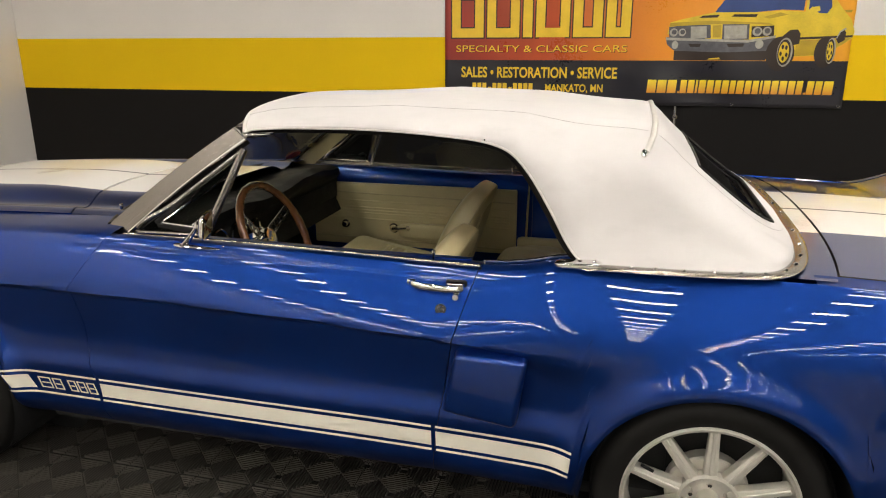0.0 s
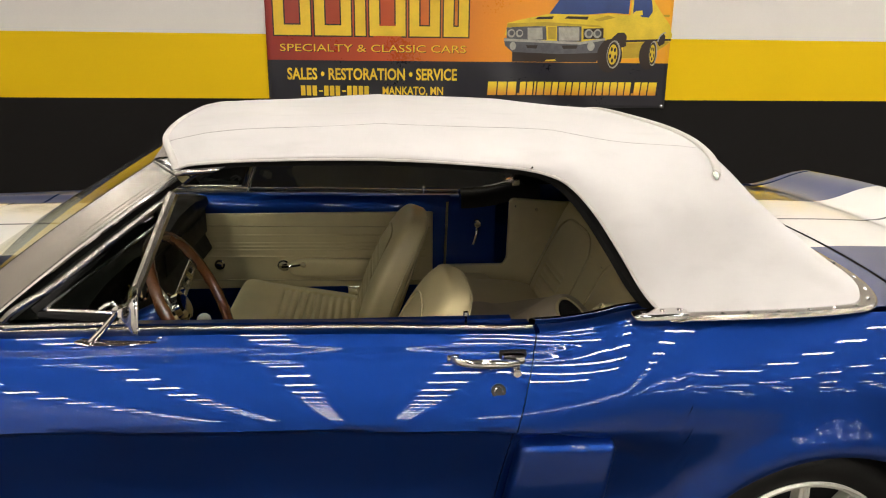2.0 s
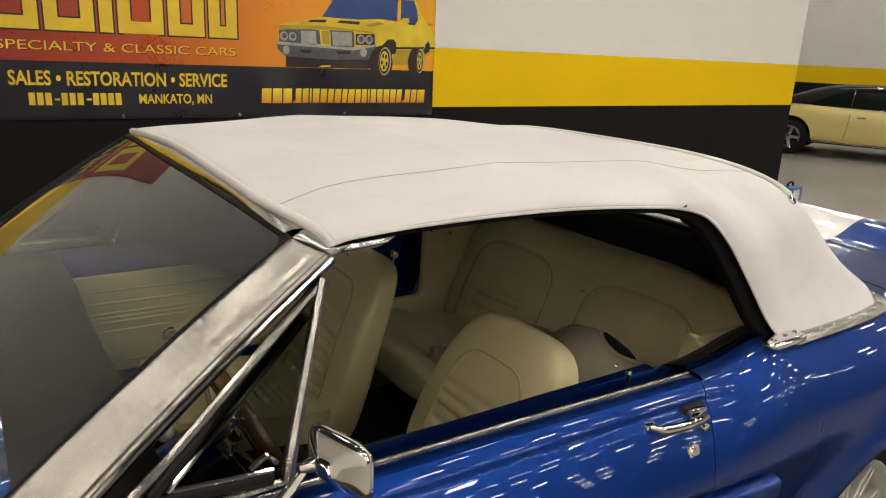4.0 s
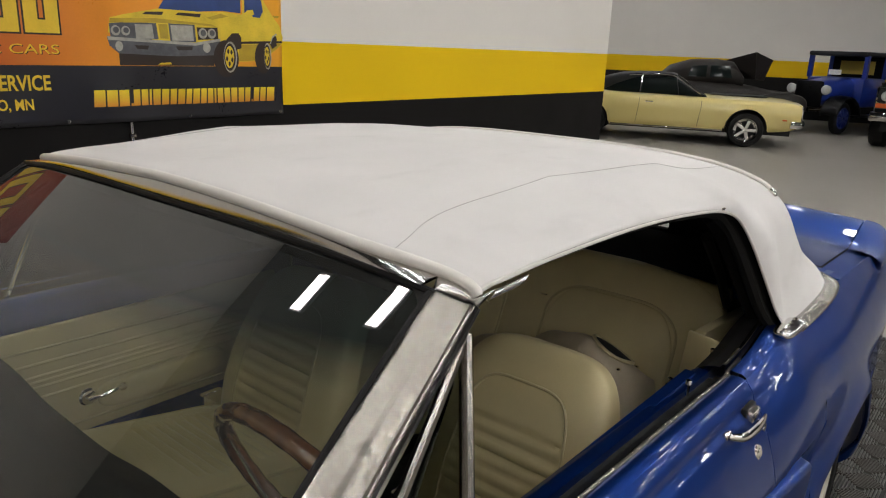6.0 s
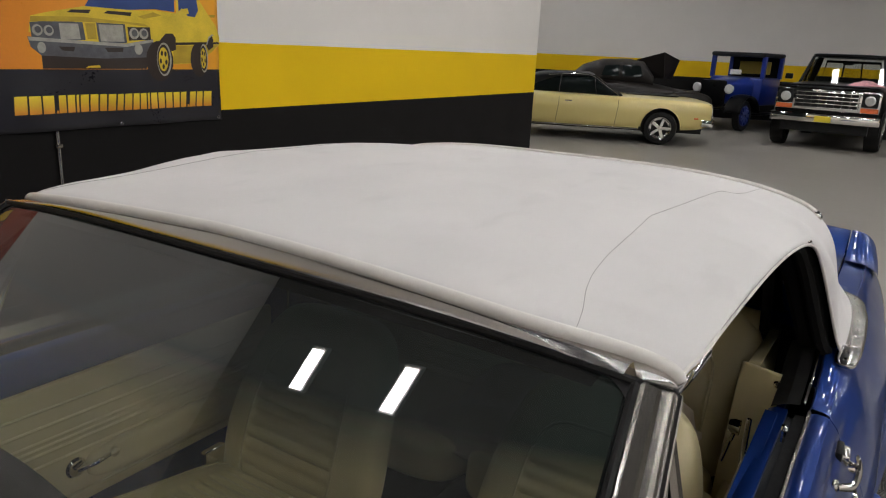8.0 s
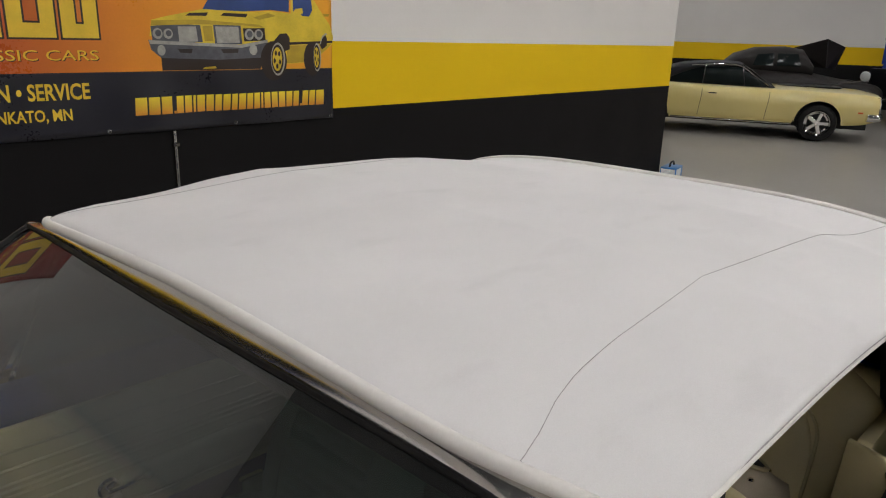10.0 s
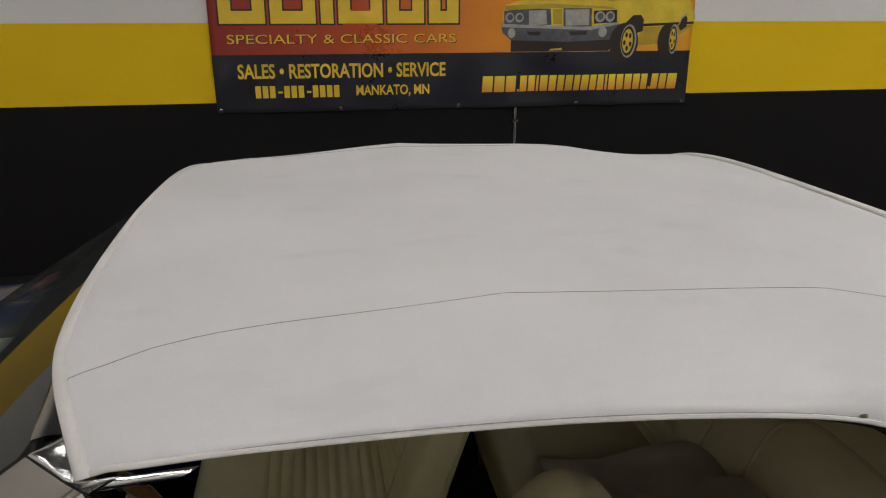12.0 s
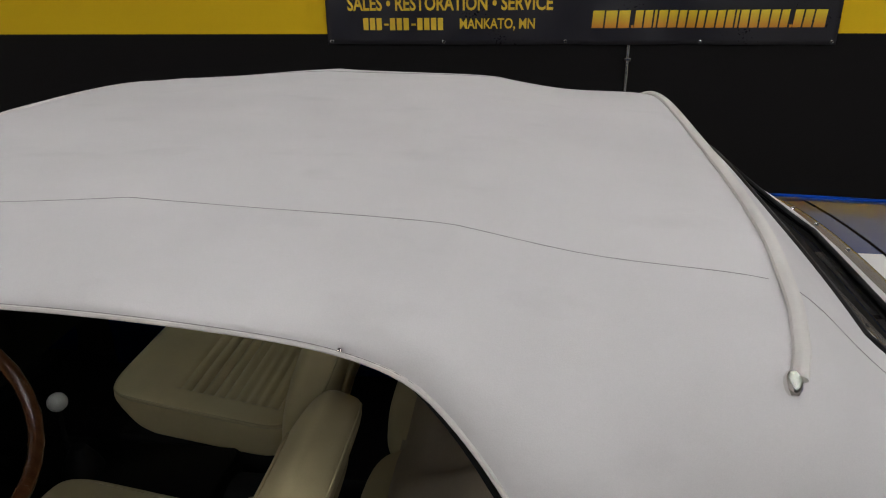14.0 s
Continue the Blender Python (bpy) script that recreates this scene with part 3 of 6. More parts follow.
hood = part("hood", outward(sheet(hood_pt, 60, 80), (0, 0, 1)), M_STRIPED, car, "blue hood with broad white stripes", smooth=40, keep=True)
crisp_rim(hood).modifiers.new("thickness", "SOLIDIFY").thickness = 0.012


def cowl_pt(u, v):
    y = (2 * v - 1) * 0.612
    x = hood_rear(y) + 0.003 + (-0.56 - hood_rear(y)) * u
    return (x, y, hood_z(hood_rear(y), y) - 0.001 + 0.004 * u)


part("cowl", sheet(cowl_pt, 20, 60), M_STRIPED, car)
wash = lathe([(0.0, 0.022), (0.006, 0.020), (0.008, 0.010), (0.005, 0.0)], 16, "z")
part("washer_nozzle", wash, M_CHROME, car, "small chrome washer nozzle").location = (-0.74, -0.50, hood_z(-0.87, 0.5) + 0.002)


def lid_front(y):
    return 1.705 - 0.045 * (abs(y) / 0.74) ** 3.0


def deck_pt(u, v):
    y = (2 * v - 1) * 0.775
    x0 = 1.55 - 0.12 * (abs(y) / 0.775) ** 4
    x = x0 + (lid_front(y) - 0.001 - x0) * u
    return (x, y, top_z(x, y) - 0.002)


part("rear_deck", sheet(deck_pt, 24, 50), M_STRIPED, car, smooth=40)


def lid_pt(u, v):
    y = (2 * v - 1) * 0.733
    x = lid_front(y) + 0.0045 + (2.20 - lid_front(y)) * u
    return (x, y, top_z(x, y) + 0.001)


part("trunk_lid", sheet(lid_pt, 40, 50), M_STRIPED, car, "blue trunk lid with white stripes", smooth=40)
for sign in (-1, 1):
    part("rear_fender_top", sheet(lambda u, v: ((x := 1.60 + 0.735 * u), sign * (0.740 + (belt_y(x) - 0.740) * v), top_z(x, 0.740 + (belt_y(x) - 0.740) * v) - 0.010 * v), 40, 6), M_BLUE, car)
# near-black sheet under the lid, painted shade for its seam
part("rear_gap", sheet(lambda u, v: (1.60 + 0.6 * u, (2 * v - 1) * 0.735, top_z(1.6 + 0.6 * u, (2 * v - 1) * 0.735) - 0.016), 10, 20), M_DARK, car)
part("rear_panel", sheet(lambda u, v: (2.325 + 0.02 * math.sin(v * math.pi), (2 * u - 1) * 0.80, 0.30 + 0.65 * v), 30, 16), M_BLUE, car)
part("front_panel", sheet(lambda u, v: (-2.325 - 0.02 * math.sin(v * math.pi), (2 * u - 1) * 0.78, 0.30 + 0.57 * v), 30, 16), M_BLUE, car)


def spoiler_section(k, full):
    """Along the ducktail's section: k runs from its front edge over the lip and down the back; full is its share of height."""
    if k < 0.72:
        t = k / 0.72
        x = 2.06 + 0.27 * t
        rise = 0.074 * step(0.0, 1.0, t) ** 1.1
    else:
        t = (k - 0.72) / 0.28
        x = 2.33 + 0.012 * math.sin(t * math.pi)
        rise = 0.074 - 0.10 * t
    return x, rise * full if rise > 0 else rise


def spoiler_pt(u, v):
    y = (2 * u - 1) * 0.733
    x, rise = spoiler_section(v, 1.0)
    return (x - 0.03 * (y / 0.733) ** 4, y, top_z(min(x, 2.30), y) + 0.004 + rise)


part("spoiler", sheet(spoiler_pt, 50, 32), M_STRIPED, car, "raised ducktail spoiler on the trunk", smooth=50)
for sign in (-1, 1):
    def cap(u, v):
        a = u * math.pi / 2
        x, rise = spoiler_section(v, 1.0)
        out = (belt_y(min(x, 2.3)) + 0.045 - 0.739) * math.sin(a) ** 0.8
        z = top_z(min(x, 2.30), 0.70) + 0.004
        return (x - 0.03 - 0.05 * math.sin(a) ** 3 * step(0.5, 1.0, v), sign * (0.739 + out), z - 0.045 * (1 - math.cos(a)) + rise * math.cos(a) ** 0.7)
    part("spoiler_end", sheet(cap, 16, 32), M_BLUE, car, "blue end cap of the ducktail", smooth=60)

# ---- windshield ----
def shield(u, v):
    """u across from left to right, v from cowl to header."""
    y = (2 * u - 1)
    half = 0.755 + (0.680 - 0.755) * v
    x = -0.80 + 0.64 * v + (0.20 - 0.17 * v) * abs(y) ** 2.4
    z = 0.975 + (0.345 + 0.036 * (1 - abs(y) ** 3)) * v + 0.012 * math.sin(v * math.pi)
    return Vector((x, y * half, z))


glass_ob = part("windshield", sheet(lambda u, v: shield(0.03 + 0.94 * u, 0.02 + 0.945 * v), 40, 24), M_GLASS, car, "curved tinted windshield", smooth=80)


def pillar_pt(sign, u, v):
    """The polished pillar: u from cowl to header, v from the glass outwards."""
    w = (0.108 - 0.024 * u) * v
    bulge = linear(v, (0.0, 0.06, 0.12, 0.44, 0.56, 0.72, 0.80, 0.86, 0.90, 0.95, 1.0), (0.0, 0.0110, 0.0135, 0.0100, 0.0080, 0.0075, 0.0095, 0.0090, 0.0062, 0.0068, 0.0))
    return shield(0.5 + sign * 0.5 * 0.93, u) + Vector((0.66 * w, sign * (0.40 * w), -0.30 * w)) + Vector((-0.40, sign * 0.40, 0.75)) * bulge


frame_ws = new("windshield_frame")
frame_ws.parent = car
for sign in (-1, 1):
    e = 0.0 if sign < 0 else 1.0
    # polished pillar: a broad strip outside the glass edge, then the corner casting of the header
    pillar = functools.partial(pillar_pt, sign)
    part("pillar_trim", sheet(lambda u, v: pillar(0.962 * u, v), 40, 50), M_STEEL, frame_ws, "polished stainless windshield pillar", smooth=60)
    part("pillar_inner", sheet(lambda u, v: pillar(0.955 * u, v) + Vector((0.012, -sign * 0.014, -0.012)), 30, 8), M_LINER if sign < 0 else M_VINYL_SHADE, frame_ws, "inner pillar cover", smooth=60)
    part("pillar_edge", sweep([pillar(0.962 * k / 24, 1.0) for k in range(25)], 0.006, 8), M_CHROME, frame_ws)
    part("pillar_gasket", sweep([pillar(0.962 * k / 24, 0.0) + Vector((0, 0, 0.002)) for k in range(25)], 0.006, 8), M_RUBBER, frame_ws)


part("header_gasket", sweep([tuple(shield(0.03 + 0.94 * k / 40, 0.964) + Vector((0, 0, 0.003))) for k in range(41)], 0.0055, 8), M_RUBBER, frame_ws)
for sign in (-1, 1):
    def fillet(u, v):
        """Black rubber that rounds off the upper corner of the glass."""
        a = u * math.pi / 2
        k, h = 0.055 * (1 - math.sin(a)) * (1 - v), 0.055 * (1 - math.cos(a)) * (1 - v)
        return shield(0.5 + sign * (0.465 - 0.73 * k), 0.966 - h / 0.727) + Vector((-0.45, 0, 0.85)) * 0.003
    part("glass_fillet", sheet(fillet, 16, 4), M_RUBBER, frame_ws, "black rubber in the corner of the glass")
part("cowl_gasket", sweep([tuple(shield(0.03 + 0.94 * k / 40, 0.01) + Vector((0, 0, 0.004))) for k in range(41)], 0.010, 8), M_RUBBER, frame_ws)
part("header_inner", sheet(lambda u, v: shield(0.07 + 0.86 * u, 0.94) + Vector((0.01 + 0.09 * v, 0, -0.012 + 0.01 * v)), 40, 3), M_LINER, frame_ws)
# vent windows
for sign, dr in ((-1, left_door), (1, right_door)):
    a, b3, c = Vector((-0.470, sign * 0.770, 0.985)), Vector((-0.215, sign * 0.765, 0.985)), Vector((-0.110, sign * 0.662, 1.255))
    vent = new("vent_window")
    vent.parent = dr
    part("vent_frame", sweep(smooth_line([a + Vector((0.03, 0, 0.0)), a, a + Vector((0.03, 0.0, 0.035)), a.lerp(c, 0.3), a.lerp(c, 0.6), c], 30), 0.008, 8), M_STEEL, vent, "chrome vent window frame")
    part("vent_post", sweep([b3, b3.lerp(c, 0.5), c], 0.010, 8, squash=(1.0, 1.3)), M_STEEL, vent)
    part("vent_sill", sweep([a, b3], 0.007, 8), M_STEEL, vent)
    inner = [a.lerp(c, 0.12) + Vector((0.045, 0, 0.0)), b3 + Vector((-0.02, 0, 0.025)), c + Vector((-0.025, 0, -0.06))]
    part("vent_inner_frame", sweep([inner[2], inner[0].lerp(inner[2], 0.5), inner[0].lerp(inner[2], 0.06), inner[0], inner[0].lerp(inner[1], 0.06), inner[1]], 0.0045, 8), M_CHROME if sign < 0 else M_RUBBER, vent)
    part("vent_seal", prism([a + Vector((0.012, 0, 0.004)), b3 + Vector((-0.008, 0, 0.006)), c + Vector((-0.006, 0, -0.012))], (0, 0.003, 0)), M_VENT_GLASS, vent, "dark vent glass")

    part("vent_gasket", sweep([inner[2] + Vector((-0.012, 0, 0.008)), inner[0] + Vector((-0.020, 0, -0.002)), inner[0] + Vector((-0.012, 0, -0.012)), inner[1] + Vector((0, 0, -0.012))], 0.010, 8, squash=(0.6, 1)), M_RUBBER, vent)
    part("vent_latch", sweep(smooth_line([inner[1] + Vector((-0.03, 0.01 * -sign, 0.004)), inner[1] + Vector((-0.005, -0.012 * sign, 0.018)), inner[1] + Vector((0.01, -0.012 * sign, 0.004))], 8), 0.006, 8), M_CHROME if sign < 0 else M_RUBBER, vent)

# ---- the canvas top ----
VX = (0.0, 0.07, 0.45, 0.68, 0.77, 0.80, 0.94, 1.0)
XV = (-0.108, -0.050, 0.620, 1.000, 1.165, 1.200, 1.510, 1.615)
TX = (-0.108, -0.096, -0.070, -0.02, 0.06, 0.36, 0.75, 1.05, 1.165, 1.20, 1.27, 1.40, 1.51, 1.615)
TZ = (1.388, 1.391, 1.393, 1.395, 1.397, 1.401, 1.396, 1.371, 1.357, 1.336, 1.266, 1.153, 1.068, 1.008)
RX = (-0.108, -0.08, 0.06, 0.36, 0.63, 0.72, 0.78, 0.84, 0.90, 0.955, 1.0, 1.05, 1.5, 1.615)
RZ = (1.312, 1.319, 1.3295, 1.332, 1.317, 1.304, 1.278, 1.215, 1.125, 1.036, 0.994, 0.994, 0.998, 1.004)
SX = (-0.108, -0.06, 0.0, 0.36, 0.60, 0.72, 0.78, 0.84, 0.90, 0.955, 1.0, 1.25, 1.42, 1.50, 1.56, 1.595, 1.61, 1.615)
SY = (0.668, 0.676, 0.680, 0.690, 0.700, 0.714, 0.725, 0.743, 0.766, 0.790, 0.805, 0.808, 0.796, 0.768, 0.660, 0.480, 0.260, 0.010)
BOWS = (-0.02, 0.355, 0.79, 1.16)
V_BELT = 0.68


def canvas(w, v):
    """w from -1 (left edge) over the middle to 1 (right edge), v from header to rear."""
    x = linear(v, VX, XV)
    zc, ze, ye = spline(x, TX, TZ), spline(x, RX, RZ), spline(x, SX, SY)
    n = spline(x, (-0.13, 0.06, 0.36, 0.63, 0.78, 1.0, 1.16, 1.35, 1.61), (2.8, 2.8, 2.8, 2.75, 2.75, 3.35, 3.6, 3.4, 3.0))
    # the section is rounder at the header, most on the driver's side
    n -= (0.75 if w < 0 else 0.08) * step(0.10, -0.09, x)
    a = abs(w) * math.pi / 2
    sn, cs = math.sin(a) ** (2 / n), max(0.0, math.cos(a)) ** (2 / n)
    y = math.copysign(ye * sn, w)
    z = ze + (zc - ze) * cs
    # the front corners are rounded back
    x += 0.016 * step(0.72, 1.0, sn) * (1 - step(0.0, 0.075, v))
    # the cloth sags a little between its bows, with a crest over each
    if BOWS[0] < x < 1.16:
        i = next(k for k in range(3) if x <= BOWS[k + 1])
        t = (x - BOWS[i]) / (BOWS[i + 1] - BOWS[i])
        z -= (0.0085, 0.0075, 0.004)[i] * (4 * t * (1 - t)) ** 0.9 * step(1.0, 0.88, abs(w)) * (0.55 + 0.45 * step(0.45, 0.7, abs(w)))
        z += 0.0012 * math.sin(23 * x + 3 * w) * step(0.5, 0.8, abs(w)) * step(1.0, 0.93, abs(w))
    # the top sits a little askew, higher on the driver's side
    z -= max(0.0, y) * 0.036 * step(0.30, -0.08, x) + y * (0.009 * step(0.45, 1.05, x) * step(1.55, 1.2, x)) * step(1.0, 0.8, abs(w))
    # soft dents in the quarters
    y -= math.copysign(0.004 * math.sin(13 * x + 9 * z) * step(0.95, 1.1, x) * step(1.5, 1.4, x) * step(0.5, 0.7, abs(w)) * step(1.0, 0.92, abs(w)), w)
    # the quarters are drawn in between bow and belt
    if x > 0.9:
        y *= 1 - 0.055 * math.sin(math.pi * min(1.0, (z - ze) / (zc - ze + 1e-6) / 0.86)) * step(0.9, 1.06, x) * step(1.58, 1.35, x)
    # the header bows forward in the middle
    x -= 0.061 * (1 - (abs(y) / 0.67) ** 5) * step(0.25, -0.108, x) if abs(y) < 0.67 else 0
    return Vector((x, y, z))


def edge_w(v, d):
    """The section place that lies d metres above the edge."""
    x = linear(v, VX, XV)
    h = max(0.012, spline(x, TX, TZ) - spline(x, RX, RZ))
    return 1 - math.asin(min(1, d / h) ** 1.9) / (math.pi / 2)


WIN = (0.850, 0.965, 0.25)
NU, NV = 120, 150
top = new("canvas_top")
top.parent = car
tagged(top, label="raised white canvas convertible top")


def in_window(u, v):
    return WIN[0] < v < WIN[1] and abs(2 * u - 1) < WIN[2]


skin_bm = sheet(lambda u, v: canvas(2 * u - 1, v), NU, NV, keep=lambda u, v: not in_window(u, v))
bmesh.ops.recalc_face_normals(skin_bm, faces=skin_bm.faces)
from mathutils.bvhtree import BVHTree
full = sheet(lambda u, v: canvas(2 * u - 1, v), NU, NV)
skin_tree = BVHTree.FromBMesh(full)
full.free()
part("canvas_skin", skin_bm, M_CANVAS, top, "taut white canvas with faint stains", smooth=70)
# the lining also spans most of the window, standing in for the dark cabin
part("top_liner", sheet(lambda u, v: canvas(2 * u - 1, 0.012 + 0.98 * v) * 1.0 + Vector((0.0, -0.020 * (2 * u - 1), -0.012 - 0.004 * abs(2 * u - 1))), 60, 70, keep=lambda u, v: not (0.915 < 0.012 + 0.98 * v < 0.955 and abs(2 * u - 1) < 0.13)), M_LINER, top, "black inner lining, carried across most of the rear window to darken it", smooth=70)
part("rear_window", sheet(lambda u, v: canvas((2 * u - 1) * (WIN[2] + 0.01), WIN[0] - 0.004 + (WIN[1] - WIN[0] + 0.008) * v) + Vector((-0.006, 0, -0.004)), 20, 20), M_REAR_GLASS, top, "clear glass rear window", smooth=70)


def on_skin(x, y, lift=0.0):
    """A point of the canvas under a place in plan."""
    hit, n, _, _ = skin_tree.ray_cast(Vector((x, y, 2.2)), Vector((0, 0, -1)))
    if hit is None:
        hit, n, _, _ = skin_tree.find_nearest(Vector((x, y, 1.3)))
    n = n if n.z > 0 else -n
    return hit + n * lift


# hem and stitching along the side openings, from header to belt
for sign in (-1, 1):
    edge = [canvas(sign, V_BELT * k / 80) for k in range(81)]
    part("hem", sweep([p + Vector((0, 0, 0.001)) for p in edge], 0.0035, 8), M_PIPING, top)
    part("stitch_line", sweep([canvas(sign * edge_w(0.02 + (V_BELT - 0.03) * k / 70, 0.0085), 0.02 + (V_BELT - 0.03) * k / 70) + Vector((0, sign * 0.0006, 0.0007)) for k in range(71)], 0.0007, 5), M_STITCH, top)
    # black seal and folding frame behind the hem
    part("side_rail", sweep([canvas(sign, 0.03 + (V_BELT - 0.03) * k / 60) + Vector((-0.012, -sign * 0.034, 0.0)) for k in range(61)], 0.015, 8), M_LINER, top)
    part("rear_rail", sweep([canvas(sign, 0.53 + 0.15 * k / 20) + Vector((0.03, -sign * 0.065, -0.01)) for k in range(21)], 0.024, 8), M_LINER, top)
    part("frame_link", sweep([(0.86, sign * 0.63, 1.21), (1.03, sign * 0.62, 1.08), (1.17, sign * 0.61, 0.95)], 0.013, 8), M_LINER, top)
    # long seam on each side of the roof
    xs = [-0.149, -0.130, -0.10, -0.05, 0.0, 0.1, 0.2, 0.3, 0.36, 0.45, 0.6, 0.7, 0.78, 0.85, 0.96, 1.07, 1.15]
    ys = [0.556, 0.555, 0.548, 0.531, 0.519, 0.505, 0.497, 0.490, 0.486, 0.490, 0.500, 0.508, 0.513, 0.519, 0.530, 0.541, 0.549]
    pts = [on_skin(linear(k / 50, [i / (len(xs) - 1) for i in range(len(xs))], xs), sign * linear(k / 50, [i / (len(ys) - 1) for i in range(len(ys))], ys), 0.0004) for k in range(51)]
    part("roof_seam", sweep(pts, 0.00045, 6), M_STITCH, top, "fine stitched roof seam")
    part("rear_seam", sweep([canvas(sign * (0.342 + 0.035 * k / 20), 0.785 + 0.20 * k / 20) + Vector((0.0004, 0, 0.0004)) for k in range(21)], 0.00045, 6), M_STITCH, top, "fine stitched seam down the rear quarter")
    # chrome tip that ends the rear welt
    tip_at = on_skin(1.142, sign * 0.683, 0.004)
    tip = lathe([(0.0, -0.0135), (0.005, -0.0125), (0.0085, -0.007), (0.0095, 0.0), (0.0090, 0.006), (0.0055, 0.0115), (0.0, 0.013)], 16, "z")
    part("welt_tip", moved(tip, Matrix.Translation(tip_at + Vector((0.0, sign * 0.002, -0.004))) @ Matrix.Rotation(radians(sign * 42), 4, "X")), M_CHROME, top, "chrome end cap of the rear welt")
pin_at = canvas(-edge_w(0.495, 0.012), 0.495)
part("hem_pin", sweep([pin_at, pin_at + Vector((0.001, -0.006, 0.004))], 0.0022, 8), M_STEEL, top, "small metal pin in the hem")
# welt over the rear bow, and the roll at the header
welt = [on_skin(linear(abs(y), (0, 0.45, 0.60, 0.66, 0.683), (1.172, 1.172, 1.165, 1.155, 1.147)), y, 0.0045) for y in [-0.683 + 1.366 * k / 60 for k in range(61)]]
part("rear_welt", sweep(welt, 0.0075, 10, squash=(1.2, 0.8)), M_PIPING, top, "white piping over the rear bow")
roll = [canvas((2 * k / 60 - 1) * 0.985, 0.0) + Vector((-0.0046, 0, -0.0048)) for k in range(61)]
part("header_roll", sweep(roll, 0.0085, 14), M_PIPING, top, "white vinyl roll along the header")
def header(u, v):
    """Bright header trim from the glass edge up to the roll."""
    b = canvas((2 * u - 1) * 0.985, 0.0) + Vector((-0.0050, 0, -0.0105))
    a = shield(0.5 + 0.5 * b.y / 0.684, 0.969)
    lip = a + Vector((-0.006, 0, 0.007))
    if v < 0.15:
        return a.lerp(lip, v / 0.15)
    k = (v - 0.15) / 0.85
    return lip.lerp(b, k) + Vector((-0.0015, 0, 0.0025)) * math.sin(k * math.pi)


part("header_trim", sheet(lambda u, v: header(0.113 + 0.774 * u, v), 70, 14), M_HEADER, frame_ws, "polished windshield header", smooth=60)
for sign in (-1, 1):
    def corner(u, v):
        """Corner casting from the pillar's end up to the roll, wrapped round to the side."""
        low = pillar_pt(sign, 0.962, v)
        if v < 0.7:
            high = canvas(sign * (0.762 + 0.238 * v / 0.7) * 0.985, 0.0) + Vector((-0.0050, 0, -0.0105))
        else:
            high = canvas(sign * 0.985, 0.05 * (v - 0.7) / 0.3) + Vector((-0.005 + 0.005 * (v - 0.7) / 0.3, 0, -0.0105))
        return low.lerp(high, u) + Vector((-0.45, sign * 0.5, 0.5)) * (0.010 * math.sin(math.pi * u ** 0.7) * (0.35 + 0.65 * math.sin(math.pi * v)))
    part("header_corner", sheet(corner, 14, 40), M_HEADER, frame_ws, "polished corner casting of the header", smooth=60)
    part("corner_joint", sweep([corner(0.02, k / 40) + Vector((-0.0005, sign * 0.0005, 0.0005)) for k in range(41)], 0.0009, 6), M_RUBBER, frame_ws)
    part("corner_tongue", sheet(lambda u, v: corner(0.15 + 0.8 * v, 1.0) + Vector((0.075 * u, sign * 0.003 * u, 0.006 * u)) + Vector((0, sign * 0.004, 0)) * math.sin(math.pi * v), 10, 8), M_CHROME, frame_ws, "chrome strip that runs back under the hem", smooth=60)
part("header_tuck", sheet(lambda u, v: canvas((2 * u - 1) * 0.985, 0.0) + Vector((0.006 + 0.02 * v, 0, -0.008 - 0.018 * v)), 50, 2), M_LINER, top)
# window surround
part("window_hem", sweep([canvas(-WIN[2] + 2 * WIN[2] * k / 20, WIN[0]) for k in range(20)] + [canvas(WIN[2], WIN[0] + (WIN[1] - WIN[0]) * k / 20) for k in range(20)] + [canvas(WIN[2] - 2 * WIN[2] * k / 20, WIN[1]) for k in range(20)] + [canvas(-WIN[2], WIN[1] - (WIN[1] - WIN[0]) * k / 20) for k in range(20)], 0.006, 8, closed=True), M_RUBBER, top)

# bright binding strip along the base of the canvas, with its screws
base_half = [canvas(-1, V_BELT + (1.0 - V_BELT) * (1 - (1 - k / 70) ** 2)) for k in range(70)]
base_line = base_half + [Vector((p.x, -p.y, p.z)) for p in base_half[::-1]]


def binding(u, v):
    k = u * (len(base_line) - 1)
    i = min(int(k), len(base_line) - 2)
    p = base_line[i].lerp(base_line[i + 1], k - i)
    d = (base_line[i + 1] - base_line[i]).normalized()
    out = d.cross(Vector((0, 0, 1))).normalized()
    a = v * math.pi
    return p + out * (0.017 - 0.022 * math.cos(a) * 1.0) + Vector((0, 0, 0.010 * math.sin(a) - 0.004))


part("binding_strip", sheet(binding, 200, 8), M_STEEL, car, "bright metal strip holding down the canvas", smooth=60)
for k in range(26):
    u = 0.02 + 0.96 * k / 25
    p = binding(u, 0.5)
    s = lathe([(0.0, 0.005), (0.004, 0.004), (0.006, 0.0)], 10, "z")
    part("binding_screw", moved(s, Matrix.Translation(p)), M_CHROME, car)

for sign in (-1, 1):
    # broad chrome shoe that ends the strip at the side opening
    shoe = cushion(0.13, 0.050, 0.020, 3.6, n=16)
    part("strip_shoe", moved(shoe, pose(0.985, sign * 0.818, 0.996, 0, -3, sign * 4)), M_CHROME, car, "chrome end shoe of the canvas strip", smooth=60)
    for x in (0.945, 0.99, 1.03):
        part("shoe_screw", moved(lathe([(0.0, 0.005), (0.005, 0.004), (0.008, 0.0)], 12, "z"), Matrix.Translation((x, sign * 0.818, 1.004 + 0.05 * (x - 0.985)))), M_STEEL, car)

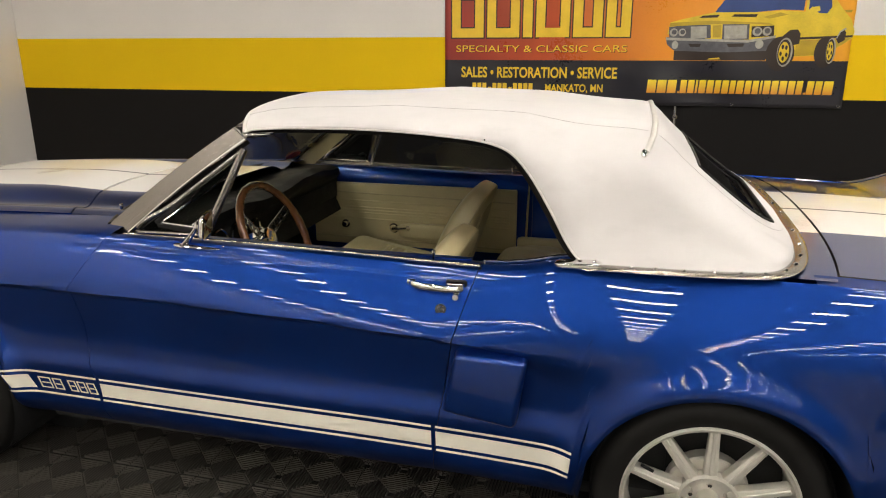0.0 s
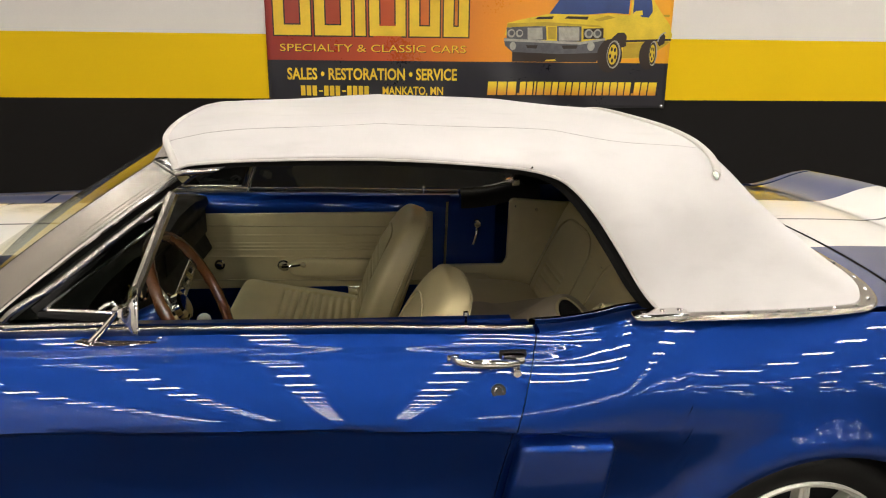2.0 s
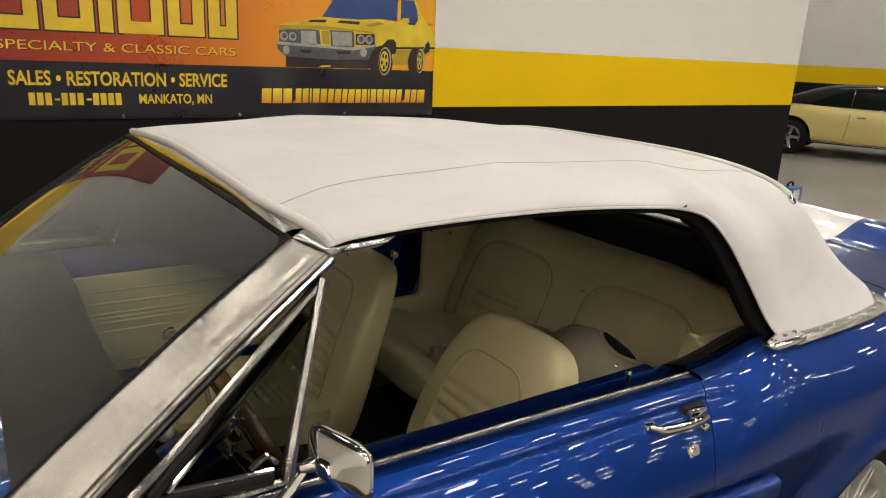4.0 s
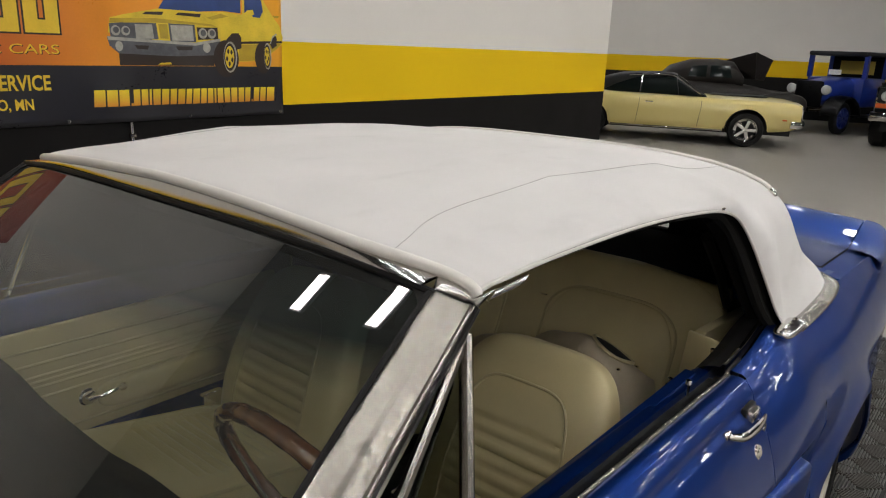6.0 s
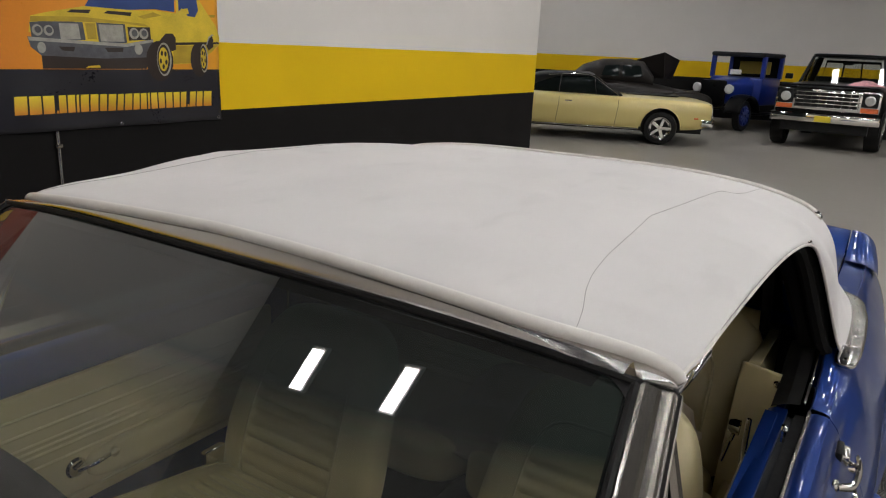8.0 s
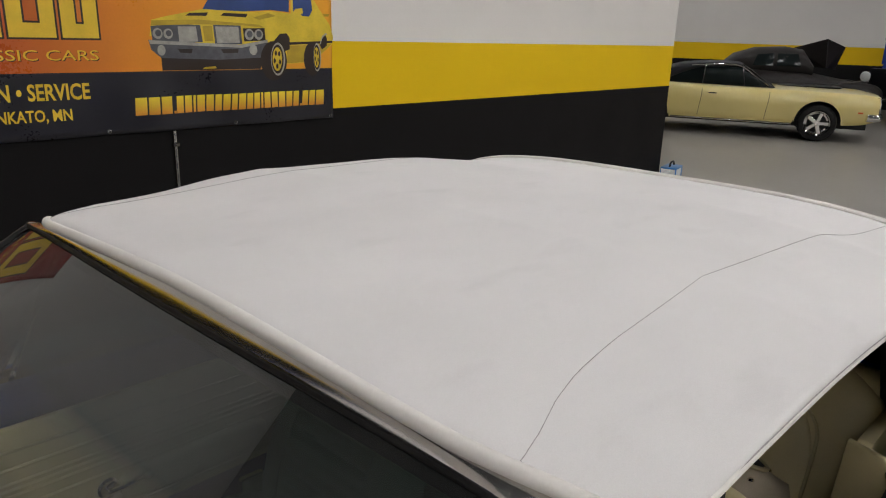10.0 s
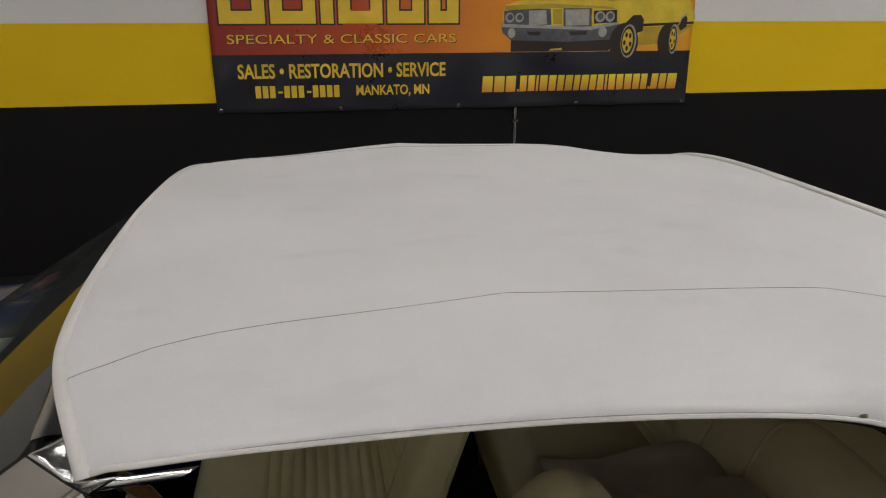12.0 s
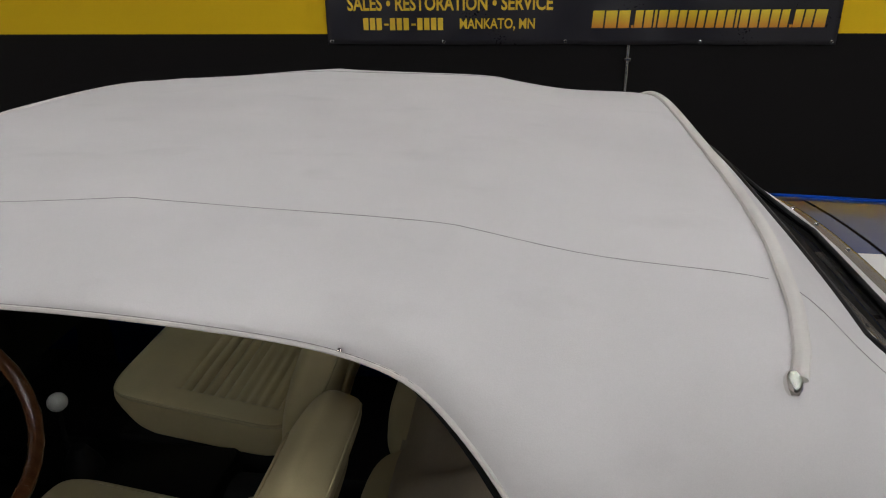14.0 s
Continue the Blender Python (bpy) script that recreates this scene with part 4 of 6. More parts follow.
# ---- wheels ----
def build_wheel():
    w = new("wheel")
    w.parent = car
    tread = [(0.245, -0.100), (0.262, -0.112), (0.290, -0.116), (0.312, -0.108), (0.324, -0.094), (0.330, -0.07), (0.331, 0.0), (0.330, 0.07), (0.324, 0.094), (0.300, 0.112), (0.250, 0.100)]
    t = part("tyre", lathe(tread, 72), M_TYRE, w, "black road tyre", smooth=40)
    for k in range(5):
        y = -0.075 + 0.03 * k
        part("tread_groove", lathe([(0.3305, y - 0.004), (0.3325, y - 0.003), (0.3325, y + 0.003), (0.3305, y + 0.004)], 64), M_RUBBER, t)
    rim = part("rim", lathe([(0.243, -0.094), (0.246, -0.104), (0.240, -0.110), (0.232, -0.106), (0.226, -0.090), (0.222, -0.060), (0.218, 0.02), (0.225, 0.09)], 72), M_WHEEL, w, "silver cast wheel rim", smooth=30)
    part("hub_plate", lathe([(0.0, -0.046), (0.112, -0.046), (0.118, -0.040), (0.118, 0.0), (0.0, 0.0)], 40), M_WHEEL, w, "plain disc behind the spokes", smooth=30)
    part("wheel_well_dark", lathe([(0.0, 0.05), (0.22, 0.05)], 40), M_DARK, w)
    for k in range(10):
        a = k * math.tau / 10 + math.pi / 2
        m = Matrix.Rotation(-a, 4, "Y")
        s = bmesh.new()
        prism([(0.055, -0.050, -0.020), (0.055, -0.050, 0.020), (0.228, -0.050, 0.0135), (0.228, -0.050, -0.0135)], (0, -0.034, 0), 0.004, 2, s)
        box(s, 0.085, 0.222, -0.0905, -0.084, -0.0055, 0.0055, 0.002, seg=1)
        part("spoke", moved(s, m), M_WHEEL, w, smooth=30)
    part("hub_ring", lathe([(0.060, -0.040), (0.082, -0.050), (0.086, -0.086), (0.080, -0.094), (0.074, -0.092), (0.072, -0.066), (0.03, -0.066), (0.028, -0.108), (0.0, -0.110)], 48), M_WHEEL, w, smooth=30)
    for k in range(5):
        a = k * math.tau / 5 + 0.3
        lug = lathe([(0.0, -0.088), (0.006, -0.087), (0.009, -0.080), (0.009, -0.060)], 12)
        part("lug_nut", moved(lug, Matrix.Translation((0.052 * math.cos(a), 0, 0.052 * math.sin(a)))), M_CHROME, w)
    part("valve_stem", sweep([(-0.19, -0.085, 0.09), (-0.155, -0.088, 0.075)], 0.005, 8), M_RUBBER, w)
    return w


wheel = build_wheel()
wheel.matrix_basis = pose(AXLE_R, -0.775, AXLE_Z)
for m in (pose(AXLE_F, -0.745, AXLE_Z, 0, 30, 0), pose(AXLE_R, 0.775, AXLE_Z, 0, 0, 180), pose(AXLE_F, 0.745, AXLE_Z, 0, 0, 180)):
    copy_thing(wheel, m)


# ---- door furniture ----
for sign, dr in ((-1, left_door), (1, right_door)):
    h = new("door_handle")
    h.parent = dr
    yb = lambda x, z: sign * side_y(x, z)
    grip = [(0.505, yb(0.505, 0.912) + sign * 0.004, 0.914), (0.520, yb(0.52, 0.912) + sign * 0.024, 0.915), (0.56, yb(0.56, 0.912) + sign * 0.032, 0.913), (0.62, yb(0.62, 0.912) + sign * 0.033, 0.911), (0.652, yb(0.65, 0.912) + sign * 0.028, 0.910)]
    part("grip", sweep(smooth_line(grip, 20), [0.006 + 0.003 * math.sin(math.pi * k / 20) for k in range(21)], 10, squash=(0.8, 1.3)), M_CHROME, h, "chrome pull handle")
    hb = yb(0.643, 0.912)
    part("handle_base", moved(boxed(-0.026, 0.026, -0.012, 0.022, -0.013, 0.013, bevel=0.007), Matrix.Translation((0.643, hb - sign * 0.006, 0.912)) @ (Matrix() if sign > 0 else Matrix.Rotation(math.pi, 4, "Z"))), M_CHROME, h)
    part("base_pad", moved(boxed(-0.031, 0.031, -0.010, 0.004, -0.017, 0.017, bevel=0.005), Matrix.Translation((0.643, hb - sign * 0.001, 0.912)) @ (Matrix() if sign > 0 else Matrix.Rotation(math.pi, 4, "Z"))), M_RUBBER, h)
    btn = lathe([(0.0, -0.014), (0.009, -0.013), (0.011, -0.006), (0.013, 0.004)], 20)
    part("push_button", moved(btn if sign < 0 else mirrored(btn), Matrix.Translation((0.648, yb(0.648, 0.888) + sign * 0.003, 0.888))), M_CHROME, h)
    part("front_escutcheon", boxed(0.494, 0.522, yb(0.508, 0.914) - 0.006, yb(0.508, 0.914) + 0.006, 0.907, 0.922, bevel=0.004), M_CHROME, h)
    lk = lathe([(0.0, -0.004), (0.008, -0.004), (0.010, -0.002), (0.016, -0.002), (0.018, 0.002), (0.016, 0.008)], 24)
    part("door_lock", moved(lk if sign < 0 else mirrored(lk), Matrix.Translation((0.606, yb(0.606, 0.850), 0.850)) @ Matrix.Rotation(radians(-sign * -16), 4, "X")), M_CHROME, dr, "round chrome key lock")
    part("lock_pin", sweep([(0.548, sign * 0.742, 0.95), (0.548, sign * 0.742, 0.975)], 0.004, 8), M_CHROME, dr)
    part("lock_pin_head", lathe([(0.0, 0.986), (0.006, 0.984), (0.007, 0.976), (0.004, 0.972)], 12, "z"), M_CHROME, dr).location = (0.548, sign * 0.742, 0)

# outside mirror: a long flat foot, a slanted arm and a slim head turned to the driver
mir = new("side_mirror")
mir.parent = left_door
tagged(mir, label="slim chrome outside mirror on a slanted foot")
foot_line = [(-0.300 + 0.185 * k / 16, -0.803 - 0.012 * math.sin(math.pi * k / 16), 0.9615 - 0.004 * k / 16) for k in range(17)]
part("mirror_foot", sweep(foot_line, [0.005 + 0.0085 * math.sin(math.pi * min(1.0, (k + 1.5) / 9)) if k < 5 else 0.0125 - 0.0004 * k for k in range(17)], 14, squash=(1.5, 0.55)), M_CHROME, mir)
for x in (-0.288, -0.128):
    part("foot_screw", moved(lathe([(0.0, 0.003), (0.004, 0.0025), (0.006, 0.0)], 12, "z"), Matrix.Translation((x, -0.806, 0.9655))), M_STEEL, mir)
part("mirror_stem", sweep(smooth_line([(-0.268, -0.806, 0.963), (-0.240, -0.812, 0.992), (-0.208, -0.816, 1.030)], 10), [0.021 - 0.0010 * k for k in range(11)], 14, squash=(0.8, 0.42)), M_CHROME, mir)
MIR = pose(-0.166, -0.836, 1.043, 0, 5, 18)
W2, H2 = 0.062, 0.039


def mirror_shell(u, v):
    """From the rim of the glass back to the small boss that holds it."""
    a = u * math.tau
    c, d = math.cos(a), math.sin(a)
    y = W2 * math.copysign(abs(c) ** 0.42, c)
    z = H2 * math.copysign(abs(d) ** 0.42, d)
    k = 1 - 0.80 * step(0.12, 1.0, v)
    return Vector((0.006 - 0.036 * v, y * k + 0.10 * z, z * k - 0.004 * v))


shell = sheet(mirror_shell, 48, 12, close=True)
bmesh.ops.holes_fill(shell, edges=[e for e in shell.edges if e.is_boundary and e.verts[0].co.x < -0.02])
part("mirror_head", moved(shell, MIR), M_CHROME, mir, smooth=50)
part("mirror_glass", moved(sheet(lambda u, v: mirror_shell(u, 0.0) * (0.03 + 0.92 * v) + Vector((0.0010, 0, 0)), 48, 4, close=True), MIR), surface("mirror_silver", (0.55, 0.57, 0.57), 0.01, metal=1.0, vary=0.0, bump=0), mir, "dark reflecting mirror glass", smooth=0)
part("mirror_rim", moved(sweep([mirror_shell(k / 48, 0.0) for k in range(48)], 0.0025, 8, closed=True), MIR), M_CHROME, mir)
part("mirror_joint", sweep([(-0.212, -0.816, 1.034), (-0.200, -0.822, 1.040), (-0.188, -0.829, 1.042)], [0.008, 0.0105, 0.008], 12), M_CHROME, mir)

# ---- cabin ----
cab = new("cabin")
cab.parent = car
tub = bmesh.new()
box(tub, -0.9, 1.25, -0.80, 0.80, 0.262, 0.30)
part("cabin_floor", tub, M_CARPET, cab, "black carpet")
part("transmission_tunnel", sheet(lambda u, v: (-0.85 + 1.6 * u, (2 * v - 1) * 0.16, 0.30 + 0.16 * math.cos((2 * v - 1) * math.pi / 2) ** 0.6), 20, 16), M_CARPET, cab)
part("firewall", boxed(-0.88, -0.84, -0.72, 0.72, 0.28, 0.96), M_CARPET, cab)
part("rear_bulkhead", boxed(1.27, 1.31, -0.74, 0.74, 0.28, 0.93), M_CARPET, cab)
part("top_well", boxed(1.27, 1.62, -0.70, 0.70, 0.78, 0.82), M_LINER, cab)
part("well_liner", sheet(lambda u, v: (1.22 + 0.25 * v, (2 * u - 1) * (0.66 - 0.06 * v), 1.00 + 0.05 * v - 0.05 * math.sin(v * math.pi)), 20, 8), M_LINER, cab, "black cloth well behind the rear seat")


def dash_pt(u, v):
    y = (2 * u - 1) * 0.69
    hump = 0.020 * (math.exp(-(((y + 0.37) / 0.20) ** 4)) + math.exp(-(((y - 0.37) / 0.20) ** 4)))
    prof = [(-0.66, 0.962), (-0.52, 0.968 + hump * 0.5), (-0.40, 0.970 + hump), (-0.355, 0.957 + hump), (-0.350, 0.927 + hump), (-0.365, 0.905), (-0.37, 0.80), (-0.345, 0.74), (-0.42, 0.70)]
    k = v * (len(prof) - 1)
    i = min(int(k), len(prof) - 2)
    a, c = prof[i], prof[i + 1]
    return (a[0] + (c[0] - a[0]) * (k - i), y, a[1] + (c[1] - a[1]) * (k - i))


dash = part("dashboard", sheet(dash_pt, 60, 32), M_DASH, cab, "black padded dashboard with twin brows", smooth=50)
part("dash_panel", boxed(-0.363, -0.358, 0.06, 0.66, 0.815, 0.895, bevel=0.002), M_DASH, dash, "black glove box panel")
for y, r in ((-0.47, 0.058), (-0.33, 0.058), (-0.20, 0.035), (-0.58, 0.03)):
    ring = lathe([(r - 0.008, 0.010), (r - 0.004, 0.014), (r, 0.010), (r, 0.0)], 28, "x")
    part("gauge", moved(ring, Matrix.Translation((-0.362, y, 0.865))), M_CHROME, dash)
part("console", boxed(-0.42, 0.16, -0.10, 0.10, 0.34, 0.50, bevel=0.02), M_DASH, cab, smooth=40)
# a metal lever coloured near-black, for the shade it stands in
part("shift_lever", sweep(smooth_line([(-0.20, -0.03, 0.48), (-0.225, -0.03, 0.58), (-0.23, -0.02, 0.675)], 10), 0.006, 8), M_RUBBER, cab)
part("shift_boot", lathe([(0.055, 0.49), (0.04, 0.53), (0.018, 0.57), (0.0, 0.575)], 20, "z"), M_RUBBER, cab).location = (-0.20, -0.03, 0)
knob = bmesh.new()
bmesh.ops.create_uvsphere(knob, u_segments=28, v_segments=18, radius=0.0235)
part("shift_knob", moved(knob, Matrix.Translation((-0.231, -0.018, 0.690))), M_BALL, cab, "white ball shift knob")

# steering wheel
sw = new("steering_wheel")
sw.parent = cab
tagged(sw, label="wood-rimmed steering wheel with drilled metal spokes")
STEER = Matrix.Translation((-0.160, -0.395, 0.897)) @ Matrix.Rotation(radians(64), 4, "Y")
n = 72
rim_pts = [(0.198 * math.cos(k * math.tau / n), 0.198 * math.sin(k * math.tau / n), 0) for k in range(n)]
part("wheel_rim", moved(sweep(rim_pts, [0.0152 + 0.0012 * (k % 3 == 0) for k in range(n)], 12, closed=True), STEER), M_WOOD, sw, "varnished walnut rim with finger grips", smooth=70)
for a in (112, 232, -8):
    s = bmesh.new()
    # a spoke as two rails with bridges between three holes
    for side in (-1, 1):
        prism([(0.03, side * 0.009, -0.050), (0.19, side * 0.009, -0.004), (0.19, side * 0.017, -0.004), (0.03, side * 0.020, -0.050)], (0, 0, 0.004), bm=s)
    for r0, r1 in ((0.03, 0.062), (0.082, 0.100), (0.120, 0.138), (0.158, 0.192)):
        z0, z1 = -0.050 + (r0 - 0.03) / 0.16 * 0.046, -0.050 + (r1 - 0.03) / 0.16 * 0.046
        prism([(r0, -0.011, z0), (r1, -0.011, z1), (r1, 0.011, z1), (r0, 0.011, z0)], (0, 0, 0.004), bm=s)
    part("spoke", moved(s, STEER @ Matrix.Rotation(radians(a), 4, "Z")), M_ALUM, sw, "drilled brushed metal spoke", smooth=0)
part("wheel_hub", moved(lathe([(0.052, -0.030), (0.050, -0.014), (0.040, -0.006), (0.038, 0.012), (0.030, 0.018), (0.0, 0.019)], 36, "z"), STEER @ Matrix.Translation((0, 0, -0.038))), M_CHROME, sw, "chrome centre hub")
part("steering_column", moved(lathe([(0.045, -0.30), (0.042, -0.05), (0.030, -0.03)], 28, "z"), STEER), M_BLUE, sw, "blue steering column")
part("indicator_stalk", moved(sweep([(0.02, -0.04, -0.06), (0.05, -0.16, -0.05)], 0.004, 8), STEER), M_CHROME, sw)


# seats
def build_seat():
    s = new("front_seat")
    s.parent = car
    base = cushion(0.49, 0.46, 0.12, 8.0, pleats=11, depth=0.012, axis=0, span=0.66, n=80, off=0.30)
    for q in base.verts:
        q.co.z += 0.015 * (q.co.x < -0.15) * min(1, (-0.15 - q.co.x) / 0.1)
        # it draws in towards its underside
        q.co.x += 0.07 * max(0.0, -q.co.x / 0.245) * step(0.035, -0.06, q.co.z)
    part("seat_cushion", moved(base, pose(0.02, 0, 0.548, 0, 10, 0)), M_VINYL, s, "parchment vinyl cushion with cross pleats", smooth=60)
    part("cushion_piping", moved(sweep([(0.240 * math.copysign(abs(math.cos(a)) ** 0.24, math.cos(a)), 0.227 * math.copysign(abs(math.sin(a)) ** 0.24, math.sin(a)), 0.047) for a in [k * math.tau / 64 for k in range(64)]], 0.005, 6, closed=True), pose(0.02, 0, 0.548, 0, 10, 0)), M_VINYL_SHADE, s)
    back = cushion(0.62, 0.49, 0.135, 4.2, pleats=10, depth=0.013, axis=0, span=0.56, n=76, off=-0.22)
    for q in back.verts:
        t = (q.co.x + 0.31) / 0.62
        q.co.y *= 1.0 - 0.16 * step(0.35, 1.0, t) - 0.04 * step(0.4, 0.0, t)
        q.co.z *= 1.0 - 0.15 * step(0.4, 1.0, t)
        q.co.z -= 0.035 * (2 * t - 1) ** 2
    mm = Matrix(((math.sin(radians(20)), 0, -math.cos(radians(20)), 0.346), (0, 1, 0, 0), (math.cos(radians(20)), 0, math.sin(radians(20)), 0.695), (0, 0, 0, 1)))
    part("seat_back", moved(back, mm), M_VINYL, s, "parchment vinyl backrest, pleated in the middle", smooth=60)
    rim = []
    for k in range(48):
        a = k * math.tau / 48
        c, d = math.copysign(abs(math.cos(a)) ** 0.5, math.cos(a)), math.copysign(abs(math.sin(a)) ** 0.5, math.sin(a))
        t = (c + 1) / 2
        w = 0.241 * (1.0 - 0.16 * step(0.35, 1.0, t) - 0.04 * step(0.4, 0.0, t))
        rim.append(mm @ Vector((c * 0.303, d * w, -0.030 - 0.035 * (2 * t - 1) ** 2)))
    part("back_piping", sweep(rim, 0.004, 6, closed=True), M_VINYL_SHADE, s)
    panel = cushion(0.44, 0.33, 0.03, 3.0, n=24)
    for q in panel.verts:
        q.co.y *= 1.0 - 0.22 * step(-0.1, 0.21, q.co.x)
    part("back_panel", moved(panel, mm @ Matrix.Translation((0.02, 0, -0.068))), M_VINYL_SHADE, s, "plain rear panel of the backrest", smooth=60)
    for sgn, holder in ((1, "insert_piping"),):
        loop = []
        for k in range(48):
            a = k * math.tau / 48
            c, e = math.copysign(abs(math.cos(a)) ** 0.45, math.cos(a)), math.copysign(abs(math.sin(a)) ** 0.45, math.sin(a))
            t = (c * 0.215 + 0.33) / 0.66
            loop.append(mm @ Vector((c * 0.215, e * 0.150 * (1.0 - 0.16 * step(0.35, 1.0, t)), 0.0635 * (1.0 - 0.15 * step(0.4, 1.0, t)) - 0.035 * (2 * t - 1) ** 2)))
        part(holder, sweep(loop, 0.0035, 6, closed=True), M_VINYL_SHADE, s)
    part("seat_base", boxed(-0.22, 0.22, -0.21, 0.21, 0.33, 0.50, bevel=0.02), M_CARPET, s)
    part("recliner", boxed(0.20, 0.27, 0.225, 0.25, 0.50, 0.60, bevel=0.008), M_CHROME, s)
    return s


seat = build_seat()
seat.matrix_basis = pose(0.02, 0.325, 0.0)
copy_thing(seat, pose(0.085, -0.405, -0.02))

# rear bench
bench = new("rear_seat")
bench.parent = car
BENCH = Matrix(((math.sin(radians(24)), 0, -math.cos(radians(24)), 1.115), (0, 1, 0, 0), (math.cos(radians(24)), 0, math.sin(radians(24)), 0.755), (0, 0, 0, 1)))
wide = cushion(0.53, 1.24, 0.12, 5.5, n=44)
for q in wide.verts:
    # the border dips between the two places
    q.co.x -= 0.022 * math.exp(-((q.co.y / 0.07) ** 2)) * (q.co.x > 0.1)
part("bench_back", moved(wide, BENCH), M_VINYL, bench, "smooth parchment vinyl rear backrest", smooth=60)
for y in (-0.295, 0.295):
    bk = cushion(0.40, 0.43, 0.05, 5.0, pleats=9, depth=0.009, axis=0, span=0.55, n=56, off=-0.42, puff=0.010)
    for q in bk.verts:
        q.co.y *= 1 - 0.16 * step(0.05, 0.22, q.co.x) * abs(q.co.y) / 0.215
    at = BENCH @ Matrix.Translation((-0.055, y, 0.045))
    part("bench_inset", moved(bk, at), M_VINYL, bench, "arched inset of the backrest, pleated below", smooth=60)
    seam = [at @ Vector((0.203 * math.copysign(abs(math.cos(a)) ** 0.42, math.cos(a)), 0.218 * math.copysign(abs(math.sin(a)) ** 0.42, math.sin(a)) * (1 - 0.14 * step(0.05, 0.22, 0.2 * math.cos(a))), 0.0155)) for a in [k * math.tau / 56 for k in range(56)]]
    part("inset_piping", sweep(seam, 0.0042, 6, closed=True), M_VINYL_SHADE, bench)
    part("bench_cushion", moved(cushion(0.48, 0.58, 0.15, 5, pleats=8, axis=0, span=0.55, n=30), pose(0.78, y, 0.56, 0, 6, 0)), M_VINYL, bench, smooth=60)
part("bench_top", sweep([(1.20, -0.60, 0.955), (1.22, -0.3, 0.97), (1.225, 0, 0.965), (1.22, 0.3, 0.97), (1.20, 0.60, 0.955)], 0.035, 14, up=(1, 0, 0)), M_VINYL, bench, "padded top roll of the rear seat")

# folded top cover lying on the rear seat
def cover_pt(u, v):
    x = 0.60 + 0.46 * u
    y = -0.52 + 0.66 * v
    h = 0.68 + 0.19 * math.exp(-(((u - 0.62) / 0.30) ** 2)) * math.exp(-(((v - 0.30) / 0.33) ** 2))
    h += 0.022 * math.sin(math.pi * u * 3.0) * step(0.0, 0.2, u) * math.sin(math.pi * v)
    h += 0.030 * noise.noise(Vector((x * 8, y * 7, 1.3))) + 0.010 * math.sin(14 * v + 9 * u)
    if min(u, v, 1 - u, 1 - v) < 0.04:
        h -= 0.05
    return (x + 0.03 * noise.noise(Vector((y * 5, x * 4, 0))), y + 0.03 * noise.noise(Vector((x * 5, y * 4, 4))), h)


cover = part("folded_cover", sheet(cover_pt, 46, 46), M_COVER, bench, "crumpled parchment vinyl top cover", smooth=70)
cover.modifiers.new("thickness", "SOLIDIFY").thickness = 0.004
part("cover_pocket", outward(sheet(lambda a, r: Vector(cover_pt(0.66 + 0.10 * (0.02 + 0.98 * r) * math.cos(a * math.tau), 0.17 + 0.075 * (0.02 + 0.98 * r) * math.sin(a * math.tau))) + Vector((0, -0.003, 0.005)), 36, 6), (0, 0, 1)), M_DARK, cover, "black oval opening in the cover", keep=True)
part("pocket_hem", sweep([Vector(cover_pt(0.66 + 0.10 * math.cos(k * math.tau / 36), 0.17 + 0.075 * math.sin(k * math.tau / 36))) + Vector((0, -0.003, 0.006)) for k in range(36)], 0.005, 6, closed=True), M_VINYL_SHADE, cover)
for k in range(7):
    x, y = 0.63 + 0.055 * k, -0.50 + 0.012 * k
    st = lathe([(0.0, 0.004), (0.005, 0.003), (0.007, 0.0)], 12, "z")
    u, v = (x - 0.60) / 0.46, 0.10
    part("snap", moved(st, Matrix.Translation(Vector(cover_pt(u, v)) + Vector((0, 0, 0.003)))), M_CHROME, cover)

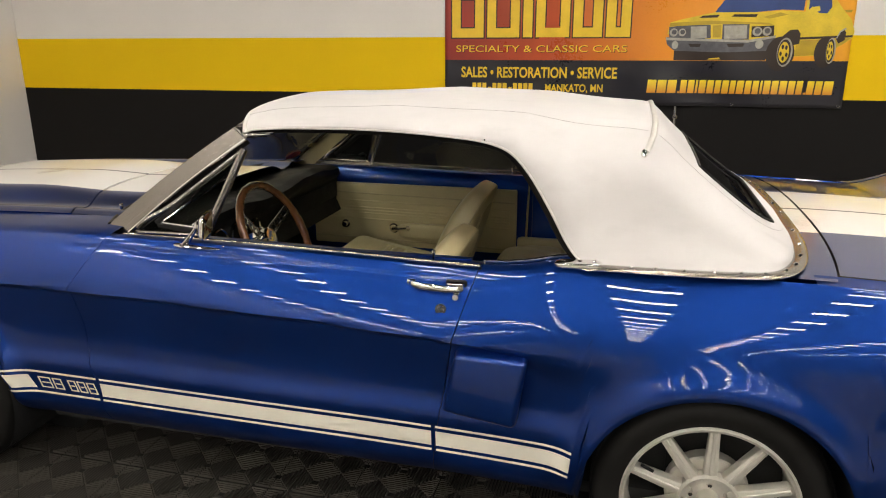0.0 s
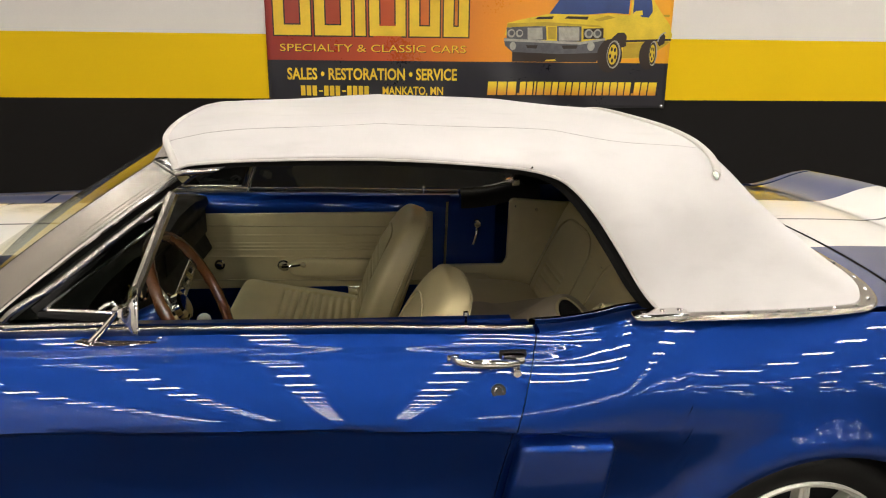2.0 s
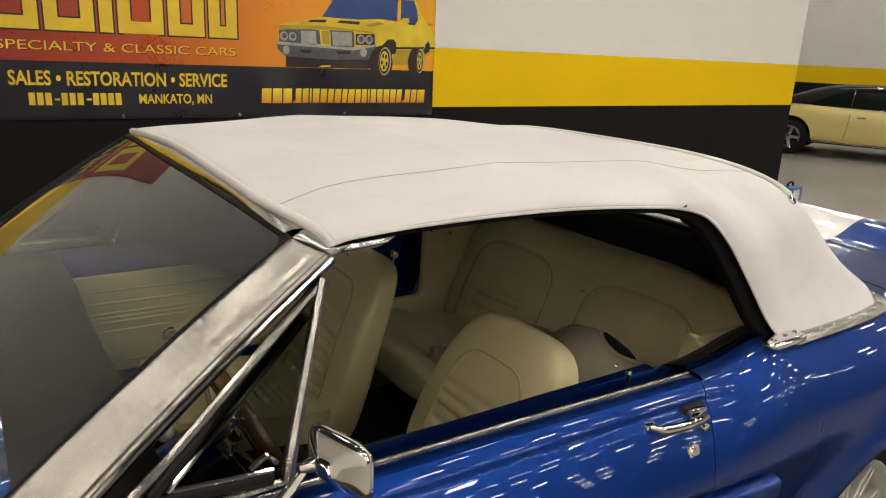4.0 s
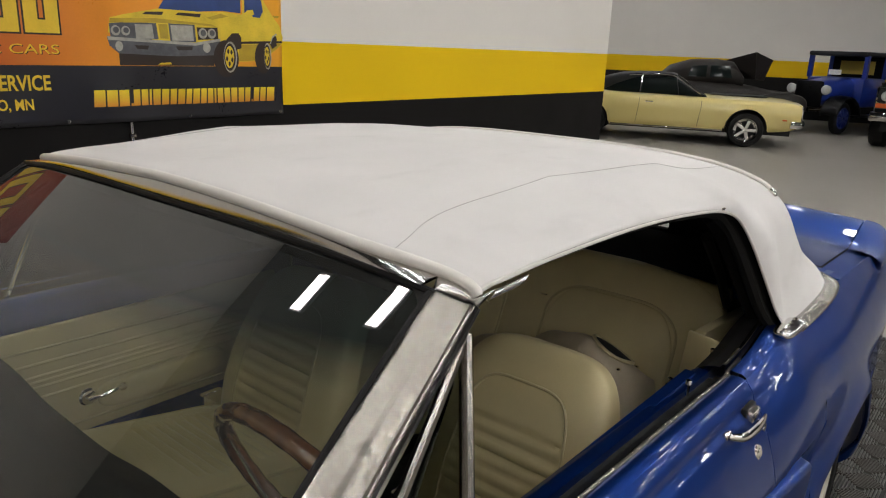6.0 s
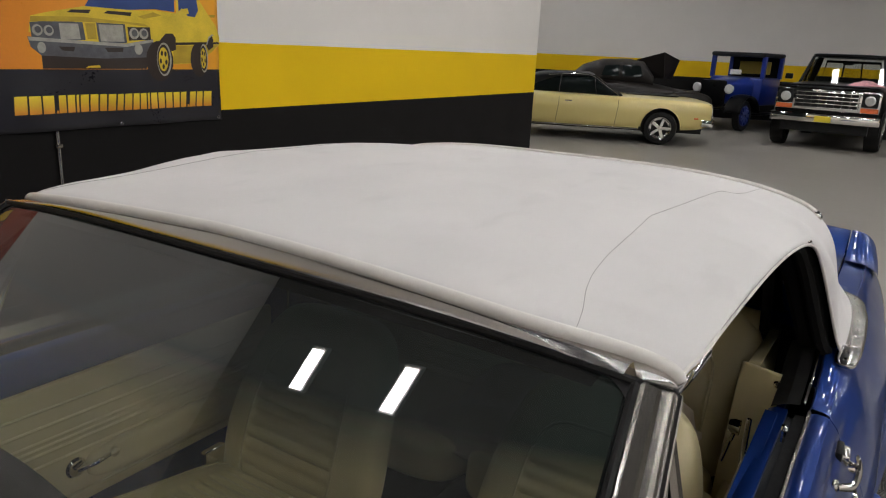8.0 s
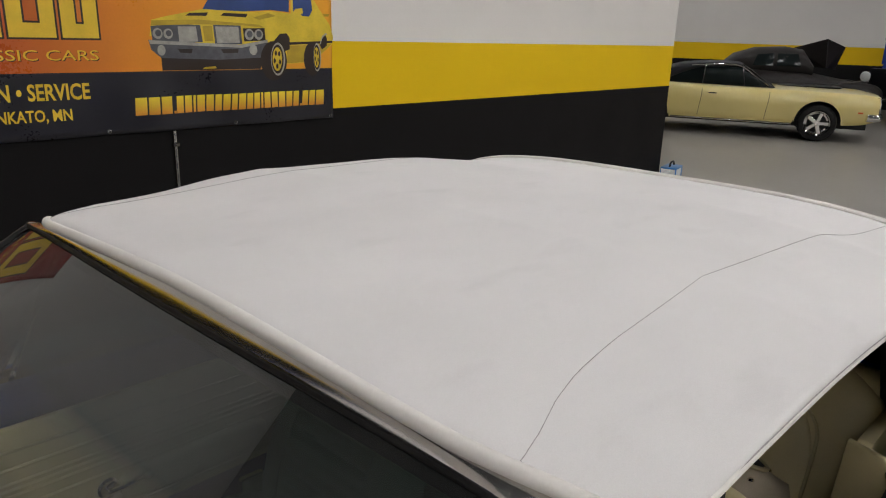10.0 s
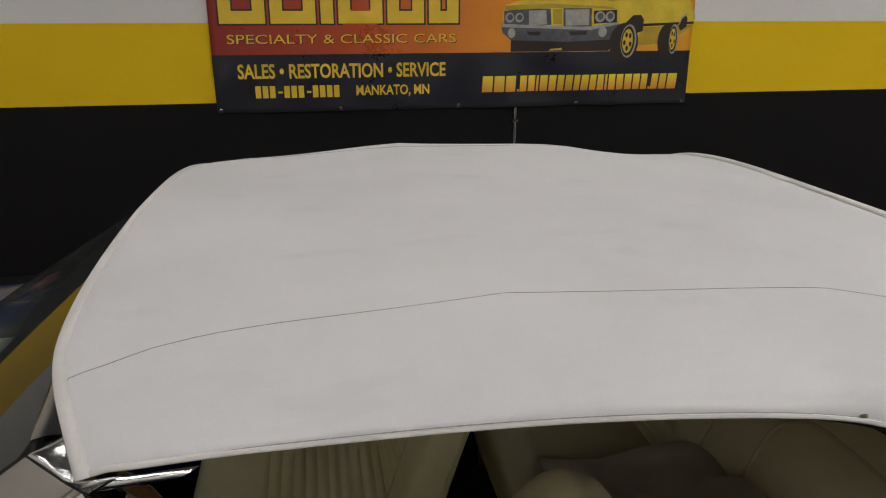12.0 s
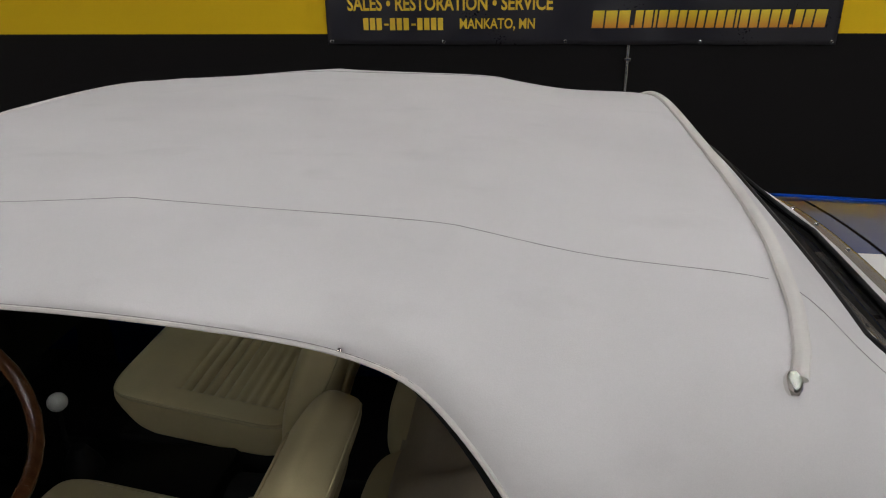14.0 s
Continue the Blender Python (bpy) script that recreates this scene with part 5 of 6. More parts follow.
# side trim inside: doors and quarters
for sign, dr, qt in ((-1, left_door, left_quarter), (1, right_door, right_quarter)):
    yi = 0.685
    p = new("door_trim")
    p.parent = dr
    part("trim_board", moved(boxed(-0.50, 0.585, sign * yi - 0.010, sign * yi + 0.010, 0.555, 0.885, bevel=0.008), Matrix()), M_VINYL, p, "parchment vinyl door board", smooth=40)
    part("door_inner_skin", boxed(-0.56, 0.66, sign * 0.705 - 0.012, sign * 0.705 + 0.012, 0.33, 0.955), M_BLUE, p, "painted inner door skin", smooth=0)
    face = sign * (yi - 0.011)
    for z in (0.838, 0.598):
        part("bright_bead", sweep([(-0.49, face, z), (0.575, face, z - 0.02)], 0.0035, 6), M_VINYL_SHADE, p)
    for z in (0.795, 0.760, 0.745, 0.730, 0.700):
        part("pressed_rib", sweep([(-0.47, face + sign * 0.003, z), (0.55, face + sign * 0.003, z - 0.015)], 0.0055, 8), M_VINYL, p)
    part("door_pocket", moved(cushion(0.40, 0.05, 0.085, 4, n=20), pose(0.17, face, 0.645)), M_VINYL, p, "padded pull pocket", smooth=60)
    part("window_crank", sweep(smooth_line([(-0.06, face - sign * 0.015, 0.655), (-0.02, face - sign * 0.025, 0.66), (0.03, face - sign * 0.02, 0.665)], 10), 0.006, 8), M_CHROME, p, "chrome window crank")
    esc = lathe([(0.0, -0.008), (0.020, -0.007), (0.026, -0.002), (0.026, 0.004)], 20)
    part("crank_plate", moved(esc if sign > 0 else mirrored(esc), Matrix.Translation((-0.055, face, 0.655))), M_CHROME, p)
    latch = lathe([(0.0, -0.030), (0.013, -0.028), (0.015, -0.012), (0.010, -0.006), (0.022, -0.003), (0.022, 0.004)], 20)
    part("latch_knob", moved(latch if sign > 0 else mirrored(latch), Matrix.Translation((-0.32, face, 0.665))), M_CHROME, p, "chrome door latch knob")
    part("crank_knob", moved(lathe([(0.0, -0.03), (0.012, -0.028), (0.014, -0.01), (0.018, 0.0)], 16) if sign > 0 else mirrored(lathe([(0.0, -0.03), (0.012, -0.028), (0.014, -0.01), (0.018, 0.0)], 16)), Matrix.Translation((0.03, face, 0.665))), M_CHROME, p)
    # rear quarter
    g = new("quarter_trim")
    g.parent = qt
    part("quarter_skin", boxed(0.655, 0.86, sign * 0.715 - 0.008, sign * 0.715 + 0.008, 0.50, 0.935), M_BLUE, g, "blue painted quarter inner skin", smooth=0)
    qb = prism([(0.60, sign * 0.645, 0.30), (0.60, sign * 0.645, 0.655), (0.62, sign * 0.645, 0.662), (0.885, sign * 0.645, 0.662), (0.900, sign * 0.645, 0.69), (0.905, sign * 0.645, 0.940), (0.92, sign * 0.645, 0.952), (1.27, sign * 0.645, 0.925), (1.27, sign * 0.645, 0.30)], (0, -sign * 0.03, 0), 0.006, 2)
    part("quarter_board", qb, M_VINYL, g, "parchment vinyl quarter board", smooth=40)
    # standing flap of the cover board, across the end of the rear seat
    if sign < 0:
        fl = prism([(0.915, sign * 0.600, 0.945), (0.838, sign * 0.722, 0.962), (0.800, sign * 0.715, 0.80), (0.735, sign * 0.690, 0.56), (0.830, sign * 0.590, 0.56)], (0.016, 0, 0), 0.005, 2)
        part("quarter_flap", fl, M_VINYL, g, "parchment vinyl flap with a snap", smooth=40)
        fsn = lathe([(0.0, -0.006), (0.006, -0.005), (0.009, 0.0)], 12, "x")
        part("flap_snap", moved(fsn, Matrix.Translation((0.840, sign * 0.692, 0.940))), M_CHROME, g)
    part("armrest", moved(cushion(0.20, 0.12, 0.07, 3.5, n=18), pose(0.72, sign * 0.56, 0.60)), M_VINYL, g, smooth=60)
    cr = sweep(smooth_line([(0.770, sign * 0.632, 0.84), (0.766, sign * 0.622, 0.80), (0.752, sign * 0.612, 0.755)], 10), 0.005, 8)
    part("quarter_crank", cr, M_CHROME, g, "chrome quarter window crank")
    kb = lathe([(0.0, -0.022), (0.014, -0.02), (0.019, -0.008), (0.019, 0.004)], 20)
    part("crank_hub", moved(kb if sign > 0 else mirrored(kb), Matrix.Translation((0.770, sign * 0.635, 0.842))), M_CHROME, g)
    part("door_edge_seal", sweep([(0.645, sign * 0.668, 0.93), (0.635, sign * 0.668, 0.60)], 0.006, 6), M_ALUM, g)
    for x, z in ((0.93, 0.92), (1.02, 0.905)):
        sn = lathe([(0.0, -0.005), (0.005, -0.004), (0.007, 0.0)], 12)
        part("board_snap", moved(sn if sign > 0 else mirrored(sn), Matrix.Translation((x, sign * 0.615, z))), M_CHROME, g)
# raised window in the right door
rw = part("side_window", prism([(-0.20, 0.745, 0.95), (0.70, 0.745, 0.945), (0.93, 0.735, 0.975), (0.80, 0.715, 1.22), (0.65, 0.71, 1.295), (-0.06, 0.70, 1.305)], (0, 0.005, 0)), M_SIDE_GLASS, right_door, "raised side window glass", smooth=0)
part("window_edge", sweep([(-0.205, 0.745, 0.95), (-0.06, 0.70, 1.30)], 0.006, 8), M_ALUM, right_door)
part("window_stop", boxed(0.93, 0.965, 0.715, 0.735, 0.985, 1.02, bevel=0.004), M_ALUM, right_quarter)
# stickers on the windshield
for u, v, r, colr in ((0.935, 0.12, 0.05, (0.42, 0.05, 0.04)), (0.965, 0.26, 0.03, (0.55, 0.45, 0.2))):
    def decal(a, c):
        return shield(u + r * 0.8 * (a - 0.5) * (1.2 - abs(c - 0.5)), v + r * 2.0 * (c - 0.5)) + Vector((0.006, 0, -0.003))
    part("window_sticker", sheet(decal, 8, 8), surface("sticker_print", colr, 0.5, vary=0.4, scale=60), glass_ob, "small faded paper sticker")


# ---- the banner on the partition ----
BAN_X0, BAN_X1, BAN_Z0, BAN_Z1, FIELD = -0.44, 2.62, 1.088, 2.30, 1.432


def cloth_y(x, z):
    fold = 0.014 * math.sin(9 * (x - 1.2) + 7 * (z - 1.1)) * math.exp(-(((x - 1.7) / 0.6) ** 2)) * step(1.9, 1.2, z) + 0.004 * math.sin(14 * x - 9 * z) * step(1.6, 1.15, z)
    return WALL_Y - 0.016 - fold - 0.003 * math.sin(5 * x)


banner = thing("banner", "printed vinyl banner in orange and black hung on the partition wall", "banner")
M_CLOTH = bands(surface("banner_print", (0.6, 0.2, 0.03), 0.30, vary=0.05, scale=3, fine=80, bump=0.02), 2, [(0, (0.018, 0.017, 0.022)), (FIELD, (0.5, 0.2, 0.03))])
# red to orange fade of the printed ground
nt = M_CLOTH.node_tree
fade_at = nt.nodes.new("ShaderNodeSeparateXYZ")
nt.links.new(next(q for q in nt.nodes if q.type == "TEX_COORD").outputs["Object"], fade_at.inputs[0])
fade = nt.nodes.new("ShaderNodeValToRGB")
span = nt.nodes.new("ShaderNodeMapRange")
span.inputs["From Min"].default_value, span.inputs["From Max"].default_value = BAN_X0, BAN_X1
nt.links.new(fade_at.outputs[0], span.inputs["Value"])
nt.links.new(span.outputs["Result"], fade.inputs[0])
fade.color_ramp.elements[0].color, fade.color_ramp.elements[1].color = (0.26, 0.022, 0.016, 1), (0.80, 0.36, 0.02, 1)
mid = fade.color_ramp.elements.new(0.30)
mid.color = (0.48, 0.075, 0.018, 1)
mid = fade.color_ramp.elements.new(0.60)
mid.color = (0.78, 0.28, 0.02, 1)
nt.links.new(fade.outputs[0], next(q for q in nt.nodes if q.type == "MIX").inputs["B"])
sh = part("cloth", sheet(lambda u, v: ((x := BAN_X0 + (BAN_X1 - BAN_X0) * u), cloth_y(x, (z := BAN_Z0 + (BAN_Z1 - BAN_Z0) * v)), z), 90, 40), M_CLOTH, banner, "orange and black printed vinyl sheet", smooth=70)
sh.modifiers.new("thickness", "SOLIDIFY").thickness = 0.002
M_PRINT_YELLOW = surface("yellow_print", (0.78, 0.52, 0.03), 0.4, vary=0.12, scale=8)
M_PRINT_FADE = surface("yellow_to_orange_print", (0.8, 0.5, 0.03), 0.4, vary=0.1, scale=8)
nt = M_PRINT_FADE.node_tree
fade_z = nt.nodes.new("ShaderNodeSeparateXYZ")
nt.links.new(next(q for q in nt.nodes if q.type == "TEX_COORD").outputs["Object"], fade_z.inputs[0])
fade_span = nt.nodes.new("ShaderNodeMapRange")
fade_span.inputs["From Min"].default_value, fade_span.inputs["From Max"].default_value = 1.18, 1.28
nt.links.new(fade_z.outputs[2], fade_span.inputs["Value"])
fade_mix = nt.nodes.new("ShaderNodeMix")
fade_mix.data_type = "RGBA"
fade_mix.inputs["A"].default_value, fade_mix.inputs["B"].default_value = (0.62, 0.20, 0.02, 1), (0.84, 0.64, 0.03, 1)
nt.links.new(fade_span.outputs["Result"], fade_mix.inputs["Factor"])
nt.links.new(fade_mix.outputs["Result"], next(q for q in nt.nodes if q.type == "VECT_MATH").inputs[0])
M_PRINT_DARK = surface("dark_print", (0.03, 0.018, 0.012), 0.4)
M_PRINT_GREY = surface("grey_print", (0.09, 0.09, 0.10), 0.4, vary=0.3, scale=25)
M_PRINT_PALE = surface("pale_print", (0.36, 0.34, 0.30), 0.4, vary=0.25, scale=30)
M_PRINT_BLUE = surface("blue_print", (0.03, 0.06, 0.20), 0.4, vary=0.2)
M_PRINT_CAR = surface("car_yellow_print", (0.70, 0.50, 0.03), 0.4, vary=0.2, scale=9)


def lay(bm, layer):
    """Lays a flat print (x, z in y = 0) on the cloth."""
    for q in bm.verts:
        q.co.y = cloth_y(q.co.x, q.co.z) - 0.0015 - 0.0008 * layer
    return bm


def lettering(words, x0, x1, z0, z1, material, layer=3, grow=0.0):
    cu = bpy.data.curves.new("words", "FONT")
    cu.body = words
    cu.resolution_u = 3
    cu.offset = grow * 4
    ob = new("words", cu)
    me = bpy.data.meshes.new_from_object(ob.evaluated_get(bpy.context.evaluated_depsgraph_get()))
    bpy.data.objects.remove(ob)
    bm = bmesh.new()
    bm.from_mesh(me)
    bpy.data.meshes.remove(me)
    xs, ys = [q.co.x for q in bm.verts], [q.co.y for q in bm.verts]
    for q in bm.verts:
        q.co = (x0 + (q.co.x - min(xs)) / (max(xs) - min(xs)) * (x1 - x0), 0, z0 + (q.co.y - min(ys)) / (max(ys) - min(ys)) * (z1 - z0))
    # every letter is a piece of its own
    left = set(bm.verts)
    while left:
        stack, island = [left.pop()], []
        while stack:
            q = stack.pop()
            island.append(q)
            for e in q.link_edges:
                o = e.other_vert(q)
                if o in left:
                    left.discard(o)
                    stack.append(o)
        glyph, twin = bmesh.new(), {}
        for q in island:
            twin[q] = glyph.verts.new(q.co)
        for fc in {fc for q in island for fc in q.link_faces}:
            glyph.faces.new([twin[q] for q in fc.verts])
        part("letter", lay(glyph, layer), material, banner, smooth=0)
    bm.free()


def fatten(words, x0, x1, z0, z1, grow):
    """Bold lettering: the outline of the words grown outwards."""
    lettering(words, x0, x1, z0, z1, M_PRINT_YELLOW, 3, grow)


def flat(points, material, layer, name="print"):
    bm = bmesh.new()
    bm.faces.new([bm.verts.new((x, 0, z)) for x, z in points])
    bmesh.ops.triangulate(bm, faces=bm.faces)
    for _ in range(3):
        long = [e for e in bm.edges if e.calc_length() > 0.07]
        if long:
            bmesh.ops.subdivide_edges(bm, edges=long, cuts=2)
            bmesh.ops.triangulate(bm, faces=bm.faces)
    return part(name, lay(bm, layer), material, banner, smooth=0)


def ring_print(x0, x1, z0, z1, t, material, layer):
    bm = bmesh.new()
    for a, c, d, e in ((x0, x1, z0, z0 + t), (x0, x1, z1 - t, z1), (x0, x0 + t, z0 + t, z1 - t), (x1 - t, x1, z0 + t, z1 - t)):
        bm.faces.new([bm.verts.new(p) for p in ((a, 0, d), (c, 0, d), (c, 0, e), (a, 0, e))])
    return part("title_block", lay(bm, layer), material, banner, smooth=0)


# the trade name as plain blocks in its colours
for x0, w in ((-0.38, 0.265), (-0.085, 0.265), (0.21, 0.075), (0.315, 0.265), (0.61, 0.225), (0.865, 0.185)):
    if w < 0.1:
        flat([(x0 - 0.01, 1.60), (x0 + w + 0.01, 1.60), (x0 + w + 0.01, 1.99), (x0 - 0.01, 1.99)], M_PRINT_DARK, 1, "title_block")
        flat([(x0, 1.61), (x0 + w, 1.61), (x0 + w, 1.98), (x0, 1.98)], M_PRINT_YELLOW, 2, "title_block")
    else:
        ring_print(x0 - 0.01, x0 + w + 0.01, 1.60, 1.99, 0.092, M_PRINT_DARK, 1)
        ring_print(x0, x0 + w, 1.61, 1.98, 0.072, M_PRINT_YELLOW, 2)
lettering("SPECIALTY & CLASSIC CARS", -0.345, 1.035, 1.495, 1.548, M_PRINT_YELLOW)
lettering("SPECIALTY & CLASSIC CARS", -0.340, 1.040, 1.491, 1.544, M_PRINT_DARK, 1)
fatten("SALES \u2022 RESTORATION \u2022 SERVICE", -0.30, 0.97, 1.29, 1.378, 0.006)
fatten("MANKATO, MN", 0.405, 0.865, 1.172, 1.245, 0.005)
# the telephone number and the web address as plain bars
for k in range(12):
    x = -0.205 + 0.043 * k
    if k in (3, 7):
        flat([(x + 0.006, 1.203), (x + 0.034, 1.203), (x + 0.034, 1.215), (x + 0.006, 1.215)], M_PRINT_YELLOW, 3, "number_bar")
    else:
        flat([(x, 1.175), (x + 0.033, 1.175), (x + 0.033, 1.248), (x, 1.248)], M_PRINT_YELLOW, 3, "number_bar")
widths = [1.35, 1.35, 1.35, 0.35, 1, 1, 0.45, 1.05, 1, 0.9, 1, 0.85, 1.05, 0.95, 0.95, 0.45, 1, 1, 1.05, 1, 0.95, 0.35, 1, 1, 1.3]
unit = 1.345 / sum(widths)
x = 1.205
for k, w in enumerate(widths):
    w *= unit
    if k in (3, 21):
        flat([(x + 0.002, 1.186), (x + w - 0.002, 1.186), (x + w - 0.002, 1.202), (x + 0.002, 1.202)], M_PRINT_FADE, 3, "address_bar")
    else:
        flat([(x, 1.186), (x + w - 0.010, 1.187), (x + w - 0.004, 1.287), (x + 0.006, 1.286)], M_PRINT_FADE, 3, "address_bar")
    x += w


def spot(px, py):
    """A place on the banner's car picture, from its own sketch units."""
    return (1.20 + (px - 1143) * 0.00404, 1.432 + (108 - py) * 0.00408)


def outline(points, material, layer):
    return flat([spot(*p) for p in points], material, layer, "picture_patch")


def oval(px, py, rx, ry, material, layer, n=28):
    return outline([(px + rx * math.cos(k * math.tau / n), py + ry * math.sin(k * math.tau / n)) for k in range(n)], material, layer)


def sketch(points, material, layer):
    """Patches of the printed car, in the picture's own third units."""
    return outline([(1140 + a / 3, b / 3) for a, b in points], material, layer)


def disc(a, b, ra, rb, material, layer):
    return oval(1140 + a / 3, b / 3, ra / 3, rb / 3, material, layer)


M_PRINT_SHADE = surface("car_shade_print", (0.46, 0.31, 0.02), 0.4, vary=0.25, scale=12)
sketch([(150, 268), (660, 268), (640, 322), (150, 322)], M_PRINT_DARK, 1)
sketch([(105, 180), (118, 115), (185, 98), (270, 82), (350, 64), (600, 66), (700, 58), (818, 66), (822, -60), (930, -60), (955, -4), (1010, 66), (1050, 110), (1072, 170), (1066, 205), (1020, 238), (975, 268), (890, 295), (790, 300), (700, 275), (400, 215)], M_PRINT_CAR, 1)
sketch([(790, 216), (1062, 203), (1020, 238), (940, 275), (890, 292), (790, 298)], M_PRINT_SHADE, 2)
sketch([(352, 64), (412, -12), (440, -60), (812, -60), (808, 60), (700, 54), (560, 66)], M_PRINT_BLUE, 2)
sketch([(832, -55), (915, -55), (938, -6), (946, 44), (926, 76), (884, 74), (850, 40), (832, 58)], M_PRINT_BLUE, 2)
sketch([(112, 140), (215, 131), (335, 130), (342, 202), (220, 210), (116, 202)], M_PRINT_GREY, 2)
sketch([(398, 128), (540, 128), (545, 210), (402, 212)], M_PRINT_GREY, 2)
sketch([(552, 140), (668, 136), (672, 192), (556, 198)], M_PRINT_DARK, 2)
sketch([(230, 139), (314, 137), (320, 200), (234, 204)], M_PRINT_PALE, 3)
sketch([(408, 135), (528, 133), (532, 204), (412, 206)], M_PRINT_PALE, 3)
sketch([(346, 134), (392, 132), (394, 198), (352, 198)], M_PRINT_SHADE, 2)
sketch([(98, 196), (340, 206), (540, 212), (682, 188), (682, 216), (655, 270), (420, 278), (150, 270), (108, 236)], M_PRINT_GREY, 3)
sketch([(99, 197), (340, 206), (540, 212), (682, 189), (682, 201), (540, 226), (340, 219), (103, 212)], M_PRINT_PALE, 4)
sketch([(224, 232), (292, 232), (286, 250), (236, 248)], M_PRINT_DARK, 4)
sketch([(428, 232), (522, 230), (518, 248), (440, 250)], M_PRINT_DARK, 4)
for a, b, r in ((140, 170, 22), (186, 170, 21), (584, 167, 25), (634, 166, 24)):
    disc(a, b, r, r, M_PRINT_PALE, 4)
    disc(a + 2, b - 2, r * 0.6, r * 0.6, M_PRINT_GREY, 5)
disc(152, 238, 18, 22, M_PRINT_PALE, 5)
disc(602, 235, 22, 24, M_PRINT_PALE, 5)
sketch([(268, 94), (288, 82), (378, 77), (368, 92)], M_PRINT_DARK, 3)
sketch([(438, 88), (456, 76), (578, 76), (570, 92)], M_PRINT_DARK, 3)
sketch([(608, 92), (690, 68), (735, 80), (640, 100)], M_PRINT_SHADE, 3)
sketch([(118, 118), (330, 108), (640, 122), (664, 134), (540, 126), (330, 128), (114, 138)], M_PRINT_SHADE, 2)
sketch([(672, 205), (800, 199), (1066, 189), (1066, 200), (800, 211), (674, 214)], M_PRINT_DARK, 3)
sketch([(690, 235), (720, 190), (752, 160), (790, 158), (806, 178), (806, 232), (780, 240)], M_PRINT_DARK, 3)
sketch([(985, 205), (1002, 170), (1022, 160), (1032, 176), (1030, 214), (1000, 232)], M_PRINT_DARK, 3)
sketch([(985, 205), (1002, 166), (1024, 152), (1036, 158), (1022, 162), (1004, 176), (992, 206)], M_PRINT_PALE, 4)
for a, b, ra, rb, rim_a, rim_ra in ((714, 286, 74, 92, 738, 40), (938, 278, 52, 82, 968, 24)):
    disc(a, b, ra, rb, M_PRINT_DARK, 4)
    disc(rim_a, b - 8, rim_ra, rb * 0.84, M_PRINT_PALE, 5)
    disc(rim_a - 3, b - 8, rim_ra * 0.84, rb * 0.74, M_PRINT_DARK, 6)
    disc(rim_a - 5, b - 8, rim_ra * 0.66, rb * 0.60, M_PRINT_CAR, 7)
    for k in range(5):
        c = k * math.tau / 5 + 0.4
        disc(rim_a - 5 + rim_ra * 0.40 * math.cos(c), b - 8 + rb * 0.36 * math.sin(c), rim_ra * 0.16, rb * 0.13, M_PRINT_DARK, 8)
sketch([(846, 44), (884, 38), (890, 62), (858, 70)], M_PRINT_CAR, 4)
sketch([(1008, 60), (1048, 60), (1044, 72), (1018, 72)], M_PRINT_SHADE, 3)
sketch([(334, 318), (345, 310), (396, 306), (402, 316)], M_PRINT_CAR, 3)
for x in (-0.415, 0.305, 1.055, 1.850, 2.595):
    g = lathe([(0.006, 0.0), (0.007, -0.003), (0.011, -0.002), (0.012, 0.001)], 18)
    part("grommet", moved(g, Matrix.Translation((x, cloth_y(x, 1.105) - 0.002, 1.106))), M_ALUM, banner, "metal grommet")

conduit = thing("conduit", "thin grey metal conduit running down the partition wall", "pipe")
part("tube", sweep([(1.435, WALL_Y - 0.012, 0.11), (1.435, WALL_Y - 0.012, 1.084)], 0.010, 12), M_ALUM, conduit)
for z in (0.66, 1.0):
    part("clip", boxed(1.415, 1.455, WALL_Y - 0.025, WALL_Y - 0.002, z - 0.012, z + 0.012, bevel=0.003), M_STEEL, conduit)

# packed charger at the end of the partition
carton = thing("battery_charger", "small blue and white boxed battery charger on the floor", "charger", pose(7.86, 3.16, 0.0, 0, 0, 12))
part("carton_box", boxed(-0.16, 0.16, -0.10, 0.10, 0, 0.17, bevel=0.012), surface("blue_plastic", (0.03, 0.16, 0.42), 0.35, vary=0.1), carton)
part("carton_label", boxed(-0.162, -0.158, -0.085, 0.085, 0.02, 0.15), surface("white_label", (0.7, 0.7, 0.7), 0.5, vary=0.3, scale=40), carton)
part("label_face", boxed(-0.15, 0.06, -0.1035, -0.0995, 0.02, 0.15), surface("white_label_face", (0.7, 0.7, 0.7), 0.5, vary=0.3, scale=40), carton)
part("carton_handle", sweep(smooth_line([(-0.10, 0, 0.17), (-0.07, 0, 0.215), (0.07, 0, 0.215), (0.10, 0, 0.17)], 12), 0.012, 8), M_RUBBER, carton)


# ---- parked vehicles at the far end of the hall ----
def loft(sections, n=40, power=5.0, bm=None):
    """A closed body through sections of (x, half width, low, high)."""
    bm = bm or bmesh.new()
    rings = []
    for x, w, lo, hi in sections:
        ring = []
        for k in range(n):
            a = k * math.tau / n
            c, s = math.cos(a), math.sin(a)
            ring.append(bm.verts.new((x, w * math.copysign(abs(c) ** (2 / power), c), (lo + hi) / 2 + (hi - lo) / 2 * math.copysign(abs(s) ** (2 / power), s))))
        rings.append(ring)
    for a, c in zip(rings, rings[1:]):
        for k in range(n):
            bm.faces.new((a[k], a[(k + 1) % n], c[(k + 1) % n], c[k]))
    bm.faces.new(rings[0])
    bm.faces.new(rings[-1][::-1])
    return bm


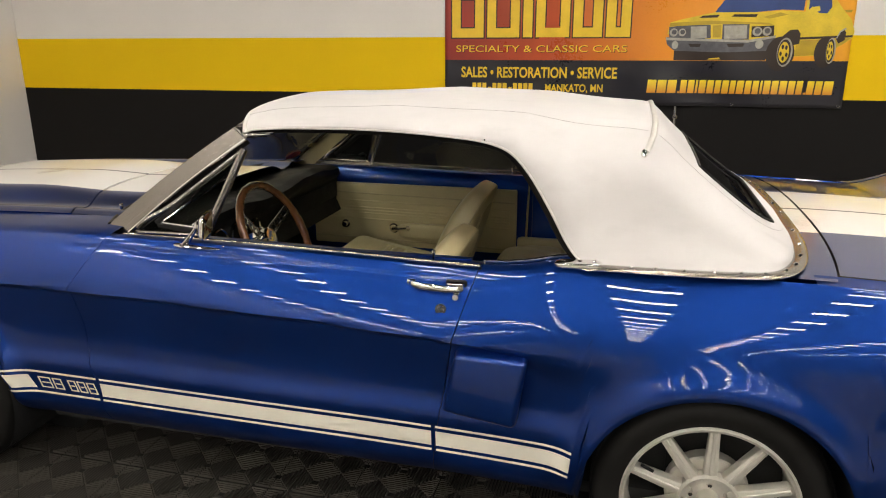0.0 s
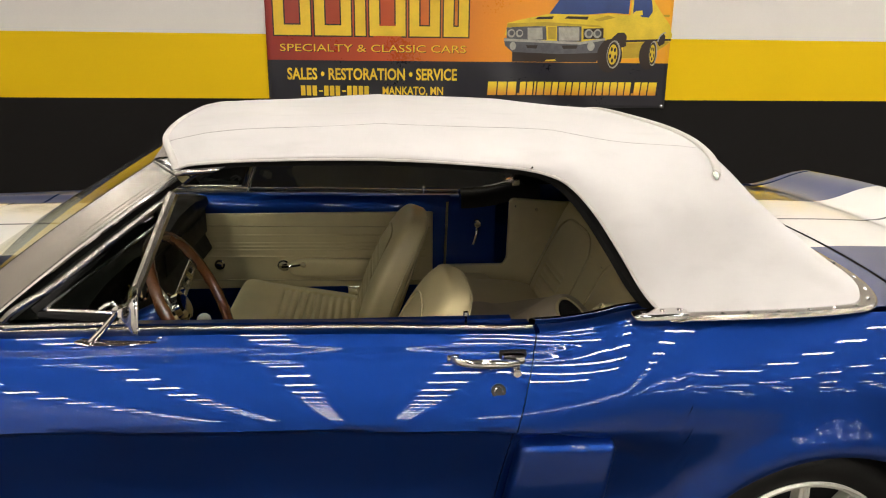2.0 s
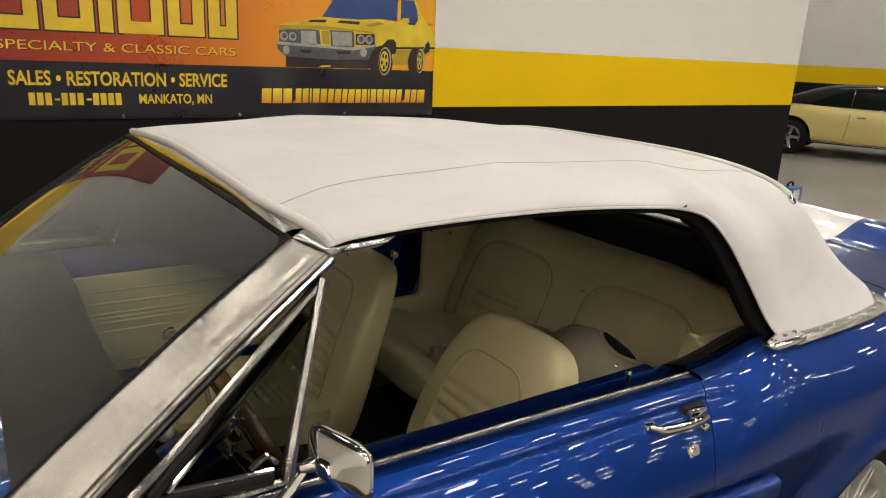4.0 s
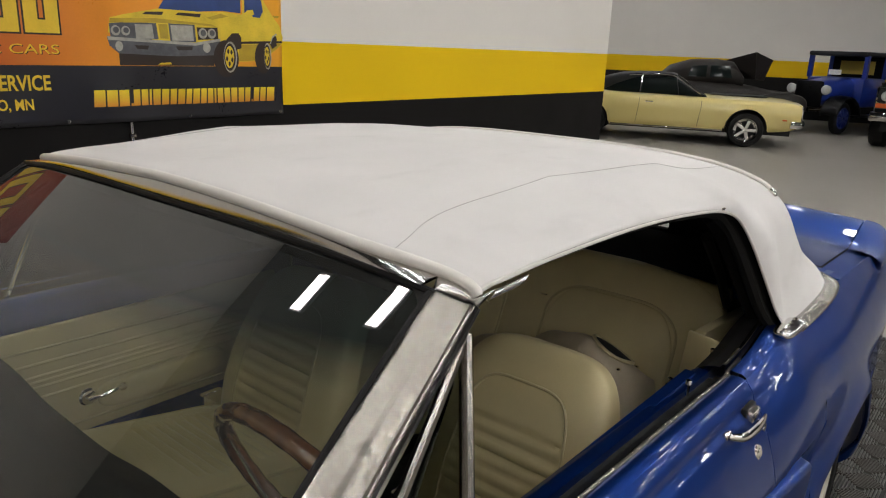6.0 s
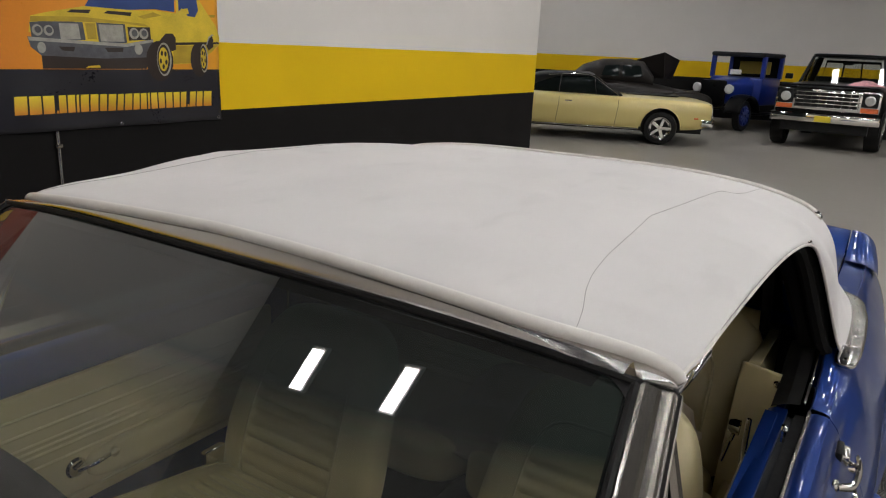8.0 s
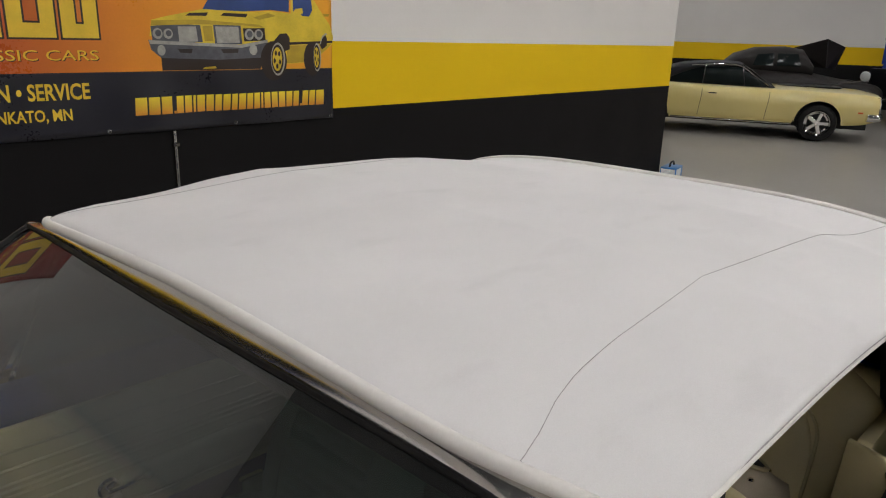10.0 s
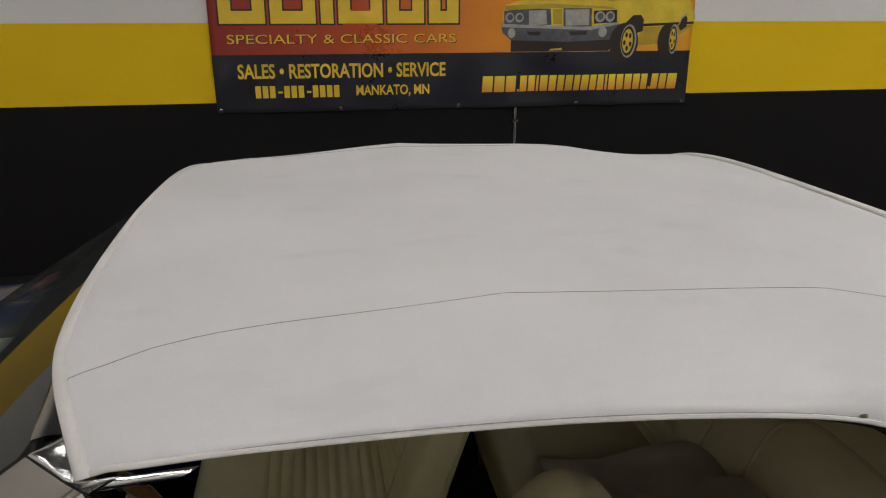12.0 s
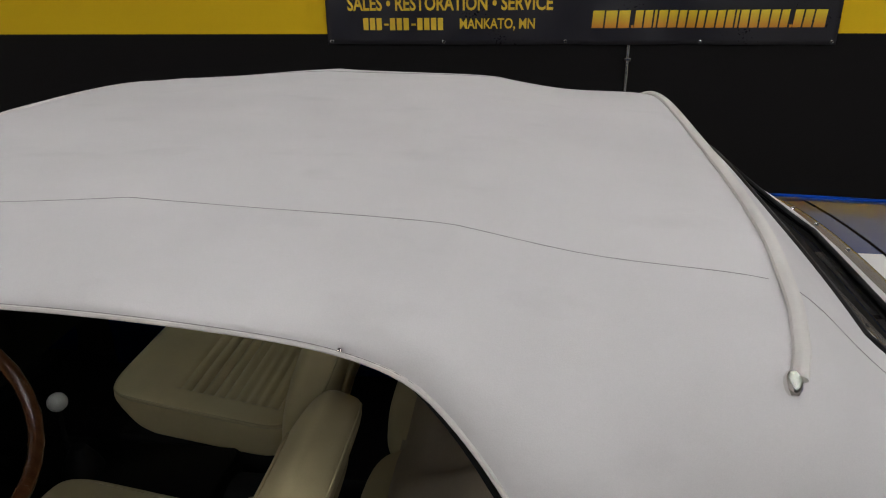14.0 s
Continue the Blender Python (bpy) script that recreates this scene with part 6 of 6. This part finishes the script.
def add_wheel(parent, x, y, r, width, rim_material, rim=0.62, spokes=5, label=""):
    w = new("wheel")
    w.parent = parent
    w.location = (x, y, r)
    s = -1 if y < 0 else 1
    part("tyre", lathe([(r * 0.66, s * width * 0.40), (r * 0.75, s * width * 0.5), (r * 0.92, s * width * 0.48), (r, s * width * 0.3), (r, -s * width * 0.4), (r * 0.6, -s * width * 0.5)], 40), M_TYRE, w)
    part("rim", lathe([(r * 0.68, s * width * 0.42), (r * 0.66, s * width * 0.50), (r * 0.62, s * width * 0.46), (r * 0.58, s * width * 0.22), (r * 0.50, s * width * 0.18)], 40), rim_material, w, label)
    part("dish", lathe([(r * 0.56, s * width * 0.12), (0.0, s * width * 0.12)], 28), M_DARK, w)
    for k in range(spokes):
        a = k * math.tau / spokes
        b2 = boxed(r * 0.08, r * 0.60, -0.03, 0.03, -0.035, 0.035, bevel=0.01, seg=1)
        part("spoke", moved(b2, Matrix.Translation((0, s * width * 0.36, 0)) @ Matrix.Rotation(a, 4, "Y")), rim_material, w)
    part("hub_cap", lathe([(r * 0.2, s * width * 0.3), (r * 0.18, s * width * 0.45), (0.0, s * width * 0.48)], 20), M_CHROME, w)
    return w


def arch_disc(parent, x, y, z, r):
    s = -1 if y < 0 else 1
    bm = bmesh.new()
    ring = [bm.verts.new((x + r * math.cos(a), y + s * 0.003, z + r * math.sin(a))) for a in [math.pi * (1.15 * k / 24 - 0.075) for k in range(25)]]
    bm.faces.new(ring)
    # flat near-black patch on the body side: painted shade of the wheel opening
    part("arch_shade", bm, M_DARK, parent, smooth=0)


M_CREAM = surface("pale_yellow_car_paint", (0.70, 0.57, 0.21), 0.3, coat=0.8, vary=0.03, scale=2, bump=0)
M_BLACK_PAINT = surface("black_car_paint", (0.004, 0.004, 0.0045), 0.30, vary=0.1, bump=0, spec=0.15)
M_DEEP_BLUE = surface("deep_blue_car_paint", (0.010, 0.028, 0.22), 0.35, coat=0.5, vary=0.06, bump=0)
M_BROWN_PAINT = surface("dark_brown_car_paint", (0.014, 0.011, 0.010), 0.5, coat=0.0, vary=0.1, bump=0, spec=0.3)
M_VINYL_ROOF = surface("black_vinyl_roof", (0.016, 0.016, 0.018), 0.6, vary=0.1, fine=300, bump=0, spec=0.25)
M_CAR_GLASS = surface("dark_car_glass", (0.010, 0.014, 0.014), 0.03, vary=0.05, bump=0, spec=0.10)
M_LENS = surface("headlamp_glass", (0.72, 0.72, 0.70), 0.1, metal=0.4, vary=0.1, scale=40)
M_AMBER = surface("amber_lens", (0.65, 0.14, 0.04), 0.25)
M_PLATE = surface("yellow_plate", (0.75, 0.58, 0.03), 0.4)



def body_shell(stations, arches, prof, n=70):
    """A car body over its length: stations are (x, half width, sill, belt, crown); prof runs from sill to belt as (share of width, share of height);
    arches are (x, radius, axle height)."""
    cols = list(zip(*stations))
    x0, x1 = cols[0][0], cols[0][-1]

    def fn(u, v):
        x = x0 + (x1 - x0) * u
        w, sill, top, crown = (spline(x, cols[0], c) for c in cols[1:])
        low = sill
        for xa, r, za in arches:
            if abs(x - xa) < r:
                low = max(low, za + math.sqrt(r * r - (x - xa) ** 2))
        side = -1 if v < 0.5 else 1
        k = abs(2 * v - 1)
        if k > 0.5:
            h = (1 - k) / 0.5
            z = low + (top - low) * h
            hh = (z - sill) / (top - sill)
            return (x, side * w * linear(hh, [q[1] for q in prof], [q[0] for q in prof]), z)
        y = k / 0.5
        return (x, side * w * prof[-1][0] * y, top + crown * (1 - y ** 3))

    return sheet(fn, n, 48)


coupe = thing("muscle_coupe", "pale yellow two-door coupe with a black vinyl roof, parked side-on", "car", pose(13.69, 4.91, 0, 0, 0, -68.2))
SIDE = ((0.90, 0.0), (0.965, 0.12), (0.985, 0.35), (1.0, 0.62), (0.995, 0.72), (0.965, 0.90), (0.90, 1.0))
part("body", body_shell([(-2.60, 0.84, 0.50, 0.80, 0.02), (-2.45, 0.92, 0.40, 0.86, 0.03), (-1.9, 0.965, 0.30, 0.895, 0.035), (-1.2, 0.975, 0.27, 0.905, 0.03), (-0.4, 0.97, 0.265, 0.875, 0.03), (0.6, 0.97, 0.265, 0.865, 0.05), (1.5, 0.965, 0.28, 0.86, 0.05), (2.2, 0.945, 0.33, 0.845, 0.035), (2.44, 0.92, 0.40, 0.82, 0.02)], [(-1.45, 0.385, 0.335), (1.5, 0.385, 0.335)], SIDE, 130), M_CREAM, coupe, "pale yellow painted body", smooth=40)
# near-black box that fills the underside with shade
part("underbody_shade", boxed(-2.3, 2.3, -0.80, 0.80, 0.24, 0.60), M_DARK, coupe, smooth=0)
part("nose_panel", boxed(2.38, 2.43, -0.86, 0.86, 0.42, 0.83, bevel=0.02), M_CREAM, coupe)
part("tail_panel", boxed(-2.60, -2.55, -0.80, 0.80, 0.50, 0.80, bevel=0.02), M_CREAM, coupe)
part("greenhouse", loft([(-1.55, 0.70, 0.84, 0.95), (-1.1, 0.70, 0.84, 1.20), (-0.7, 0.70, 0.84, 1.27), (0.0, 0.70, 0.84, 1.275), (0.14, 0.70, 0.84, 1.26), (0.45, 0.72, 0.84, 1.06), (0.74, 0.74, 0.83, 0.90)], 40, 5.0), M_CAR_GLASS, coupe, "dark glass of the cabin", smooth=50)
part("roof", loft([(-1.98, 0.74, 0.86, 0.915), (-1.6, 0.735, 0.88, 1.05), (-1.2, 0.73, 0.90, 1.205), (-0.95, 0.715, 1.02, 1.27), (-0.6, 0.70, 1.17, 1.302), (-0.2, 0.69, 1.22, 1.312), (0.05, 0.675, 1.235, 1.302), (0.15, 0.66, 1.24, 1.272)], 44, 4.5), M_VINYL_ROOF, coupe, "black vinyl roof", smooth=50)
for s in (-1, 1):
    part("window_rail", sweep(smooth_line([(0.70, s * 0.775, 0.88), (0.38, s * 0.742, 1.09), (0.10, s * 0.705, 1.255), (-0.30, s * 0.712, 1.272), (-0.75, s * 0.722, 1.235)], 24), 0.013, 8), M_CHROME, coupe)
    part("belt_rail", sweep([(0.70, s * 0.80, 0.885), (-1.15, s * 0.80, 0.915)], 0.012, 8), M_CHROME, coupe)
    part("window_post", sweep([(-0.515, s * 0.80, 0.90), (-0.50, s * 0.722, 1.265)], 0.012, 8), M_CHROME, coupe)
    part("vent_post", sweep([(0.22, s * 0.785, 0.89), (0.16, s * 0.722, 1.20)], 0.009, 8), M_CHROME, coupe)
    part("door_handle", sweep([(-0.38, s * 0.975, 0.755), (-0.24, s * 0.985, 0.755)], 0.012, 8), M_CHROME, coupe)
    part("sill_strip", sweep([(1.08, s * 0.905, 0.285), (-1.03, s * 0.905, 0.285)], 0.016, 8), M_CHROME, coupe)
    part("side_marker", boxed(2.12, 2.20, s * 0.945 - 0.008, s * 0.945 + 0.008, 0.53, 0.56, bevel=0.004), M_AMBER, coupe)
    for x0 in (0.66, -0.50):
        part("door_seam", sweep([(x0, s * 0.955, 0.82), (x0, s * 0.972, 0.70), (x0 - 0.04, s * 0.960, 0.34)], 0.004, 6), M_DARK, coupe)
    for x, r in ((-1.45, 0.385), (1.5, 0.385)):
        part("arch_lip", sweep([(x + r * math.cos(a), s * 0.962, 0.335 + r * math.sin(a)) for a in [math.pi * (k / 24) for k in range(25)]], 0.010, 6), M_CREAM, coupe)
        add_wheel(coupe, x, s * 0.87, 0.325, 0.22, M_CHROME, label="chrome spoked wheel")
part("front_bumper", sweep(smooth_line([(2.26, -0.955, 0.47), (2.47, -0.86, 0.46), (2.55, 0, 0.46), (2.47, 0.86, 0.46), (2.26, 0.955, 0.47)], 24), 0.062, 10, squash=(0.6, 1.1)), M_CHROME, coupe, "chrome front bumper")
part("grille", boxed(2.425, 2.455, -0.88, 0.88, 0.565, 0.79, bevel=0.02), M_DARK, coupe)
part("grille_rim", sweep([(2.455, -0.90, 0.56), (2.455, 0.90, 0.56), (2.44, 0.90, 0.80), (2.44, -0.90, 0.80)], 0.016, 8, closed=True), M_CHROME, coupe)
for k in range(8):
    part("grille_bar", boxed(2.452, 2.465, -0.40, 0.40, 0.585 + 0.025 * k, 0.593 + 0.025 * k), M_ALUM, coupe, smooth=0)
for y in (-0.74, -0.54, 0.54, 0.74):
    part("headlamp", moved(lathe([(0.0, 0.03), (0.07, 0.02), (0.085, 0.0)], 20, "x"), Matrix.Translation((2.455, y, 0.675))), M_LENS, coupe)
part("hood_scoop", moved(cushion(1.1, 0.66, 0.05, 4, n=14), pose(1.35, 0, 0.912)), M_BLACK_PAINT, coupe, "black hood bulge", smooth=60)

truck = thing("pickup_truck", "black pickup truck with a chrome grille, parked nose out", "truck", pose(17.80, 0.42, 0, 0, 0, 177))
part("body", loft([(-3.0, 0.92, 0.55, 1.25), (-2.9, 0.98, 0.5, 1.30), (-0.6, 1.0, 0.5, 1.30), (0.6, 1.0, 0.5, 1.30), (1.4, 0.99, 0.5, 1.28), (2.1, 0.97, 0.62, 1.26), (2.16, 0.94, 0.66, 1.22)], 40, 8), M_BLACK_PAINT, truck, "black painted body", smooth=50)
for s in (-1, 1):
    part("front_pillar", sweep([(0.55, s * 0.84, 1.26), (0.07, s * 0.70, 1.85)], 0.032, 8), M_BLACK_PAINT, truck)
    part("rear_pillar", sweep([(-0.93, s * 0.84, 1.26), (-0.82, s * 0.69, 1.85)], 0.07, 8), M_BLACK_PAINT, truck)
    part("mid_pillar", sweep([(-0.06, s * 0.85, 1.26), (-0.06, s * 0.71, 1.85)], 0.018, 8), M_BLACK_PAINT, truck)
part("bench", boxed(-0.86, -0.66, -0.72, 0.72, 1.0, 1.42, bevel=0.04), M_DARK, truck, "dark seat back")
part("rear_glass_frame", sweep([(-0.90, -0.62, 1.36), (-0.90, 0.62, 1.36), (-0.83, 0.55, 1.76), (-0.83, -0.55, 1.76)], 0.03, 8, closed=True), M_BLACK_PAINT, truck)
for y in (-0.2, 0.2):
    part("slider_bar", sweep([(-0.90, y, 1.36), (-0.83, y * 0.9, 1.76)], 0.018, 8), M_BLACK_PAINT, truck)
part("inside_mirror", moved(cushion(0.03, 0.22, 0.06, 3, n=8), pose(0.05, 0, 1.72)), M_DARK, truck)
part("roof", moved(cushion(1.08, 1.50, 0.10, 5, n=14), pose(-0.38, 0, 1.88)), M_BLACK_PAINT, truck, smooth=60)
part("windshield", prism([(0.545, 0.80, 1.27), (0.545, -0.80, 1.27), (0.075, -0.67, 1.85), (0.075, 0.67, 1.85)], (0.01, 0, 0.008)), M_SIDE_GLASS, truck, smooth=0)
for s in (-1, 1):
    part("side_window", prism([(0.40, s * 0.845, 1.30), (-0.80, s * 0.845, 1.30), (-0.75, s * 0.725, 1.80), (0.05, s * 0.725, 1.80)], (0, s * 0.012, 0)), M_SIDE_GLASS, truck, smooth=0)
    part("lamp_bezel", boxed(2.196, 2.210, s * 0.765 - 0.145, s * 0.765 + 0.145, 0.90, 1.165, bevel=0.01), M_DARK, truck)
    part("headlamp", moved(lathe([(0.0, 0.05), (0.075, 0.04), (0.095, 0.02), (0.10, 0.0)], 24, "x"), Matrix.Translation((2.20, s * 0.765, 1.03))), M_LENS, truck, "round clear headlamp")
    part("turn_lamp", boxed(2.18, 2.216, s * 0.775 - 0.155, s * 0.775 + 0.155, 0.795, 0.885, bevel=0.01), M_AMBER, truck, "orange turn lamp")
    part("wing_mirror", boxed(0.45, 0.53, s * 1.08 - 0.08, s * 1.08 + 0.08, 1.34, 1.46, bevel=0.02), M_BLACK_PAINT, truck)
    for x in (-1.75, 1.55):
        arch_disc(truck, x, s * 0.998, 0.46, 0.50)
        add_wheel(truck, x, s * 0.88, 0.42, 0.30, M_CHROME, spokes=8)
part("grille_frame", boxed(2.15, 2.20, -0.95, 0.95, 0.78, 1.20, bevel=0.02), M_CHROME, truck, "bright grille surround")
part("grille_back", boxed(2.195, 2.205, -0.58, 0.58, 0.83, 1.16), M_DARK, truck)
for k in range(5):
    part("grille_bar", boxed(2.20, 2.222, -0.58, 0.58, 0.83 + 0.075 * k, 0.855 + 0.075 * k, bevel=0.006), M_CHROME, truck)
for k in range(9):
    part("grille_post", boxed(2.20, 2.216, -0.565 + 0.14 * k, -0.55 + 0.14 * k, 0.83, 1.16), M_CHROME, truck)
part("front_bumper", boxed(2.16, 2.32, -1.0, 1.0, 0.54, 0.72, bevel=0.04), M_CHROME, truck, "chrome bumper")
# near-black box added to deepen the shade beneath the truck
part("underbody_shade", boxed(-2.9, 2.1, -0.80, 0.80, 0.34, 0.60), M_DARK, truck, smooth=0)
part("dealer_plate", boxed(2.32, 2.33, -0.15, 0.15, 0.56, 0.68), M_PLATE, truck, "plain yellow plate", smooth=0)
part("hood_lip", sweep([(2.14, -0.9, 1.26), (2.17, 0, 1.275), (2.14, 0.9, 1.26)], 0.02, 8), M_BLACK_PAINT, truck)
rag = thing("folded_cloth", "crumpled pink and white cloth lying on the truck hood", "cloth", pose(16.75, -0.05, 1.285, 0, 0, 177))
part("cloth_heap", sheet(lambda u, v: (0.5 * (u - 0.5), 0.7 * (v - 0.5), 0.10 * math.sin(u * math.pi) * math.sin(v * math.pi) * (1 + 0.5 * noise.noise(Vector((u * 6, v * 6, 0))))), 20, 20), surface("pink_cloth", (0.62, 0.32, 0.34), 0.9, vary=0.4, scale=12), rag, smooth=70)

old = thing("vintage_truck", "deep blue vintage pickup with black fenders and round headlamps", "truck", pose(19.6, 2.85, 0, 0, 0, 165))
part("hood", loft([(0.55, 0.50, 0.62, 1.28), (1.2, 0.42, 0.62, 1.22), (1.62, 0.33, 0.60, 1.18)], 32, 3.5), M_DEEP_BLUE, old, smooth=50)
part("radiator", boxed(1.60, 1.68, -0.33, 0.33, 0.58, 1.20, bevel=0.05), M_BLACK_PAINT, old)
part("cab", boxed(-0.55, 0.55, -0.70, 0.70, 0.60, 1.28, bevel=0.05), M_DEEP_BLUE, old, "deep blue cab", smooth=40)
for x in (-0.50, 0.50):
    for y in (-0.67, 0.67):
        part("cab_post", boxed(x - 0.05, x + 0.05, y - 0.05, y + 0.05, 1.26, 1.80, bevel=0.01), M_DEEP_BLUE, old, smooth=0)
part("rear_wall", boxed(-0.53, -0.47, -0.66, 0.66, 1.26, 1.80), M_BLACK_PAINT, old, smooth=0)
part("rear_window", boxed(-0.465, -0.455, -0.42, 0.42, 1.36, 1.68), surface("bright_back_window", (0.55, 0.42, 0.08), 0.3), old, smooth=0)
part("roof", boxed(-0.60, 0.62, -0.72, 0.72, 1.78, 1.89, bevel=0.05), M_VINYL_ROOF, old, "black soft roof", smooth=40)
part("window_card", boxed(0.53, 0.535, -0.18, 0.12, 1.34, 1.46), surface("white_price_card", (0.75, 0.75, 0.72), 0.6, vary=0.2, scale=30), old, "white card in the window", smooth=0)
part("bed", boxed(-2.2, -0.78, -0.72, 0.72, 0.62, 1.05, bevel=0.03), M_DEEP_BLUE, old, smooth=40)
for s in (-1, 1):
    def guard(u, v):
        a = math.pi * (0.02 + 0.98 * u)
        return (1.30 + 0.50 * math.cos(a) - 0.25 * max(0, u - 0.6), s * (0.42 + 0.42 * v), 0.40 + 0.46 * math.sin(a) + 0.03 * math.sin(v * math.pi))
    gu = part("front_fender", sheet(guard, 24, 8), M_BLACK_PAINT, old, smooth=60)
    gu.modifiers.new("thickness", "SOLIDIFY").thickness = 0.02
    part("running_board", boxed(-0.8, 0.9, s * 0.74 - 0.10, s * 0.74 + 0.10, 0.38, 0.43, bevel=0.01), M_BLACK_PAINT, old)
    hd = lathe([(0.0, 0.10), (0.09, 0.085), (0.115, 0.06), (0.11, 0.0), (0.06, -0.09), (0.0, -0.11)], 28, "x")
    part("headlamp", moved(hd, Matrix.Translation((1.62, s * 0.42, 1.0))), M_LENS, old, "round chrome headlamp")
    for x in (1.30, -1.5):
        add_wheel(old, x, s * 0.66, 0.37, 0.16, M_DEEP_BLUE, spokes=10, label="blue spoked wheel")
part("lamp_bar", sweep([(1.64, -0.42, 0.90), (1.66, 0, 0.84), (1.64, 0.42, 0.90)], 0.02, 8), M_CHROME, old)

dark = thing("old_coupe", "dark brown rounded vintage coupe with its hood raised", "car", pose(17.2, 5.15, 0, 0, 0, -62))
part("body", loft([(-2.2, 0.55, 0.45, 0.80), (-1.8, 0.75, 0.35, 1.05), (-0.8, 0.86, 0.30, 1.15), (0.3, 0.86, 0.30, 1.08), (0.9, 0.66, 0.33, 0.98), (1.3, 0.60, 0.35, 0.90), (1.9, 0.48, 0.40, 0.80)], 36, 3), M_BROWN_PAINT, dark, smooth=60)
part("roof", loft([(-1.45, 0.45, 0.95, 1.15), (-1.15, 0.58, 0.95, 1.42), (-0.7, 0.64, 0.95, 1.57), (-0.1, 0.65, 0.95, 1.60), (0.25, 0.62, 0.95, 1.55), (0.48, 0.58, 0.95, 1.25)], 36, 3.5), M_BROWN_PAINT, dark, "rounded dark roof", smooth=60)
for s in (-1, 1):
    part("side_window", prism([(0.20, s * 0.648, 1.18), (-0.30, s * 0.655, 1.18), (-0.30, s * 0.628, 1.45), (0.12, s * 0.622, 1.45)], (0, s * 0.012, 0), 0.004), M_CAR_GLASS, dark, smooth=0)
    part("quarter_window", prism([(-0.38, s * 0.655, 1.18), (-0.80, s * 0.645, 1.18), (-0.72, s * 0.62, 1.42), (-0.38, s * 0.63, 1.45)], (0, s * 0.012, 0), 0.004), M_CAR_GLASS, dark, smooth=0)
    part("fender", moved(cushion(1.1, 0.34, 0.55, 2.6, n=16), pose(1.35, s * 0.72, 0.62)), M_BROWN_PAINT, dark, smooth=60)
    for x in (-1.3, 1.35):
        add_wheel(dark, x, s * 0.72, 0.35, 0.18, M_CHROME)
for leaf in ([(0.16, 0.25, 1.58), (0.74, -0.20, 1.79), (0.82, -0.10, 1.16), (0.52, 0.25, 1.16)], [(0.745, -0.20, 1.79), (1.22, 0.20, 1.62), (1.08, 0.25, 1.12), (0.825, -0.10, 1.16)]):
    part("raised_hood", prism(leaf, (0.01, 0.02, 0.0)), M_BROWN_PAINT, dark, "one leaf of the raised dark hood", smooth=0)

# ---- mat tiles, last ----
tile_mesh = rib_tile()
mat_floor = bpy.data.objects["floor_mat"]
for ix in range(28):
    for iy in range(10):
        x, y = -4.3 + 0.3 * ix, -1.9 + 0.3 * iy
        o = new("tile", tile_mesh)
        o.location = (x, y, 0.006)
        o.parent = mat_floor
